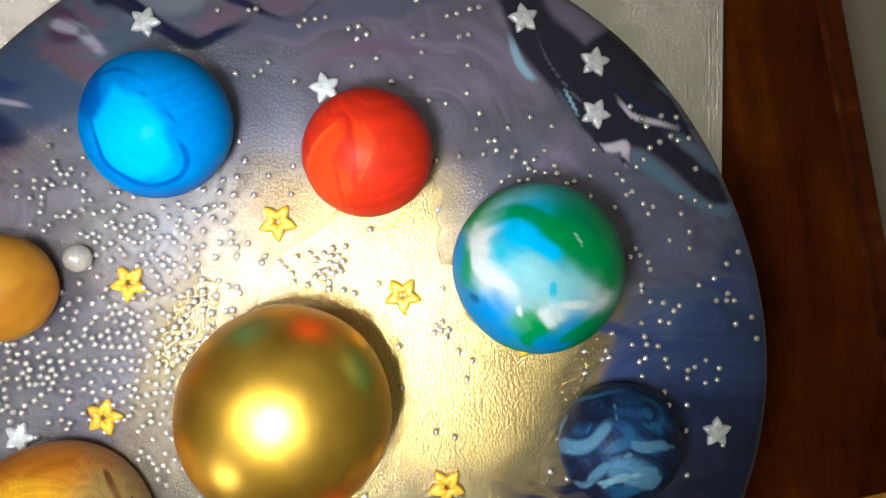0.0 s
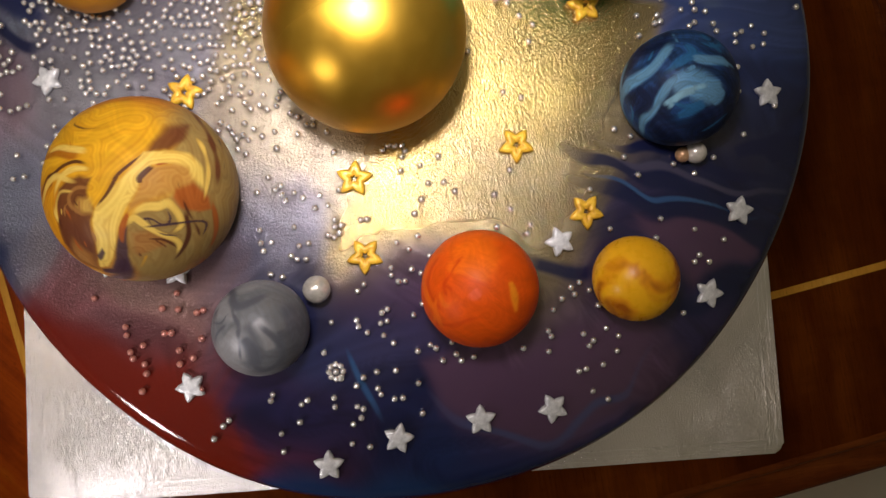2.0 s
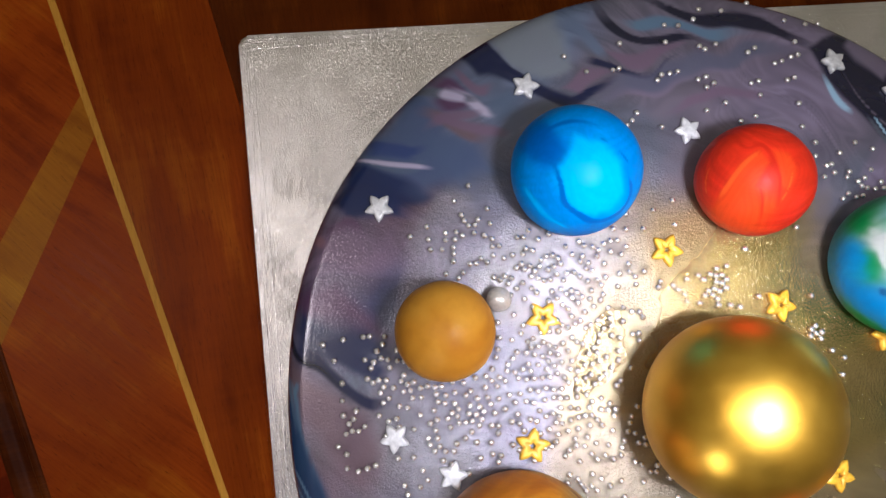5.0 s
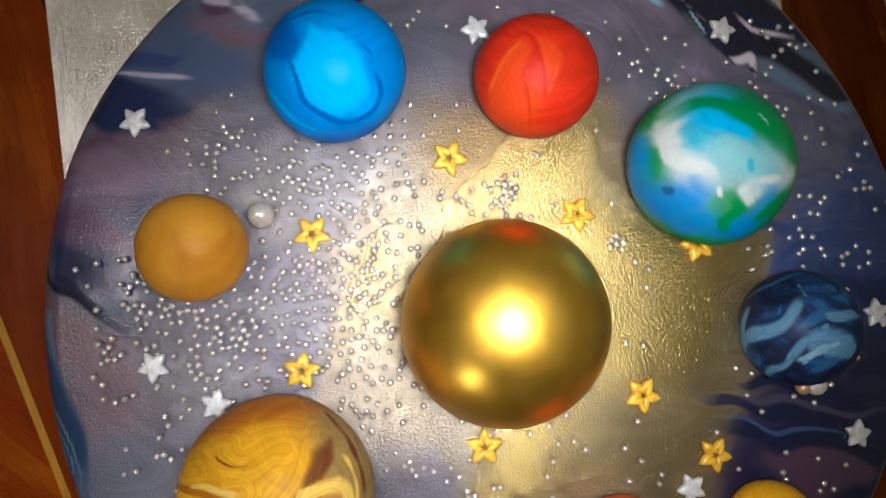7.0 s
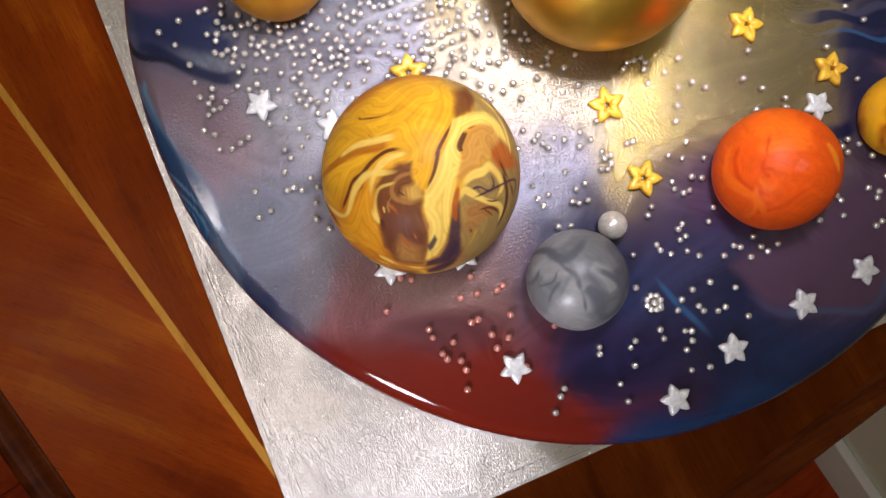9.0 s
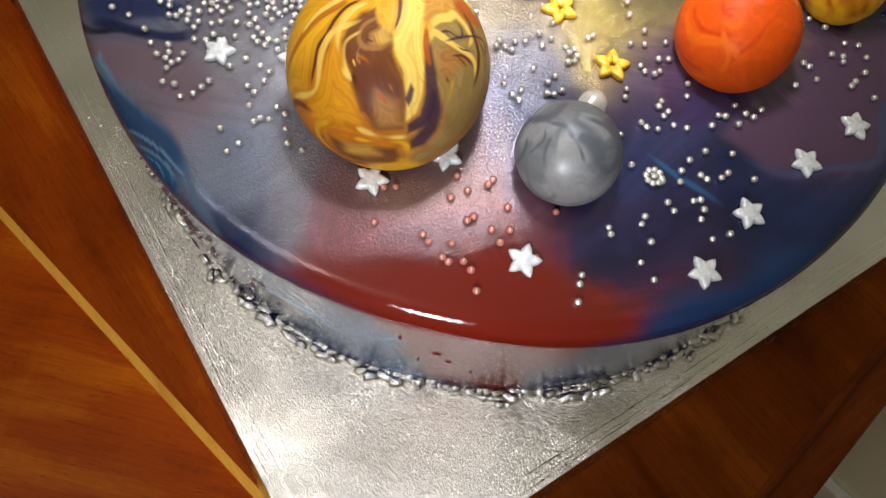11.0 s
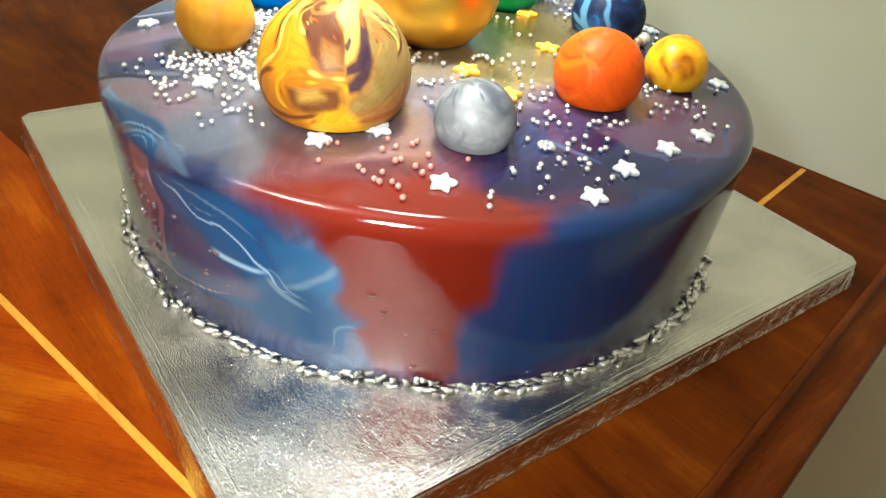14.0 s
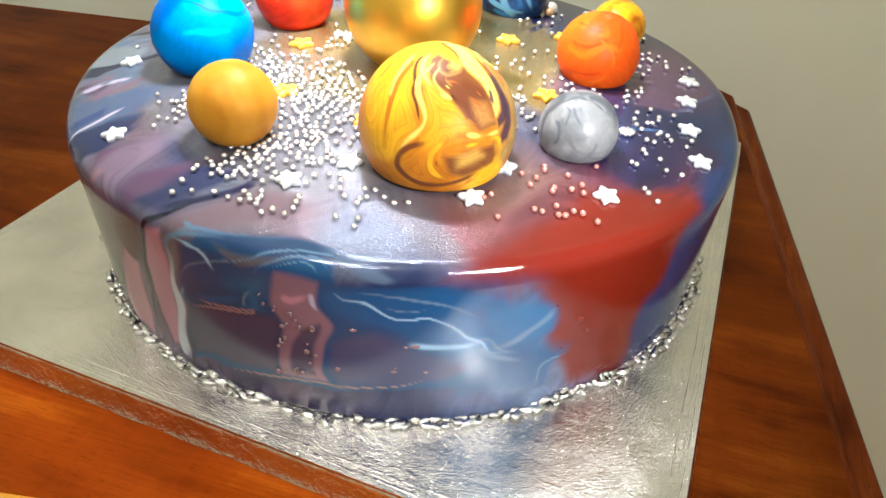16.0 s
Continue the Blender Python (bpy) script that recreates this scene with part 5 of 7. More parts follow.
SWIRL_STROKES.append(('umber', 0.08, 0.5, [(-0.932, -0.237, 0.274), (-0.995, 0.005, 0.099), (-0.986, 0.094, -0.137), (-0.946, -0.042, -0.321), (-0.877, -0.335, -0.344), (-0.747, -0.588, -0.31), (-0.615, -0.765, -0.192)]))
SWIRL_STROKES.append(('yellow', 0.09, 0.5, [(-0.86, -0.429, 0.276), (-0.95, -0.291, 0.111), (-0.946, -0.311, -0.09), (-0.845, -0.479, -0.238)]))
SWIRL_STROKES.append(('brown', 0.018, 0.5, [(-0.904, -0.372, 0.21), (-0.933, -0.355, 0.057), (-0.897, -0.428, -0.114), (-0.806, -0.547, -0.225)]))
SWIRL_STROKES.append(('cream', 0.075, 0.5, [(-0.75, -0.583, 0.314), (-0.587, -0.756, 0.289), (-0.335, -0.903, 0.27)]))
SWIRL_STROKES.append(('yellow', 0.05, 0.5, [(-0.878, -0.458, 0.141), (-0.741, -0.648, 0.174), (-0.419, -0.881, 0.22), (-0.332, -0.939, 0.087), (-0.349, -0.931, -0.107), (-0.482, -0.837, -0.258)]))
SWIRL_STROKES.append(('amber', 0.06, 0.5, [(-0.898, -0.167, -0.407), (-0.753, -0.41, -0.514), (-0.627, -0.725, -0.287)]))
SWIRL_STROKES.append(('yellow', 0.05, 0.5, [(0.178, -0.844, 0.505), (0.131, -0.937, 0.324), (-0.001, -0.983, 0.181), (-0.254, -0.966, 0.048)]))
SWIRL_STROKES.append(('brown', 0.02, 0.5, [(0.472, -0.694, 0.543), (0.426, -0.852, 0.304), (0.188, -0.981, 0.058), (-0.123, -0.986, -0.109)]))
SWIRL_STROKES.append(('tan', 0.025, 0.5, [(0.4, -0.682, 0.612), (0.305, -0.874, 0.377), (0.082, -0.986, 0.147), (-0.176, -0.984, 0.014)]))
SWIRL_STROKES.append(('rust', 0.09, 0.5, [(0.592, -0.804, 0.05), (0.455, -0.85, -0.267), (0.034, -0.95, -0.312), (-0.312, -0.899, -0.307)]))
SWIRL_STROKES.append(('umber', 0.026, 0.5, [(0.326, -0.573, 0.752), (0.386, -0.701, 0.6), (0.342, -0.866, 0.366), (0.185, -0.974, 0.134), (-0.092, -0.995, -0.026)]))
SWIRL_STROKES.append(('brown', 0.022, 0.5, [(0.148, -0.713, 0.685), (0.107, -0.882, 0.459), (-0.016, -0.975, 0.22), (-0.254, -0.962, 0.101)]))
SWIRL_STROKES.append(('umber', 0.022, 0.5, [(0.647, -0.597, 0.474), (0.574, -0.769, 0.28), (0.373, -0.925, 0.07), (0.054, -0.993, -0.103), (-0.227, -0.955, -0.192)]))
SWIRL_STROKES.append(('dark', 0.032, 0.5, [(0.268, -0.475, 0.838), (0.56, -0.439, 0.702), (0.768, -0.447, 0.458), (0.666, -0.647, 0.372)]))
SWIRL_STROKES.append(('brown', 0.034, 0.5, [(0.249, -0.588, 0.77), (0.415, -0.622, 0.664), (0.448, -0.755, 0.478)]))
SWIRL_STROKES.append(('amber', 0.025, 0.5, [(-0.712, 0.597, 0.369), (-0.533, 0.594, 0.602), (-0.416, 0.258, 0.872)]))
SWIRL_STROKES.append(('brown', 0.02, 0.5, [(-0.58, 0.007, 0.815), (-0.749, -0.079, 0.657), (-0.866, -0.186, 0.463), (-0.968, -0.086, 0.236)]))
SWIRL_STROKES.append(('umber', 0.05, 0.5, [(-0.48, -0.339, 0.809), (-0.523, -0.527, 0.67), (-0.572, -0.666, 0.478)]))
SWIRL_STROKES.append(('umber', 0.03, 0.5, [(-0.331, -0.458, 0.825), (-0.324, -0.658, 0.68), (-0.357, -0.798, 0.485)]))
SWIRL_STROKES.append(('cream', 0.02, 0.5, [(-0.53, -0.23, 0.816), (-0.561, -0.46, 0.688), (-0.59, -0.63, 0.505)]))
SWIRL_STROKES.append(('umber', 0.11, 0.6, [(0.562, 0.81, 0.165), (0.751, 0.594, 0.287), (0.876, 0.258, 0.408), (0.898, -0.068, 0.436)]))
SWIRL_STROKES.append(('cream', 0.07, 0.6, [(0.602, 0.584, 0.545), (0.765, 0.373, 0.525), (0.826, 0.072, 0.559), (0.807, -0.181, 0.563)]))
SWIRL_STROKES.append(('dark', 0.035, 0.6, [(0.714, 0.7, 0.031), (0.884, 0.432, 0.178), (0.941, 0.092, 0.325)]))
SWIRL_STROKES.append(('rust', 0.07, 0.6, [(0.866, -0.144, 0.48), (0.833, -0.442, 0.333), (0.679, -0.725, 0.119)]))
SWIRL_STROKES.append(('brown', 0.03, 0.6, [(0.581, -0.106, 0.807), (0.676, -0.309, 0.669), (0.681, -0.562, 0.469), (0.533, -0.835, 0.137)]))
BLUE_FIELDS = {}
BLUE_FIELDS["light"] = [(-0.066, -0.247, 0.967)]
BLUE_FIELDS["mid"] = [(-0.898, -0.161, 0.409), (-0.325, 0.547, 0.772), (0.609, -0.021, 0.793), (-0.99, 0.1, 0.1), (-0.6, -0.7, 0.3), (0.3, 0.9, 0)]
BLUE_FIELDS["deep"] = [(-0.654, 0.348, 0.672), (0.07, -0.95, -0.3), (-0.6, 0.5, -0.5)]
BLUE_AREAS = []
BLUE_AREAS.append(('light', 0.1, [(-0.216, 0.384, 0.898), (0.071, 0.224, 0.972), (0.382, -0.111, 0.917), (0.44, -0.494, 0.75), (0.229, -0.695, 0.681), (-0.016, -0.782, 0.623), (-0.258, -0.687, 0.68), (-0.407, -0.433, 0.804), (-0.542, -0.104, 0.834), (-0.351, 0.145, 0.925)]))
BLUE_STROKES = []
BLUE_STROKES.append(('deep', 0.1, 0.5, [(-0.62, 0.034, 0.784), (-0.487, -0.307, 0.817), (-0.355, -0.631, 0.69), (0.007, -0.846, 0.532), (0.423, -0.754, 0.503), (0.58, -0.489, 0.651), (0.5, -0.188, 0.845)]))
BLUE_STROKES.append(('deep', 0.09, 0.8, [(-0.694, 0.462, 0.552), (-0.427, 0.572, 0.7), (-0.09, 0.557, 0.825), (0.171, 0.443, 0.88)]))
BLUE_STROKES.append(('light', 0.1, 0.8, [(-0.924, -0.225, 0.308), (-0.72, -0.601, 0.347), (-0.309, -0.907, 0.287)]))
BLUE_STROKES.append(('mid', 0.12, 0.8, [(-0.856, 0.066, 0.513), (-0.684, -0.305, 0.662), (-0.529, -0.632, 0.567)]))
BLUE_STROKES.append(('deep', 0.05, 0.8, [(0.09, 0.31, 0.947), (0.318, 0.116, 0.941), (0.54, -0.107, 0.835)]))
RED_FIELDS = {}
RED_FIELDS["redpaste"] = [(-0.445, 0.051, 0.894), (-0.945, 0.006, 0.326), (0.18, -0.719, 0.671), (0.092, 0.6, 0.794), (-0.9, 0, -0.2), (0, -0.95, -0.2), (0.9, 0.3, 0), (0, 0.95, 0)]
RED_FIELDS["scarlet"] = [(-0.598, -0.375, 0.709), (-0.5, -0.8, 0)]
RED_AREAS = []
RED_AREAS.append(('scarlet', 0.06, [(-0.639, 0.19, 0.745), (-0.322, 0.408, 0.854), (-0.248, 0.164, 0.955), (-0.463, -0.222, 0.858), (-0.356, -0.671, 0.651), (-0.362, -0.919, 0.154), (-0.656, -0.754, -0.032), (-0.863, -0.501, 0.07), (-0.826, -0.185, 0.533)]))
RED_AREAS.append(('scarlet', 0.08, [(-0.134, 0.38, 0.915), (0.102, 0.298, 0.949), (0.207, -0.016, 0.978), (0.048, -0.369, 0.928), (-0.132, -0.266, 0.955)]))
RED_STROKES = []
RED_STROKES.append(('vermilion', 0.07, 0.7, [(-0.329, 0.388, 0.861), (-0.587, 0.177, 0.79), (-0.826, -0.185, 0.533), (-0.849, -0.527, 0.037)]))
RED_STROKES.append(('crimson', 0.06, 0.95, [(-0.503, 0.818, 0.281), (-0.515, 0.45, 0.73), (-0.257, 0.472, 0.844), (-0.163, 0.153, 0.975), (-0.113, -0.267, 0.957), (-0.128, -0.63, 0.766)]))
RED_STROKES.append(('crimson', 0.04, 0.95, [(-0.425, -0.228, 0.876), (-0.342, -0.588, 0.733), (-0.255, -0.938, 0.236)]))
RED_STROKES.append(('vermilion', 0.035, 0.7, [(0.13, -0.013, 0.991), (0.034, -0.324, 0.945), (-0.085, -0.515, 0.853)]))
RED_STROKES.append(('crimson', 0.03, 0.95, [(-0.027, -0.407, 0.913), (0.146, -0.215, 0.966), (0.225, 0.077, 0.971)]))
RED_STROKES.append(('vermilion', 0.04, 0.8, [(-0.8, 0.475, 0.366), (-0.97, 0.128, 0.205), (-0.972, -0.202, 0.12)]))
GLOBE_FIELDS = {}
GLOBE_FIELDS["white"] = [(-0.697, 0.24, 0.676), (-0.736, 0.35, 0.58), (-0.65, 0.016, 0.76), (-0.514, -0.078, 0.855), (-0.086, -0.406, 0.91), (0.446, -0.31, 0.84)]
GLOBE_FIELDS["cyan"] = [(-0.466, 0.278, 0.84), (-0.12, 0.141, 0.983), (0.04, -0.183, 0.982)]
GLOBE_FIELDS["aqua"] = [(-0.239, -0.005, 0.971), (0.226, -0.198, 0.954)]
GLOBE_FIELDS["blue"] = [(-0.753, -0.328, 0.57), (-0.879, -0.422, 0.221), (-0.483, -0.732, 0.481), (-0.971, 0.156, 0.184), (-0.58, -0.215, 0.785), (0.19, -0.557, 0.809), (-0.972, -0.159, -0.171), (0.028, -0.837, 0.546)]
GLOBE_FIELDS["green"] = [(-0.921, 0.118, 0.372), (-0.724, 0.622, 0.297), (0.09, 0.404, 0.91), (0.372, 0.18, 0.911), (-0.239, -0.466, 0.852), (-0.146, -0.643, 0.752), (0.442, -0.601, 0.666), (0.35, -0.758, 0.551), (-0.668, -0.736, -0.108), (-0.359, -0.933, 0.025), (-0.048, -0.98, 0.191), (0.609, -0.002, 0.793)]
GLOBE_FIELDS["sky"] = [(-0.222, 0.399, 0.89)]
GLOBE_STROKES = []
GLOBE_STROKES.append(('white', 0.18, 0.7, [(-0.52, 0.474, 0.71), (-0.728, 0.376, 0.573), (-0.786, 0.129, 0.605), (-0.689, -0.017, 0.724), (-0.48, -0.133, 0.867), (-0.329, -0.323, 0.887)]))
GLOBE_STROKES.append(('sky', 0.18, 0.7, [(-0.328, 0.4, 0.856), (-0.086, 0.263, 0.961), (0.118, 0.112, 0.987)]))
GLOBE_STROKES.append(('aqua', 0.33, 0.7, [(-0.339, 0.138, 0.931), (-0.15, 0.002, 0.989), (0.067, -0.164, 0.984), (0.411, -0.223, 0.884)]))
GLOBE_STROKES.append(('cyan', 0.15, 0.7, [(-0.502, 0.291, 0.815), (-0.505, 0.111, 0.856)]))
GLOBE_STROKES.append(('white', 0.15, 0.7, [(-0.087, -0.364, 0.927), (0.057, -0.628, 0.777)]))
GLOBE_STROKES.append(('white', 0.12, 0.7, [(0.034, -0.336, 0.941), (0.487, -0.352, 0.8)]))
GLOBE_STROKES.append(('green', 0.165, 0.7, [(-0.243, -0.403, 0.882), (-0.107, -0.609, 0.786), (-0.202, -0.752, 0.628), (-0.164, -0.904, 0.395)]))
GLOBE_STROKES.append(('white', 0.06, 0.7, [(-0.329, -0.344, 0.879), (-0.289, -0.498, 0.817)]))
GLOBE_STROKES.append(('green', 0.24, 0.7, [(-0.79, 0.47, 0.393), (-0.355, 0.674, 0.648), (-0.068, 0.546, 0.835), (0.186, 0.313, 0.931), (0.507, 0.162, 0.847)]))
GLOBE_STROKES.append(('pale', 0.042, 0.7, [(0.239, 0.424, 0.873), (0.341, 0.257, 0.904)]))
GLOBE_STROKES.append(('blue', 0.126, 0.7, [(-0.026, -0.832, 0.554), (0.197, -0.83, 0.522), (0.304, -0.521, 0.798)]))
GLOBE_STROKES.append(('green', 0.18, 0.7, [(0.571, -0.493, 0.656), (0.296, -0.681, 0.67), (0.164, -0.829, 0.535)]))
GLOBE_STROKES.append(('darkblue', 0.12, 0.7, [(-0.846, -0.285, 0.451), (-0.738, -0.313, 0.599)]))
GLOBE_STROKES.append(('cyan', 0.15, 0.7, [(-0.033, -0.175, 0.984), (0.065, -0.186, 0.98)]))
NAVY_FIELDS = {}
NAVY_FIELDS["ink"] = [(-0.678, -0.332, 0.656), (-0.352, -0.782, 0.515), (0.1, -0.816, 0.569), (0.447, -0.551, 0.705), (0.197, 0.033, 0.98), (-0.821, 0.481, 0.308), (-0.591, 0.532, 0.606), (0.437, -0.505, 0.744), (0.503, 0.049, 0.863), (-0.988, 0.127, -0.09)]
NAVY_FIELDS["deepb"] = [(-0.083, 0.408, 0.909), (-0.266, -0.595, 0.758), (-0.779, 0.16, 0.606), (0.264, 0.015, 0.965), (0.303, 0.407, 0.862), (-0.862, -0.496, -0.105)]
NAVY_STROKES = []
NAVY_STROKES.append(('ice', 0.217, 0.7, [(-0.849, -0.396, -0.35), (-0.968, -0.153, -0.197), (-0.968, 0.019, 0.248), (-0.807, 0.105, 0.581), (-0.605, 0.229, 0.763), (-0.326, 0.564, 0.759)]))
NAVY_STROKES.append(('paleice', 0.07, 0.7, [(-0.871, 0.107, 0.48), (-0.713, 0.131, 0.688), (-0.523, 0.273, 0.807)]))
NAVY_STROKES.append(('ice', 0.155, 0.7, [(-0.65, -0.747, -0.139), (-0.746, -0.588, 0.312), (-0.644, -0.449, 0.62), (-0.51, -0.231, 0.829), (-0.402, -0.075, 0.912)]))
NAVY_STROKES.append(('ice', 0.465, 0.7, [(-0.431, -0.274, 0.86), (-0.156, -0.166, 0.974), (0.12, -0.293, 0.948), (0.332, -0.372, 0.867)]))
NAVY_STROKES.append(('ice', 0.232, 0.7, [(0.205, -0.486, 0.85), (0.399, -0.255, 0.881)]))
NAVY_STROKES.append(('paleice', 0.085, 0.7, [(-0.464, -0.514, 0.721), (-0.292, -0.378, 0.878), (-0.066, -0.315, 0.947), (0.12, -0.293, 0.948)]))
NAVY_STROKES.append(('steelb', 0.155, 0.7, [(-0.312, -0.641, 0.701), (-0.097, -0.584, 0.806), (0.142, -0.513, 0.847)]))
NAVY_STROKES.append(('steelb', 0.155, 0.7, [(-0.5, 0.036, 0.865), (-0.264, 0.22, 0.939), (-0.017, 0.297, 0.955), (0.221, 0.194, 0.956), (0.513, 0.155, 0.844)]))
NAVY_STROKES.append(('ice', 0.077, 0.7, [(-0.172, 0.047, 0.984), (-0.062, 0.117, 0.991)]))
NAVY_STROKES.append(('steelb', 0.054, 0.7, [(0.127, -0.862, 0.491), (0.372, -0.758, 0.536), (0.608, -0.58, 0.542)]))
NAVY_STROKES.append(('ink', 0.077, 0.7, [(-0.647, -0.712, 0.273), (-0.593, -0.615, 0.52), (-0.34, -0.637, 0.692)]))
NAVY_STROKES.append(('steelb', 0.062, 0.7, [(-0.924, -0.302, 0.233), (-0.873, -0.471, 0.125), (-0.756, -0.548, -0.359)]))
NAVY_STROKES.append(('steelb', 0.054, 0.7, [(-0.712, 0.307, 0.631), (-0.602, 0.494, 0.628)]))
NAVY_STROKES.append(('ice', 0.145, 0.7, [(-0.084, 0.256, 0.963), (0.148, 0.193, 0.97), (0.409, 0.203, 0.89), (0.546, 0.13, 0.828)]))
NAVY_STROKES.append(('ice', 0.218, 0.7, [(-0.091, -0.331, 0.939), (0.111, -0.244, 0.964), (0.364, -0.203, 0.909)]))
NAVY_STROKES.append(('steelb', 0.109, 0.7, [(0.191, 0.737, 0.648), (0.325, 0.514, 0.793), (0.463, 0.338, 0.819)]))
NAVY_STROKES.append(('ice', 0.139, 0.7, [(-0.875, 0.479, 0.066), (-0.993, 0.041, -0.107), (-0.789, -0.569, -0.23)]))
NAVY_STROKES.append(('steelb', 0.158, 0.7, [(-0.927, 0.304, -0.222), (-0.911, -0.205, -0.357)]))
NAVY_STROKES.append(('steelb', 0.11, 0.6, [(-0.808, 0.514, -0.289), (-0.592, 0.798, 0.114), (-0.327, 0.899, 0.293), (0.098, 0.945, 0.312)]))
NAVY_STROKES.append(('steelb', 0.08, 0.6, [(0.211, 0.869, 0.448), (0.509, 0.72, 0.472), (0.501, 0.533, 0.682), (0.303, 0.459, 0.835), (0.098, 0.548, 0.831)]))
NAVY_STROKES.append(('ink', 0.05, 0.6, [(0.242, 0.801, 0.547), (0.398, 0.669, 0.627), (0.325, 0.557, 0.764), (0.176, 0.618, 0.766)]))
NAVY_STROKES.append(('deepb', 0.08, 0.6, [(-0.592, 0.709, 0.384), (-0.444, 0.802, 0.399), (-0.401, 0.699, 0.593)]))
NAVY_STROKES.append(('ice', 0.045, 0.6, [(-0.233, 0.783, 0.577), (-0.231, 0.691, 0.685), (-0.243, 0.569, 0.786)]))
NAVY_STROKES.append(('ice', 0.15, 0.6, [(-0.333, 0.513, 0.792), (-0.537, 0.307, 0.786), (-0.79, 0.106, 0.603), (-0.99, -0.11, 0.092)]))
NAVY_STROKES.append(('steelb', 0.13, 0.6, [(-0.14, 0.524, 0.84), (-0.05, 0.345, 0.937), (-0.339, 0.114, 0.934)]))
NAVY_STROKES.append(('ice', 0.08, 0.6, [(-0.083, 0.292, 0.953), (0.305, 0.221, 0.926), (0.732, 0.11, 0.672)]))
NAVY_STROKES.append(('ink', 0.16, 0.6, [(-0.863, -0.084, 0.498), (-0.717, -0.351, 0.602), (-0.827, -0.493, 0.269)]))
NAVY_STROKES.append(('paleice', 0.1, 0.6, [(-0.536, -0.464, 0.705), (-0.199, -0.296, 0.934), (0.126, -0.209, 0.97)]))
NAVY_STROKES.append(('steelb', 0.07, 0.6, [(-0.408, -0.449, 0.795), (-0.151, -0.526, 0.837), (0.111, -0.452, 0.885)]))
ORANGE_FIELDS = {}
ORANGE_FIELDS["or"] = [(-0.56, 0.141, 0.816), (-0.133, -0.063, 0.989), (-0.588, -0.595, 0.548), (0.289, -0.643, 0.709), (-0.141, -0.767, 0.625), (0.475, 0.229, 0.85), (-0.98, 0.123, -0.155), (-0.798, -0.572, 0.191)]
ORANGE_FIELDS["olight"] = [(-0.099, 0.374, 0.922)]
ORANGE_STROKES = []
ORANGE_STROKES.append(('olight', 0.208, 0.7, [(-0.596, 0.416, 0.687), (-0.262, 0.326, 0.908), (0.066, 0.099, 0.993)]))
ORANGE_STROKES.append(('olight', 0.104, 0.7, [(-0.738, 0.008, 0.674), (-0.637, -0.235, 0.734), (-0.436, -0.16, 0.885)]))
ORANGE_STROKES.append(('oyel', 0.152, 0.7, [(0.429, 0.082, 0.9), (0.46, -0.182, 0.869), (0.474, -0.447, 0.759)]))
ORANGE_STROKES.append(('ored', 0.104, 0.7, [(-0.812, -0.528, 0.249), (-0.447, -0.54, 0.713), (-0.016, -0.446, 0.895)]))
ORANGE_STROKES.append(('ored', 0.042, 0.7, [(-0.673, 0.151, 0.724), (-0.54, 0.022, 0.842), (-0.491, -0.127, 0.862)]))
ORANGE_STROKES.append(('orose', 0.208, 0.7, [(-0.233, -0.057, 0.971), (-0.125, -0.179, 0.976)]))
ORANGE_STROKES.append(('olight', 0.163, 0.7, [(-0.661, 0.676, 0.325), (-0.952, 0.191, 0.238), (-0.832, -0.267, 0.486), (-0.67, -0.646, 0.365)]))
ORANGE_STROKES.append(('ored', 0.081, 0.7, [(-0.669, 0.563, 0.485), (-0.893, 0.104, 0.438), (-0.681, -0.337, 0.65)]))
ORANGE_STROKES.append(('olight', 0.13, 0.7, [(-0.881, 0.403, -0.247), (-0.898, -0.037, -0.438), (-0.862, -0.501, -0.076)]))
ORANGE_STROKES.append(('ored', 0.081, 0.7, [(-0.805, 0.57, -0.166), (-0.98, -0.017, -0.198), (-0.802, -0.584, 0.126)]))
ORANGE_STROKES.append(('olight', 0.098, 0.7, [(-0.767, -0.098, 0.635), (-0.814, -0.487, 0.317), (-0.862, -0.501, -0.076)]))
ORANGE_STROKES.append(('ored', 0.065, 0.7, [(-0.288, 0.564, 0.774), (-0.641, 0.082, 0.763), (-0.4, -0.378, 0.835)]))
GREY_FIELDS = {}
GREY_FIELDS["glight"] = [(-0.876, -0.381, 0.297), (-0.496, -0.806, 0.324), (-0.683, -0.717, -0.138), (-0.181, -0.983, -0.019), (-0.469, -0.28, 0.838), (-0.676, 0.593, 0.439), (-0.305, 0.92, 0.247), (-0.988, 0.098, 0.115)]
GREY_FIELDS["gmid"] = [(-0.052, -0.566, 0.822), (-0.94, -0.139, -0.311), (-0.465, 0.135, 0.875), (-0.41, 0.518, 0.751), (0.154, 0.555, 0.818), (-0.733, 0.178, 0.656), (-0.748, -0.595, -0.294)]
GREY_FIELDS["gdark"] = [(0.228, -0.122, 0.966), (-0.061, -0.586, 0.808), (0.621, 0.065, 0.781)]
GREY_STROKES = []
GREY_STROKES.append(('gmid', 0.5, 0.95, [(-0.715, 0.693, -0.094), (-0.962, 0.107, 0.25), (-0.85, -0.397, 0.346)]))
GREY_STROKES.append(('glight', 0.34, 0.95, [(-0.771, 0.352, 0.531), (-0.607, 0.385, 0.696), (-0.31, 0.247, 0.918)]))
GREY_STROKES.append(('glight', 0.3, 0.95, [(-0.481, 0.778, 0.404), (-0.201, 0.847, 0.491), (0.073, 0.9, 0.429)]))
GREY_STROKES.append(('gdark', 0.2, 0.95, [(-0.657, 0.741, -0.142), (-0.481, 0.778, 0.404), (-0.328, 0.485, 0.81), (-0.01, 0.541, 0.841), (0.313, 0.7, 0.642)]))
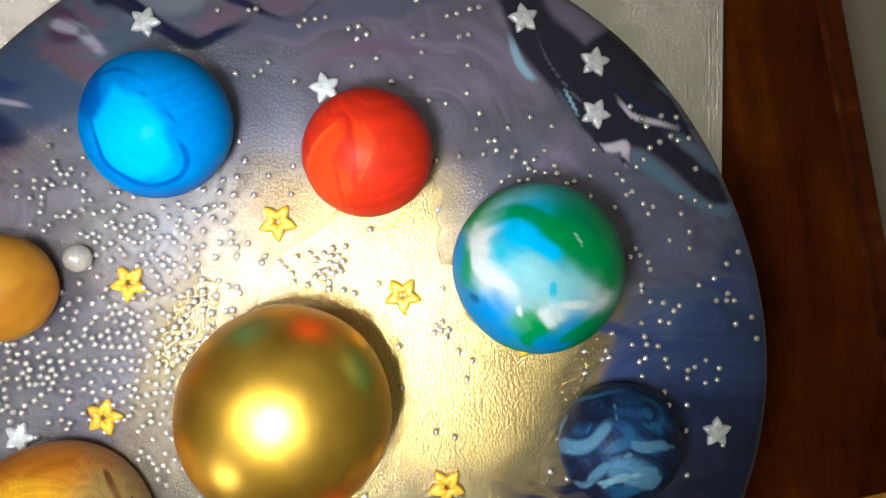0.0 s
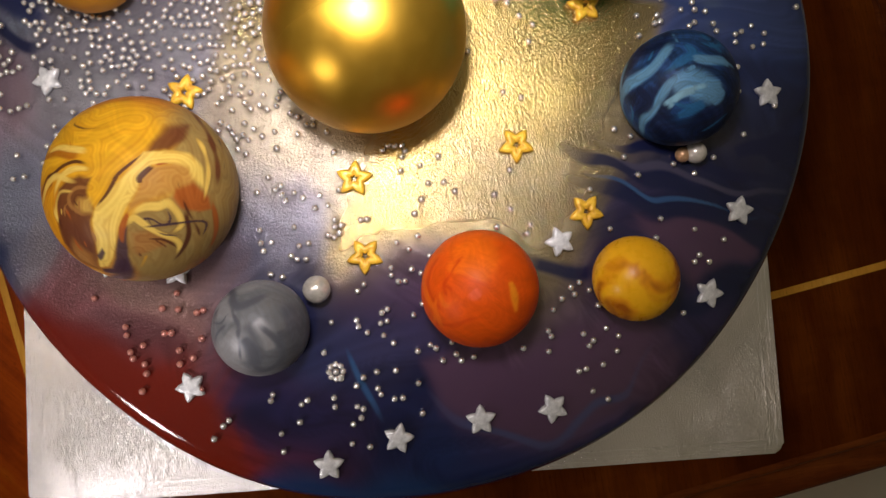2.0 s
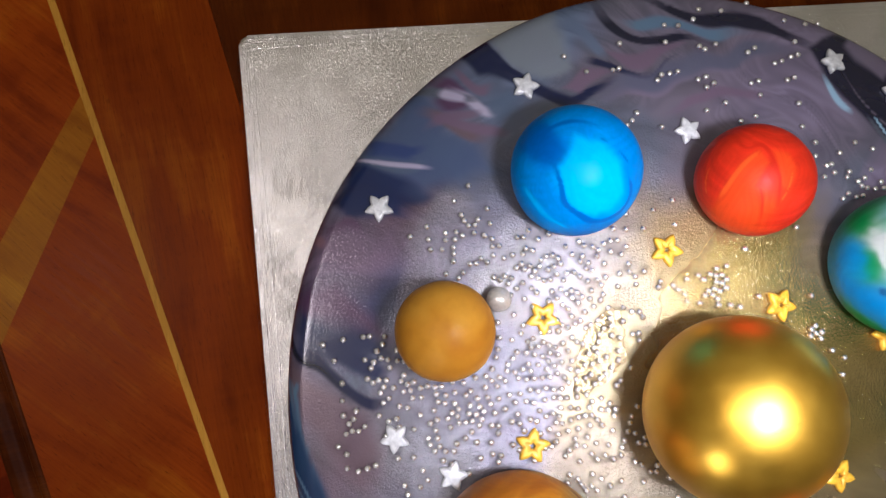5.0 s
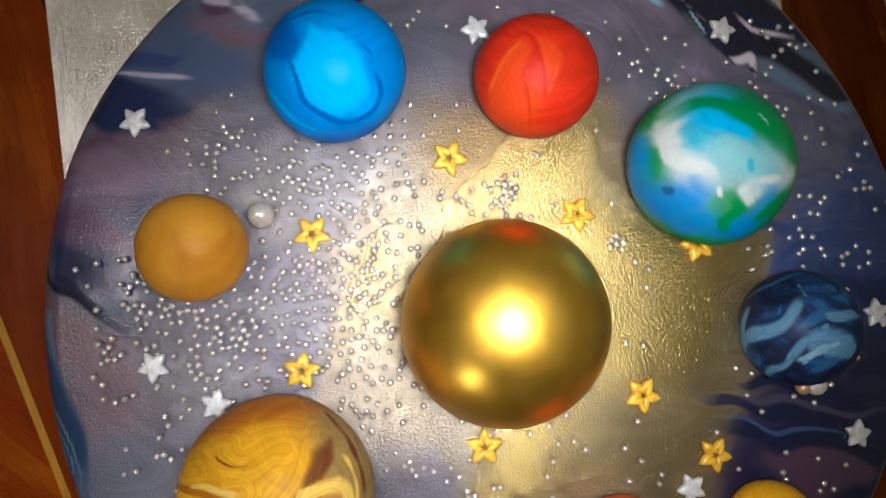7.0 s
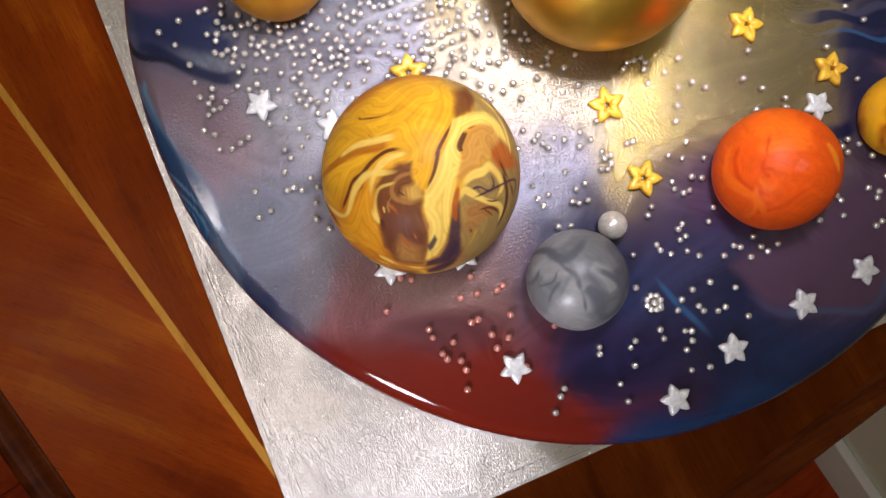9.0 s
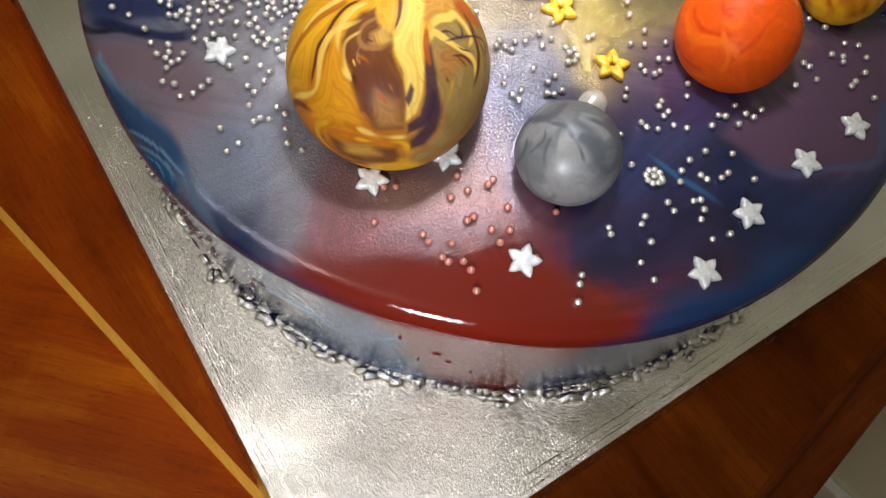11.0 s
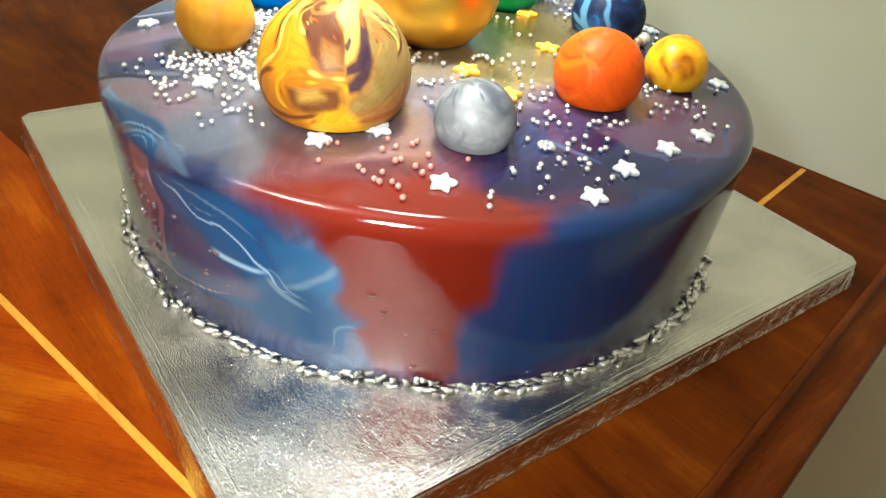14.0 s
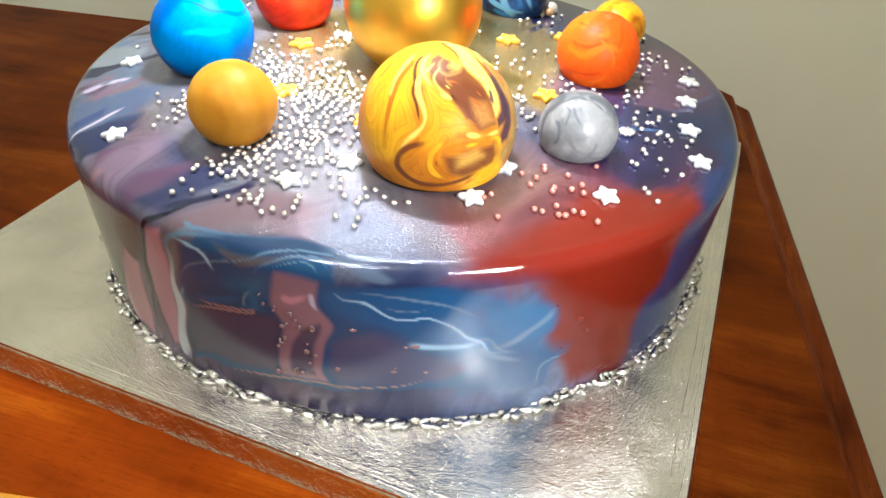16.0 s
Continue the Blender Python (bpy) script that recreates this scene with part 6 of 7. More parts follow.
GREY_STROKES.append(('gmid', 0.34, 0.95, [(0.266, 0.59, 0.762), (0.429, 0.252, 0.867), (0.563, -0.093, 0.821)]))
GREY_STROKES.append(('gdark', 0.09, 0.95, [(0.319, -0.116, 0.941), (0.447, -0.235, 0.863), (0.606, -0.217, 0.765)]))
GREY_STROKES.append(('glight', 0.34, 0.95, [(0.066, 0.201, 0.977), (0.282, -0.102, 0.954), (0.328, -0.443, 0.834)]))
GREY_STROKES.append(('glight', 0.52, 0.95, [(-0.562, -0.048, 0.826), (-0.315, -0.298, 0.901), (-0.388, -0.628, 0.675)]))
GREY_STROKES.append(('gdark', 0.28, 0.95, [(-0.159, -0.146, 0.976), (-0.028, -0.414, 0.91), (0.024, -0.757, 0.653)]))
GREY_STROKES.append(('gdark', 0.05, 0.95, [(-0.946, 0.256, 0.199), (-0.818, 0.163, 0.552), (-0.643, 0.154, 0.75), (-0.467, 0.356, 0.809)]))
GREY_STROKES.append(('gdark', 0.16, 0.95, [(0.124, 0.085, 0.989), (0.436, -0.205, 0.876), (0.528, -0.601, 0.6), (0.138, -0.861, 0.489), (-0.095, -0.657, 0.748)]))
GREY_STROKES.append(('gmid', 0.14, 0.95, [(-0.758, 0.33, 0.562), (-0.962, 0.101, 0.255), (-0.971, -0.196, -0.137)]))
GREY_STROKES.append(('gdark', 0.06, 0.95, [(-0.541, 0.128, 0.831), (-0.773, -0.065, 0.631), (-0.832, -0.385, 0.4)]))
GREY_STROKES.append(('glight', 0.45, 0.95, [(-0.45, -0.364, 0.815), (-0.714, -0.59, 0.377), (-0.574, -0.8, -0.174)]))
GREY_STROKES.append(('gdark', 0.08, 0.95, [(-0.215, 0.87, 0.444), (-0.814, 0.36, 0.455), (-0.944, 0.329, 0.002), (-0.447, 0.708, -0.547)]))
GREY_STROKES.append(('gdark', 0.1, 0.95, [(-0.457, 0.558, 0.693), (-0.249, 0.034, 0.968), (-0.274, -0.621, 0.735)]))
GREY_STROKES.append(('gmid', 0.14, 0.95, [(-0.763, -0.628, 0.151), (-0.835, -0.453, -0.312), (-0.855, 0.066, -0.514)]))
PASTES = {
    "ochre": ((0.44, 0.155, 0.006), 0), "gold": ((0.56, 0.24, 0.006), 0), "umber": ((0.12, 0.036, 0.013), 0), "honey": ((0.50, 0.29, 0.05), 0),
    "redpaste": ((0.54, 0.022, 0.004), 0), "scarlet": ((0.60, 0.048, 0.004), 0), "vermilion": ((0.66, 0.085, 0.008), 0), "crimson": ((0.47, 0.016, 0.003), 0),
    "yellow": ((0.62, 0.31, 0.008), 0), "cream": ((0.70, 0.48, 0.09), 0), "brown": ((0.070, 0.018, 0.009), 0), "amber": ((0.38, 0.125, 0.006), 0),
    "peach": ((0.44, 0.215, 0.04), 0), "dark": ((0.045, 0.022, 0.035), 0), "tan": ((0.31, 0.14, 0.033), 0), "olive": ((0.27, 0.175, 0.05), 0), "rust": ((0.34, 0.085, 0.012), 0),
    "white": ((0.50, 0.56, 0.53), 0), "cyan": ((0.03, 0.36, 0.48), 0), "aqua": ((0.19, 0.44, 0.46), 0), "sky": ((0.0, 0.36, 0.66), 0),
    "blue": ((0.004, 0.20, 0.50), 0), "darkblue": ((0.01, 0.08, 0.20), 0), "green": ((0.0, 0.21, 0.045), 0), "pale": ((0.45, 0.62, 0.55), 0),
    "ink": ((0.006, 0.012, 0.038), 0), "deepb": ((0.012, 0.04, 0.11), 0), "ice": ((0.085, 0.21, 0.33), 0), "paleice": ((0.18, 0.36, 0.46), 0), "steelb": ((0.018, 0.10, 0.22), 0),
    "or": ((0.62, 0.074, 0.001), 0), "olight": ((0.70, 0.12, 0.002), 0), "oyel": ((0.74, 0.23, 0.006), 0), "ored": ((0.52, 0.046, 0.001), 0), "orose": ((0.66, 0.10, 0.03), 0),
    "glight": ((0.235, 0.235, 0.235), 0), "gmid": ((0.15, 0.155, 0.16), 0), "gdark": ((0.095, 0.10, 0.115), 0),
    "light": ((0.0, 0.40, 0.85), 0), "mid": ((0.0, 0.22, 0.66), 0), "deep": ((0.0, 0.10, 0.42), 0),
}
PAINTED = painted_paste("marbled sugar paste")
SHEEN = painted_paste("silver-dusted sugar paste", 0.38, 0.15)


def hand_marbled(fields, strokes, seed, strands, agate=0.0, areas=()):
    return lambda unit: paint(unit, PASTES, fields, areas, strokes, 1.4, 0.07, seed, 6.0, strands, 0.5, agate)


sun_ball = ball("sun_ball", (-0.0029, -0.0026, 0.8652), 0.0283, SUN, "large satin gold ball at the centre of the cake", 0.004, 1.0, 3, 64)
# the joint of the ball's two halves, a fine raised line
side = Vector((0.251, -0.96, 0.127)).normalized()
bm = bmesh.new()
lean = side.to_track_quat("Z", "Y").to_matrix()
rad = 0.0283 * math.sqrt(1 - 0.113 ** 2)
joint = [[bm.verts.new(lean @ Vector(((rad + 0.00005 * math.cos(b)) * math.cos(a), (rad + 0.00005 * math.cos(b)) * math.sin(a), 0.0283 * 0.113 + 0.00005 * math.sin(b))))
          for b in (0.0, 1.57, 3.14, 4.71)] for a in (2 * math.pi * k / 120 for k in range(120))]
for k in range(120):
    for i in range(4):
        bm.faces.new((joint[k][i], joint[(k + 1) % 120][i], joint[(k + 1) % 120][(i + 1) % 4], joint[k][(i + 1) % 4]))
part("seam", bm, SUN, sun_ball, "fine raised seam line", True)
ball("green_blue_planet", (0.0663, 0.035, 0.8553), 0.024, PAINTED, "green and blue globe with white clouds, matte sugar paste", 0.02, 0.95, 4, 120, painter=hand_marbled(GLOBE_FIELDS, GLOBE_STROKES, 3, 0.05))
ball("red_planet", (0.0185, 0.0675, 0.8521), 0.0184, PAINTED, "orange-red marbled sugar paste ball", 0.02, 0.98, 5, 96, painter=hand_marbled(RED_FIELDS, RED_STROKES, 9, 0.10, 0.10, RED_AREAS))
ball("blue_planet", (-0.0402, 0.0754, 0.8514), 0.0206, PAINTED, "bright blue two-tone sugar paste ball", 0.02, 0.97, 6, 96, painter=hand_marbled(BLUE_FIELDS, BLUE_STROKES, 4, 0.05, 0.04, BLUE_AREAS))
ball("ochre_planet", (-0.0862, 0.0294, 0.8491), 0.0154, OCHRE, "plain ochre sugar paste ball", 0.02, 0.98, 7, 48)
ball("swirled_planet", (-0.0704, -0.0415, 0.8513), 0.0267, PAINTED, "large yellow, brown and cream swirled sugar paste ball", 0.012, 0.98, 8, 220, painter=hand_marbled(SWIRL_FIELDS, SWIRL_STROKES, 5, 0.06, 0.17, SWIRL_AREAS))
ball("grey_planet", (-0.0397, -0.0839, 0.8449), 0.0142, SHEEN, "grey marbled sugar paste ball with silver sheen", 0.02, 0.98, 9, 100, painter=hand_marbled(GREY_FIELDS, GREY_STROKES, 6, 0.08, 0.05))
ball("orange_planet", (0.026, -0.0763, 0.8487), 0.0175, PAINTED, "deep orange sugar paste ball with lighter swirls", 0.02, 0.98, 10, 100, painter=hand_marbled(ORANGE_FIELDS, ORANGE_STROKES, 7, 0.05, 0.10))
ball("yellow_planet", (0.0744, -0.076, 0.8446), 0.0131, YELLOW, "small yellow sugar paste ball with brown speckles", 0.02, 0.98, 11, 48)
ball("navy_planet", (0.0922, -0.0178, 0.8457), 0.018, PAINTED, "navy and pale blue marbled sugar paste ball", 0.02, 0.95, 12, 120, painter=hand_marbled(NAVY_FIELDS, NAVY_STROKES, 8, 0.3, 0.25))


# ---- stars and pearls ----
def star_mesh(name, material, r, inner, thick, hole=0.0):
    """A puffed five-pointed star with blunt tips; a hole makes it a ring."""
    bm = bmesh.new()
    steps = 60
    def ring(scale, z):
        out = []
        for i in range(steps):
            a = 2 * math.pi * i / steps
            f = abs(((a * 5 / (2 * math.pi)) % 1.0) - 0.5) * 2
            rad = inner * r + (r - inner * r) * (f ** 1.25)
            out.append(bm.verts.new((scale * rad * math.cos(a), scale * rad * math.sin(a), z)))
        return out
    rings = [ring(0.93, 0.0), ring(1.0, thick * 0.35), ring(0.97, thick * 0.7), ring(0.86, thick * 0.93), ring(0.62, thick)]
    if hole:
        rings += [ring(hole * 1.25, thick * 0.93), ring(hole, thick * 0.6), ring(hole * 0.95, 0.0)]
    for a, b in zip(rings, rings[1:]):
        for i in range(steps):
            bm.faces.new((a[i], a[(i + 1) % steps], b[(i + 1) % steps], b[i]))
    if hole:
        a, b = rings[-1], rings[0]
        for i in range(steps):
            bm.faces.new((a[i], a[(i + 1) % steps], b[(i + 1) % steps], b[i]))
    else:
        bm.faces.new(rings[-1])
        bm.faces.new(rings[0][::-1])
    return finish(bm, name, material)


WHITE_MESH = star_mesh("white_star", WHITE_STAR, 0.0050, 0.56, 0.0021)
GOLD_MESH = star_mesh("gold_star", GOLD_STAR, 0.0059, 0.54, 0.0022, 0.19)


def lay(ob, x, y, turn, tilt=0.0, lift=0.0):
    """Sets a sprinkle down on the cake's top, with the slope of the dome."""
    slope = -2 * 0.0085 / 0.132 ** 2
    n = Vector((-slope * (x - CX), -slope * (y - CY), 1)).normalized()
    ob.matrix_world = Matrix.Translation((x, y, top_z(x, y) + lift)) @ n.to_track_quat("Z", "Y").to_matrix().to_4x4() @ pose(0, 0, 0, tilt, 0, turn)
    return ob


for x, y, turn in [(-0.049, 0.108, 80), (0.005, 0.088, 70), (-0.102, 0.071, 100), (-0.104, -0.003, 60), (0.065, 0.110, 95), (0.087, 0.097, 85), (0.087, 0.081, 75),
                   (0.126, -0.018, 80), (0.113, -0.056, 85), (0.101, -0.082, 90), (0.053, -0.063, 70), (0.048, -0.115, 95), (0.025, -0.117, 80),
                   (-0.001, -0.121, 78), (-0.023, -0.128, 100), (-0.064, -0.101, 74), (-0.087, -0.061, 92), (-0.066, -0.065, 60), (-0.087, -0.0165, 80)]:
    lay(tagged(new("white_star", WHITE_MESH), "small white pearl-dusted sugar star lying on the glaze", "sugar star", "white sugar stars"), x, y, turn)
for x, y, turn in [(-0.009, 0.048, 80), (0.028, 0.026, 65), (0.041, -0.032, 75), (-0.010, -0.040, 100), (-0.008, -0.064, 60), (0.062, -0.054, 80),
                   (-0.061, -0.010, 85), (-0.053, 0.030, 95), (0.066, 0.012, 70)]:
    lay(tagged(new("gold_star", GOLD_MESH), "yellow-gold open sugar star lying on the glaze", "sugar star", "gold sugar stars"), x, y, turn)


def bead(name, material, r, x, y, label, category="sugar pearl", group="large pearls"):
    bm = bmesh.new()
    bmesh.ops.create_uvsphere(bm, u_segments=32, v_segments=16, radius=r)
    ob = part(name, bm, material, None, label, True)
    ob.location = (x, y, top_z(x, y) + r * 0.93)
    return tagged(ob, category=category, group=group)


bead("large_pearl", BIG_PEARL, 0.0041, -0.0672, 0.0374, "large ivory sugar pearl beside the ochre ball")
bead("large_pearl", BIG_PEARL, 0.0043, -0.0231, -0.0735, "large ivory sugar pearl beside the grey ball")
bead("large_pearl", BIG_PEARL, 0.0035, 0.0985, -0.0371, "ivory sugar pearl beside the navy ball")
bead("bronze_pearl", BRONZE_PEARL, 0.0025, 0.0945, -0.0375, "small bronze sugar pearl touching an ivory one")
# single pearls, in millimetres over the plan of the cake, area by area
PEARLS_NORTH = [(-27.3, 111.5), (-21.6, 92.2), (-20.6, 71.9), (-18.7, 66.1), (-18.0, 111.5), (-16.2, 91.4), (-16.0, 55.9), (-14.1, 93.1), (-12.1, 95.6), (-11.7, 61.8), (-5.0, 56.2), (-4.5, 64.5), (-4.1, 90.0), (-2.8, 106.7), (-1.1, 108.6), (2.0, 108.9), (11.9, 106.1), (13.0, 94.7), (14.5, 103.0), (20.3, 97.0), (24.7, 90.0)]
PEARLS_NORTH_B = [(-34.3, 117.6), (-15.8, 111.9), (-14.1, 121.0), (2.4, 120.4), (3.2, 126.9), (5.0, 109.5), (8.3, 126.4), (14.2, 128.5), (14.6, 118.2), (14.9, 106.8), (16.4, 117.0), (17.0, 132.1), (17.4, 104.3), (20.8, 118.7), (25.3, 131.2), (34.2, 104.2), (35.2, 116.5), (35.6, 133.7), (44.6, 111.1), (48.1, 104.7), (48.9, 126.5), (51.1, 118.1), (51.3, 113.1), (56.9, 124.7), (62.2, 124.7)]
PEARLS_NORTH_EAST = [(30.6, 91.4), (31.3, 103.5), (32.3, 115.0), (33.8, 99.0), (36.0, 84.3), (38.0, 66.2), (41.1, 83.5), (41.6, 110.3), (44.9, 67.6), (45.2, 103.9), (47.4, 86.6), (47.8, 95.1), (48.5, 112.5), (50.3, 75.8), (51.2, 80.6), (52.3, 68.2), (53.9, 72.1), (55.9, 72.5), (56.4, 69.4), (57.9, 60.0), (59.9, 76.3), (60.3, 61.7), (61.1, 67.5), (62.2, 69.3), (63.2, 60.2), (65.0, 65.7), (65.8, 60.5), (66.1, 63.9), (66.7, 79.6), (67.8, 66.7), (68.1, 63.1), (71.0, 69.5), (71.2, 62.6), (73.3, 76.9), (74.1, 64.9), (74.7, 62.6), (77.7, 59.5), (80.1, 60.2), (85.0, 55.6), (85.1, 61.8), (86.4, 69.8), (93.5, 62.4), (95.4, 60.5), (96.4, 56.0), (98.1, 83.4), (98.3, 57.2), (99.8, 64.7), (101.8, 79.6)]
PEARLS_NORTH_EAST_B = [(102.2, 67.0), (103.1, 77.3), (104.2, 70.7), (107.3, 72.5), (108.0, 80.7), (110.9, 74.3), (112.8, 80.3), (113.2, 73.1), (114.1, 55.5), (116.8, 73.8), (118.8, 64.3)]
PEARLS_EAST = [(88.9, 5.7), (89.9, 8.5), (90.9, 6.4), (91.8, 13.8), (92.7, 52.3), (97.4, 37.1), (98.1, 10.2), (99.2, 39.7), (100.5, 4.7), (100.6, 37.6), (101.0, 28.6), (101.1, 26.5), (101.1, 16.8), (101.4, 0.3), (101.8, 53.4), (102.1, 12.6), (102.4, 5.9), (102.8, 10.1), (103.2, 35.5), (103.4, 50.3), (104.0, 23.3), (104.0, 33.2), (104.9, 52.5), (106.4, 9.5), (107.1, 17.3), (108.0, 22.9), (108.5, -4.8), (108.8, 5.4), (109.7, 2.9), (109.9, 16.6), (110.0, -8.9), (110.1, 42.2), (111.5, 20.4), (113.3, 21.9), (114.0, 50.3), (115.7, -17.1), (115.9, -9.1), (116.0, -0.8), (116.2, 1.8), (116.6, 44.7), (116.7, 39.6), (118.4, 2.7), (118.7, 54.5), (119.6, 28.2), (122.0, -2.4), (122.1, 4.7), (123.5, 52.6), (124.7, 30.2)]
PEARLS_EAST_B = [(125.4, 23.3), (125.9, -1.5), (126.5, 2.1), (128.1, -22.2), (128.8, 23.3), (128.8, 34.7), (129.2, 25.5), (131.3, 23.2), (131.8, 15.8), (132.6, 38.4), (137.2, 17.9), (138.9, 11.1)]
PEARLS_SOUTH_EAST = [(85.2, -65.9), (86.2, -57.4), (91.6, -40.1), (92.0, -87.8), (96.7, -71.7), (97.4, -61.3), (98.4, -69.6), (98.5, -43.4), (101.6, -72.0), (105.4, -38.5), (107.1, -65.1), (116.3, -31.3)]
PEARLS_SOUTH = [(-54.8, -113.8), (-52.9, -112.1), (-39.6, -106.8), (-39.0, -60.7), (-38.9, -104.9), (-37.3, -68.0), (-37.0, -117.3), (-36.7, -122.9), (-33.7, -69.0), (-31.1, -114.0), (-30.6, -62.7), (-30.3, -108.6), (-28.9, -63.9), (-28.3, -107.3), (-26.2, -64.0), (-22.4, -93.0), (-20.1, -107.1), (-20.0, -110.0), (-19.6, -83.8), (-17.6, -101.3), (-15.4, -121.8), (-14.7, -115.7), (-13.2, -110.3), (-13.0, -103.9), (-12.1, -113.9), (-11.8, -83.6), (-11.3, -85.6), (-11.3, -111.1), (-11.0, -74.7), (-10.7, -101.4), (-9.9, -123.1), (-8.9, -72.7), (-8.7, -87.7), (-6.5, -99.9), (-6.5, -105.1), (-5.6, -107.0), (-4.5, -85.0), (-3.9, -81.8), (-3.7, -88.8), (-2.4, -84.5), (-2.1, -80.8), (-1.5, -108.7), (-0.8, -91.4), (-0.6, -99.9), (-0.3, -70.4), (-0.2, -68.1), (1.1, -108.5), (1.8, -72.5)]
PEARLS_SOUTH_B = [(1.9, -60.4), (3.9, -72.4), (5.6, -62.7), (5.9, -83.1), (6.1, -68.9), (6.2, -104.3), (6.5, -94.3), (6.9, -113.7), (8.8, -79.8), (8.9, -70.3), (10.5, -92.6), (11.9, -65.1), (12.2, -93.8), (14.2, -97.7), (17.2, -92.3), (18.4, -96.0), (19.9, -98.1), (23.8, -97.2), (39.5, -95.6), (47.5, -97.1), (47.7, -90.6), (48.6, -92.5), (49.7, -84.2), (52.5, -80.9), (55.6, -77.5), (56.7, -79.8), (56.8, -104.0), (58.4, -76.1), (58.9, -92.3), (59.2, -103.4), (60.6, -96.2), (61.0, -110.6), (61.5, -78.7), (62.0, -94.6), (64.2, -83.6), (64.7, -102.4), (65.8, -113.5), (66.3, -91.1), (69.5, -98.4), (70.2, -93.7), (84.3, -63.5)]
PEARLS_MIDDLE = [(-40.0, -42.6), (-39.9, -54.2), (-39.7, -58.2), (-37.5, -25.3), (-36.5, -58.2), (-36.4, -38.1), (-35.5, -17.0), (-34.5, -42.1), (-33.7, -24.1), (-33.3, -29.3), (-32.8, -16.1), (-32.7, -41.0), (-32.4, -43.7), (-32.3, -13.7), (-31.3, -11.7), (-31.3, -45.5), (-29.8, -9.0), (-29.3, -53.9), (-28.7, -6.3), (-28.7, -43.4), (-28.6, -18.7), (-28.1, -59.7), (-27.9, -4.3), (-27.5, -9.8), (-26.7, -12.9), (-26.6, -25.3), (-26.5, -19.9), (-26.0, -45.0), (-25.8, -1.4), (-25.1, -59.1), (-24.5, -13.7), (-24.5, -11.5), (-23.9, -22.4), (-22.5, -48.5), (-21.9, -22.7), (-21.4, -20.6), (-20.8, -44.6), (-19.9, -12.3), (-19.6, -19.4), (-19.0, -57.0), (-18.6, -47.8), (-17.7, -25.0), (-17.0, -57.8), (-16.8, -52.3), (-16.8, -54.4), (-15.8, -31.5), (-15.4, -56.5), (-14.9, -43.3)]
PEARLS_MIDDLE_B = [(-14.7, -54.1), (-13.6, 36.0), (-13.1, -22.5), (-12.6, 37.9), (-8.7, -52.8), (-8.5, 36.1), (-6.9, 34.5), (-6.7, -52.7), (-4.9, 32.8), (-4.4, 30.3), (-3.5, 37.8), (-0.8, -31.6), (-0.2, 29.4), (0.6, 38.6), (0.9, -30.2), (2.0, 31.7), (2.3, 36.9), (3.0, -30.4), (3.4, 33.2), (4.4, -38.3), (4.7, 31.6), (4.8, 38.6), (5.0, -34.0), (5.3, -30.3), (5.5, 33.7), (6.1, 28.1), (6.1, -32.2), (6.3, 30.2), (6.5, 35.8), (6.8, 37.9), (7.3, 40.3), (7.3, 32.7), (8.0, -51.8), (8.5, -58.7), (8.5, 35.2), (8.9, 38.0), (9.7, 33.5), (10.3, 36.4), (10.3, 27.7), (10.4, -47.6), (10.6, -36.9), (11.0, 40.8), (12.7, -42.6), (13.6, 26.8), (16.3, -34.4), (17.6, -42.6), (18.4, 45.8), (20.8, 29.6)]
PEARLS_MIDDLE_C = [(20.9, -45.6), (26.8, 10.7), (27.6, -1.7), (33.2, -47.2), (33.3, -57.4), (37.3, 14.7), (37.9, -52.0), (37.9, -15.2), (38.0, 16.8), (38.4, -39.7), (38.4, 51.6), (39.5, 15.4), (39.8, 17.9), (39.9, 28.0), (41.0, 13.4), (41.7, 15.6), (42.7, -59.9), (43.5, -17.0), (43.9, -57.2), (44.6, 9.1), (47.1, 0.7), (48.8, 6.2), (63.6, -47.1), (69.4, -59.8), (72.8, -28.3), (75.4, -37.3), (78.0, -30.7), (79.7, -43.2), (83.1, 8.4), (83.3, 1.7)]
PEARLS_WEST = [(-124.0, 28.6), (-122.0, -3.7), (-120.9, 23.2), (-119.8, -10.7), (-119.6, 5.8), (-119.5, -6.3), (-119.5, 10.4), (-119.2, -0.1), (-119.0, 15.9), (-118.0, 3.1), (-117.5, 29.6), (-117.2, 0.7), (-116.4, -11.9), (-116.4, 4.4), (-116.3, -33.3), (-115.4, 6.9), (-115.2, 0.5), (-114.7, -26.0), (-113.5, -11.3), (-113.1, 1.8), (-112.6, -32.8), (-111.1, 29.8), (-111.0, 16.5), (-110.8, -10.6), (-109.5, 19.7), (-109.0, 29.8), (-108.5, 21.5), (-107.4, 15.8), (-107.2, 24.9), (-106.1, -29.1), (-106.0, 22.5), (-105.2, 26.9), (-104.8, -23.9), (-104.3, 29.3), (-104.0, -29.0), (-103.7, -9.2), (-103.6, 19.3), (-102.4, -17.8), (-102.1, -30.6), (-101.7, -20.7), (-101.3, -39.9), (-101.0, 21.2), (-100.8, 24.6), (-100.5, 14.7), (-99.7, -35.6), (-99.4, 16.5), (-99.2, 6.2), (-98.9, -43.8)]
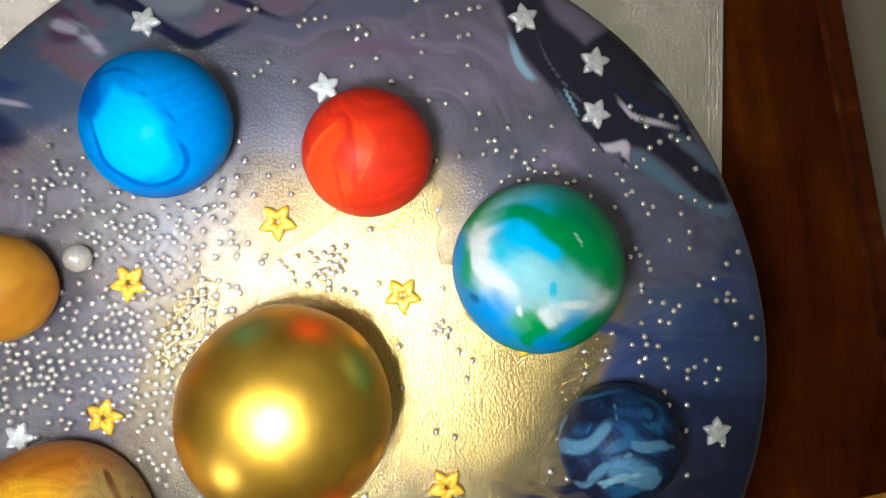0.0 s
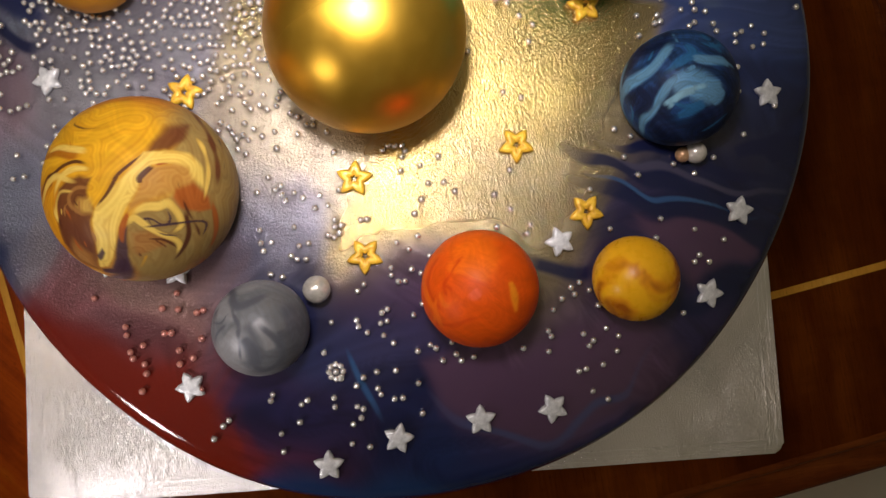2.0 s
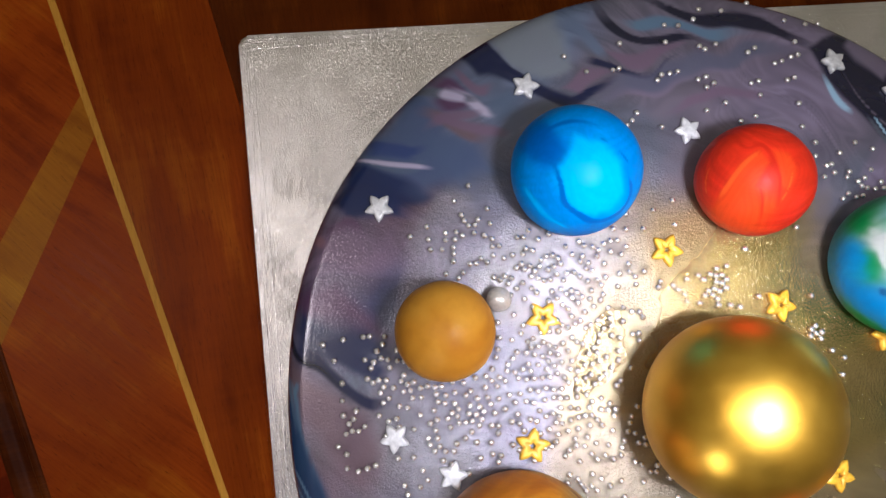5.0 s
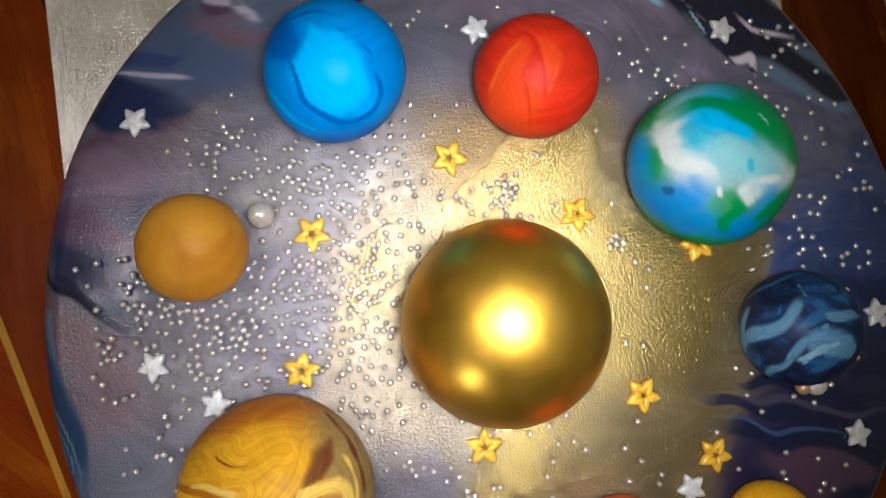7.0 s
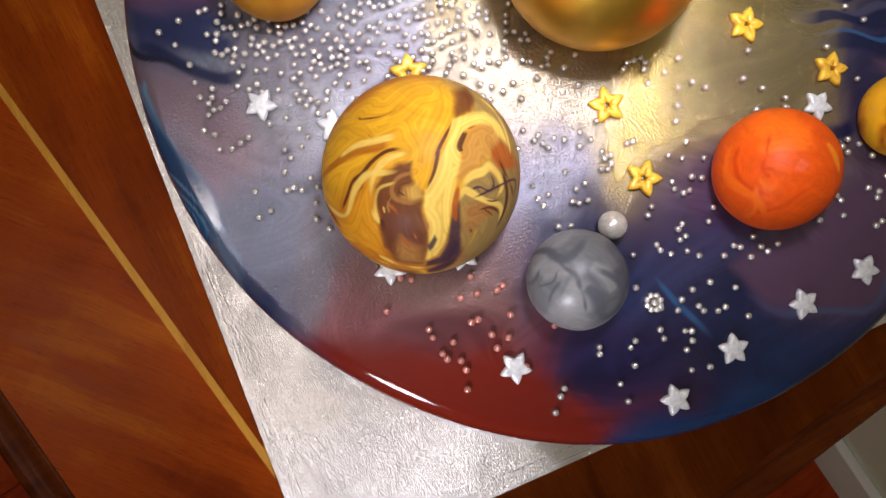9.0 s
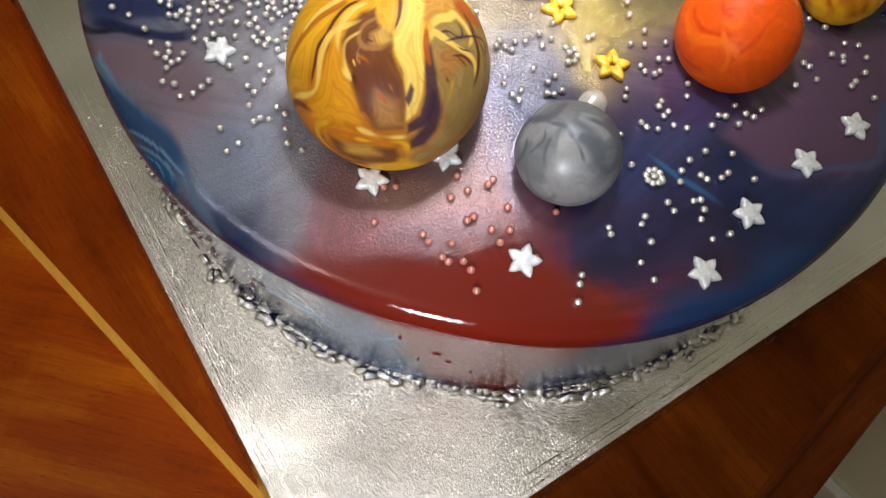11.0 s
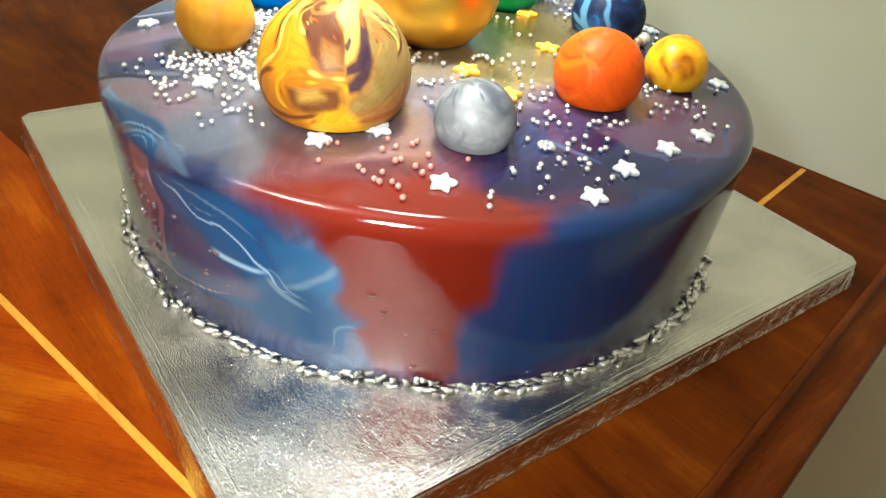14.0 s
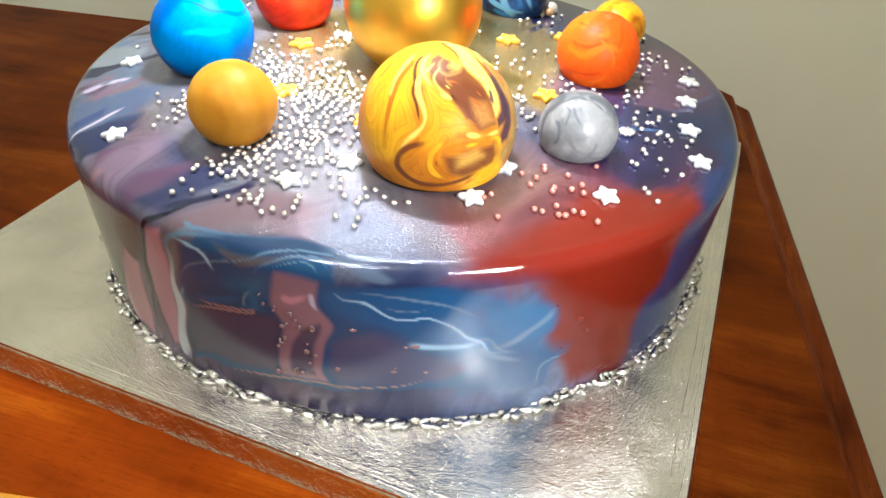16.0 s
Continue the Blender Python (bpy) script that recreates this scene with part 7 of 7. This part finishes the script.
PEARLS_WEST_B = [(-98.8, 20.9), (-98.5, 13.5), (-98.5, -28.2), (-97.8, -0.7), (-97.7, -31.5), (-97.6, -18.8), (-96.8, 21.5), (-96.5, 14.0), (-96.3, -13.7), (-95.0, -16.9), (-94.6, 9.0), (-93.6, -3.9), (-93.3, -6.0), (-92.6, 0.6), (-92.3, 12.3), (-92.0, -8.2), (-91.5, 14.7), (-91.0, 4.5), (-90.8, -4.3), (-90.3, 1.5), (-89.8, 9.5), (-89.7, -11.4), (-88.6, -8.6), (-87.9, 11.8), (-86.8, 8.8), (-84.3, 12.7), (-84.2, 15.4), (-83.9, 9.4), (-83.8, 1.8), (-83.5, -0.3), (-81.4, -0.3), (-80.8, 12.1), (-80.5, 8.1), (-79.5, 4.9), (-79.3, -0.1), (-78.6, -6.8), (-76.5, 4.2), (-76.2, 0.2), (-73.4, -2.1), (-57.9, -117.6)]
PEARLS_ROSE = [(-92.5, -72.0), (-85.3, -64.7), (-83.2, -81.4), (-83.0, -84.0), (-82.5, -66.2), (-82.1, -89.3), (-81.4, -91.3), (-79.2, -101.6), (-78.0, -87.4), (-77.9, -93.2), (-77.5, -96.2), (-71.4, -76.4), (-71.1, -84.1), (-69.0, -84.1), (-66.9, -89.6), (-66.9, -93.8), (-66.6, -71.9), (-66.5, -77.0), (-62.7, -92.2), (-60.9, -102.1), (-60.7, -78.3), (-59.7, -86.4), (-58.7, -77.7), (-49.0, -94.1)]
PEARLS_DRIFT = [(-91.1, -1.8), (-90.3, -6.9), (-90.0, 11.7), (-87.3, 63.2), (-87.2, 59.0), (-87.0, -12.9), (-86.9, 55.6), (-82.3, 13.7), (-81.9, -16.3), (-81.5, 60.6), (-79.8, -3.4), (-78.8, 45.5), (-78.7, 9.3), (-78.6, 58.1), (-77.9, 60.6), (-77.2, -1.7), (-77.1, 47.2), (-77.0, 6.8), (-75.7, 66.0), (-75.3, 2.5), (-75.0, 64.0), (-74.7, 49.7), (-73.9, -11.0), (-73.7, 62.3), (-73.6, 6.8), (-73.5, 13.5), (-72.6, 49.7), (-72.3, -13.7), (-72.3, 75.5), (-71.9, 1.7), (-71.8, 11.9), (-71.6, 62.3), (-71.5, -17.9), (-71.3, -11.8), (-71.2, -2.5), (-70.4, 64.0), (-70.2, 6.0), (-69.2, 12.7), (-68.5, 2.6), (-67.5, 44.7), (-67.0, 67.3), (-66.9, -1.6), (-66.7, 6.8), (-66.6, 14.4), (-66.6, 62.3), (-66.6, 57.2), (-65.6, 43.6), (-65.1, 4.3)]
PEARLS_DRIFT_B = [(-64.5, 54.7), (-64.3, -2.5), (-64.1, 13.7), (-63.8, 44.7), (-63.3, 6.8), (-63.2, 11.8), (-63.1, 42.1), (-61.7, 43.8), (-61.6, 4.3), (-61.5, 14.4), (-60.9, -1.6), (-60.7, 11.1), (-60.6, 51.3), (-60.5, 40.4), (-59.9, 47.0), (-59.9, 7.7), (-59.8, 19.5), (-59.1, 3.5), (-59.0, 22.9), (-59.0, 13.6), (-58.2, 11.1), (-58.1, 48.1), (-58.0, 21.0), (-57.4, 6.9), (-57.2, 18.6), (-57.2, 51.3), (-57.1, 46.3), (-57.1, 23.7), (-56.4, 15.3), (-56.0, 53.0), (-55.7, 21.1), (-55.6, 11.1), (-55.4, 43.8), (-54.9, -10.9), (-54.8, 7.7), (-54.7, 17.8), (-53.9, 22.2), (-53.9, 13.6), (-53.8, 52.1), (-53.8, 45.4), (-53.3, -0.5), (-53.3, -9.5), (-53.1, 43.0), (-53.1, 11.1), (-52.7, -3.5), (-52.5, -7.2), (-52.3, 6.9), (-52.2, 46.8)]
PEARLS_DRIFT_C = [(-52.2, 18.6), (-52.1, 21.1), (-51.5, -1.6), (-51.5, 48.8), (-51.3, 14.4), (-51.3, 42.0), (-51.1, -22.8), (-50.9, -14.3), (-50.7, -4.1), (-50.7, 1.0), (-50.6, 4.0), (-50.5, 11.9), (-50.2, 20.2), (-50.2, -20.3), (-49.7, 6.9), (-49.6, 49.8), (-49.6, 17.8), (-49.5, 45.4), (-49.3, -12.6), (-49.2, 42.1), (-49.1, -6.6), (-48.8, 15.3), (-48.7, 28.7), (-48.4, 10.3), (-47.7, -22.0), (-47.6, 21.2), (-47.5, 49.9), (-47.5, 46.3), (-47.2, 8.5), (-47.1, 27.1), (-47.1, -9.2), (-46.9, -11.3), (-46.3, 12.8), (-46.2, 18.6), (-46.2, 33.7), (-46.2, 38.7), (-45.8, 48.8), (-45.8, -6.2), (-45.4, 15.3), (-45.3, -28.8), (-45.3, -2.7), (-45.3, 26.1), (-45.2, 46.8), (-45.1, -0.0), (-44.7, 9.4), (-44.6, 37.0), (-44.5, 22.8), (-44.5, 32.0)]
PEARLS_DRIFT_D = [(-44.2, -11.9), (-43.8, 11.9), (-43.7, 29.5), (-43.6, 43.7), (-43.5, -24.5), (-43.2, -9.2), (-43.1, -2.4), (-43.0, 21.2), (-42.9, 27.0), (-42.9, 16.1), (-42.8, -20.9), (-42.8, -30.5), (-42.8, 35.4), (-42.8, 38.0), (-41.9, -26.2), (-41.4, 0.1), (-41.4, 9.4), (-41.2, 13.6), (-41.1, 33.7), (-41.1, 49.6), (-41.1, 43.7), (-41.1, 20.3), (-41.0, 27.9), (-41.0, 37.0), (-40.3, 1.9), (-40.1, -22.8), (-39.6, 25.3), (-39.5, 17.0), (-39.5, 10.3), (-39.4, 42.1), (-39.2, -4.1), (-38.7, 13.6), (-38.7, 47.0), (-37.9, -15.5), (-37.7, 48.8), (-37.7, 26.2), (-37.6, -1.1), (-37.2, 2.5), (-37.1, 44.5), (-36.9, 40.4), (-36.2, 14.4), (-36.1, 32.0), (-36.0, 46.3), (-35.5, -1.4), (-35.3, 22.8), (-35.1, 43.7), (-33.8, 51.4), (-33.7, 15.3)]
PEARLS_DRIFT_E = [(-33.6, 40.5), (-33.6, 24.5), (-33.6, 33.7), (-32.7, 38.6), (-32.1, 50.2), (-31.1, 22.0), (-30.2, 52.1), (-29.5, 16.9), (-28.6, 21.1), (-27.7, 52.9), (-26.9, 26.2), (-25.2, 60.4), (-25.2, 52.9), (-22.7, 50.4), (-22.7, 42.0), (-21.9, 56.2), (-21.1, 28.7), (-21.1, 61.3), (-21.0, 37.8), (-21.0, 40.3), (-20.2, 26.9), (-17.7, 41.7)]
SCATTER = PEARLS_NORTH + PEARLS_NORTH_B + PEARLS_NORTH_EAST + PEARLS_NORTH_EAST_B + PEARLS_EAST + PEARLS_EAST_B + PEARLS_SOUTH_EAST + PEARLS_SOUTH + PEARLS_SOUTH_B + PEARLS_MIDDLE + PEARLS_MIDDLE_B + PEARLS_MIDDLE_C + PEARLS_WEST + PEARLS_WEST_B
DRIFT = PEARLS_DRIFT + PEARLS_DRIFT_B + PEARLS_DRIFT_C + PEARLS_DRIFT_D + PEARLS_DRIFT_E
DRIFT_FILL = [(-54, 44, 11, 30), (-36, 48, 10, 16), (-46, 12, 11, 36), (-66, 8, 12, 36), (-88, 6, 11, 26), (-98, 14, 8, 16), (-44, -6, 9, 14), (-76, 56, 8, 12), (-32, 30, 8, 12)]


def drift_fill():
    """The pearls that fill up the drift: loose clusters, none inside another or under a ball."""
    rng = np.random.RandomState(11)
    balls = [(o.location.x, o.location.y, o.dimensions.x / 2) for o in scene.objects if o.get("group") in ("planets on the cake", "large pearls")]
    taken, fill = [(x / 1000, y / 1000) for x, y in SCATTER + PEARLS_ROSE + DRIFT], []
    for x, y, r, n in DRIFT_FILL:
        for _ in range(n):
            for _try in range(12):
                d = rng.normal(size=2) * r * 0.00075
                px, py = x / 1000 + d[0], y / 1000 + d[1]
                if any(math.hypot(px - a, py - b) < c * 0.6 for a, b, c in balls) or ((np.array(taken) - (px, py)) ** 2).sum(1).min() < 0.00205 ** 2:
                    continue
                taken.append((px, py))
                fill.append((px, py))
                break
    return fill


def pearl_ball(bm, r, at):
    bmesh.ops.create_icosphere(bm, subdivisions=2, radius=r, matrix=Matrix.Translation(at))


shapes, rosy = [], []
for r in (0.00100, 0.00107, 0.00114):
    bm = bmesh.new()
    pearl_ball(bm, r, (0, 0, r * 0.9))
    shapes.append(finish(bm, "sugar_pearl", PEARL))
    bm = bmesh.new()
    pearl_ball(bm, r, (0, 0, r * 0.9))
    rosy.append(finish(bm, "sugar_pearl", ROSE_PEARL))
rng = np.random.RandomState(4)
single = sorted(SCATTER, key=lambda at: at[0] + at[1])  # the west and south stand nearest to the way
for x, y in single[:270]:
    ob = tagged(new("sugar_pearl", shapes[rng.randint(3)]), "tiny silver-white sugar pearl on the glaze", "sugar pearl", "scattered sugar pearls")
    ob.location = (x / 1000, y / 1000, top_z(x / 1000, y / 1000))
for x, y in PEARLS_ROSE:
    ob = tagged(new("sugar_pearl", rosy[rng.randint(3)]), "tiny copper-pink sugar pearl on the red glaze", "sugar pearl", "scattered sugar pearls")
    ob.location = (x / 1000, y / 1000, top_z(x / 1000, y / 1000))
one = bmesh.new()
pearl_ball(one, 0.00107, (0, 0, 0.00096))
base_v = np.array([v.co for v in one.verts])
one.verts.index_update()
base_f = np.array([[v.index for v in f.verts] for f in one.faces])
one.free()
places = [(x / 1000, y / 1000) for x, y in single[270:] + DRIFT] + drift_fill()
vs, fs = [], []
for k, (x, y) in enumerate(places):
    vs.append(base_v * rng.uniform(0.92, 1.06) + (x, y, top_z(x, y)))
    fs.append(base_f + k * len(base_v))
me = bpy.data.meshes.new("sugar_pearls")
me.from_pydata(np.concatenate(vs).tolist(), [], np.concatenate(fs).tolist())
me.polygons.foreach_set("use_smooth", [True] * len(me.polygons))
me.materials.append(PEARL)
tagged(new("sugar_pearls", me), "dense drift of tiny silver sugar pearls across the glaze", "sugar pearls", kind="stuff")

# flower of pressed pearls on the navy glaze
bm = bmesh.new()
for k in range(9):
    a = k * 0.785
    rad = 0.0 if k == 8 else 0.0022
    pearl_ball(bm, 0.0011, (rad * math.cos(a), rad * math.sin(a), 0.0011 + (0.0006 if k == 8 else 0)))
cluster = part("pearl_cluster", bm, PEARL, None, "clump of white sugar pearls stuck together on navy glaze", True)
tagged(cluster, category="sugar pearls")
cluster.location = (-0.019, -0.099, top_z(-0.019, -0.099))


# ---- nuggets laid round the foot of the cake ----
def pebble(rng):
    """A rounded, uneven rod of silvered sugar, about a unit wide."""
    bm = bmesh.new()
    bmesh.ops.create_icosphere(bm, subdivisions=2, radius=1.0)
    long = rng.uniform(1.1, 2.3)
    d1, d2 = rng.normal(size=3), rng.normal(size=3)
    for v in bm.verts:
        p = v.co
        k = 1 + 0.13 * math.sin(p.dot(Vector(d1)) * 2.2) + 0.09 * math.sin(p.dot(Vector(d2)) * 4.0)
        square = max(abs(p.x), abs(p.y), abs(p.z)) ** -0.88
        v.co = Vector((p.x * long, p.y, p.z * 0.7)) * k * square
    return bm


def nugget_places(rng):
    a = 0.0
    while a < 2 * math.pi:
        bare = math.sin(3 * a + 0.8) * math.sin(5 * a + 1.0)
        for row in range(3):
            if row and rng.uniform() > (0.62, 0.14)[row - 1] - 0.3 * bare:
                continue
            if row == 0 and bare > 0.85 and rng.uniform() > 0.5:
                continue
            size = rng.uniform(0.00100, 0.00165)
            r = 0.1380 + row * 0.0021 + rng.uniform(-0.0003, 0.0008) + (0.004 * rng.uniform() if rng.uniform() > 0.95 else 0)
            lift = size * 0.68 + (0.0011 if row == 0 and rng.uniform() > 0.75 else 0.0)
            at = a + rng.uniform(-0.006, 0.006)
            yield at, r, lift, size, at + 1.57 + rng.normal() * 0.5, rng.uniform(-0.2, 0.2)
        if 3.93 < a < 4.16:  # a small heap where the last ones were tipped out
            yield a, 0.1385 + rng.uniform(0, 0.0012), 0.0030 + rng.uniform(0, 0.0012), rng.uniform(0.0011, 0.0015), a + rng.uniform(0, 3), rng.uniform(-0.8, 0.8)
        a += rng.uniform(0.020, 0.034)


rng = np.random.RandomState(21)
pebbles = [pebble(rng) for _ in range(8)]
solid = []
for bm in pebbles:
    bm.verts.index_update()
    solid.append((np.array([v.co for v in bm.verts]), np.array([[v.index for v in f.verts] for f in bm.faces])))
pebbles = [finish(bm, "sugar_nugget", NUGGET) for bm in pebbles]
vs, fs, count, lone = [], [], 0, 0
for a, r, lift, size, turn, tip in nugget_places(rng):
    m = Matrix.Translation((CX + r * math.cos(a), CY + r * math.sin(a), BOARD_TOP + lift)) @ Euler((0, tip, turn)).to_matrix().to_4x4() @ Matrix.Scale(size, 4)
    k = rng.randint(8)
    if lone < 290 and 2.6 < a < 5.6:  # the west and south, along which the way runs
        ob = tagged(new("sugar_nugget", pebbles[k]), "rounded silver sugar nugget lying at the cake's foot", "sugar nugget", "silver nuggets round the cake")
        ob.matrix_world = m
        lone += 1
    else:
        v, f = solid[k]
        mm = np.array(m)
        vs.append(v @ mm[:3, :3].T + mm[:3, 3])
        fs.append(f + count)
        count += len(v)
me = bpy.data.meshes.new("silver_nuggets")
me.from_pydata(np.concatenate(vs).tolist(), [], np.concatenate(fs).tolist())
me.polygons.foreach_set("use_smooth", [True] * len(me.polygons))
me.materials.append(NUGGET)
tagged(new("silver_nuggets", me), "row of silver sugar nuggets round the far foot of the cake", "sugar nuggets", kind="stuff")
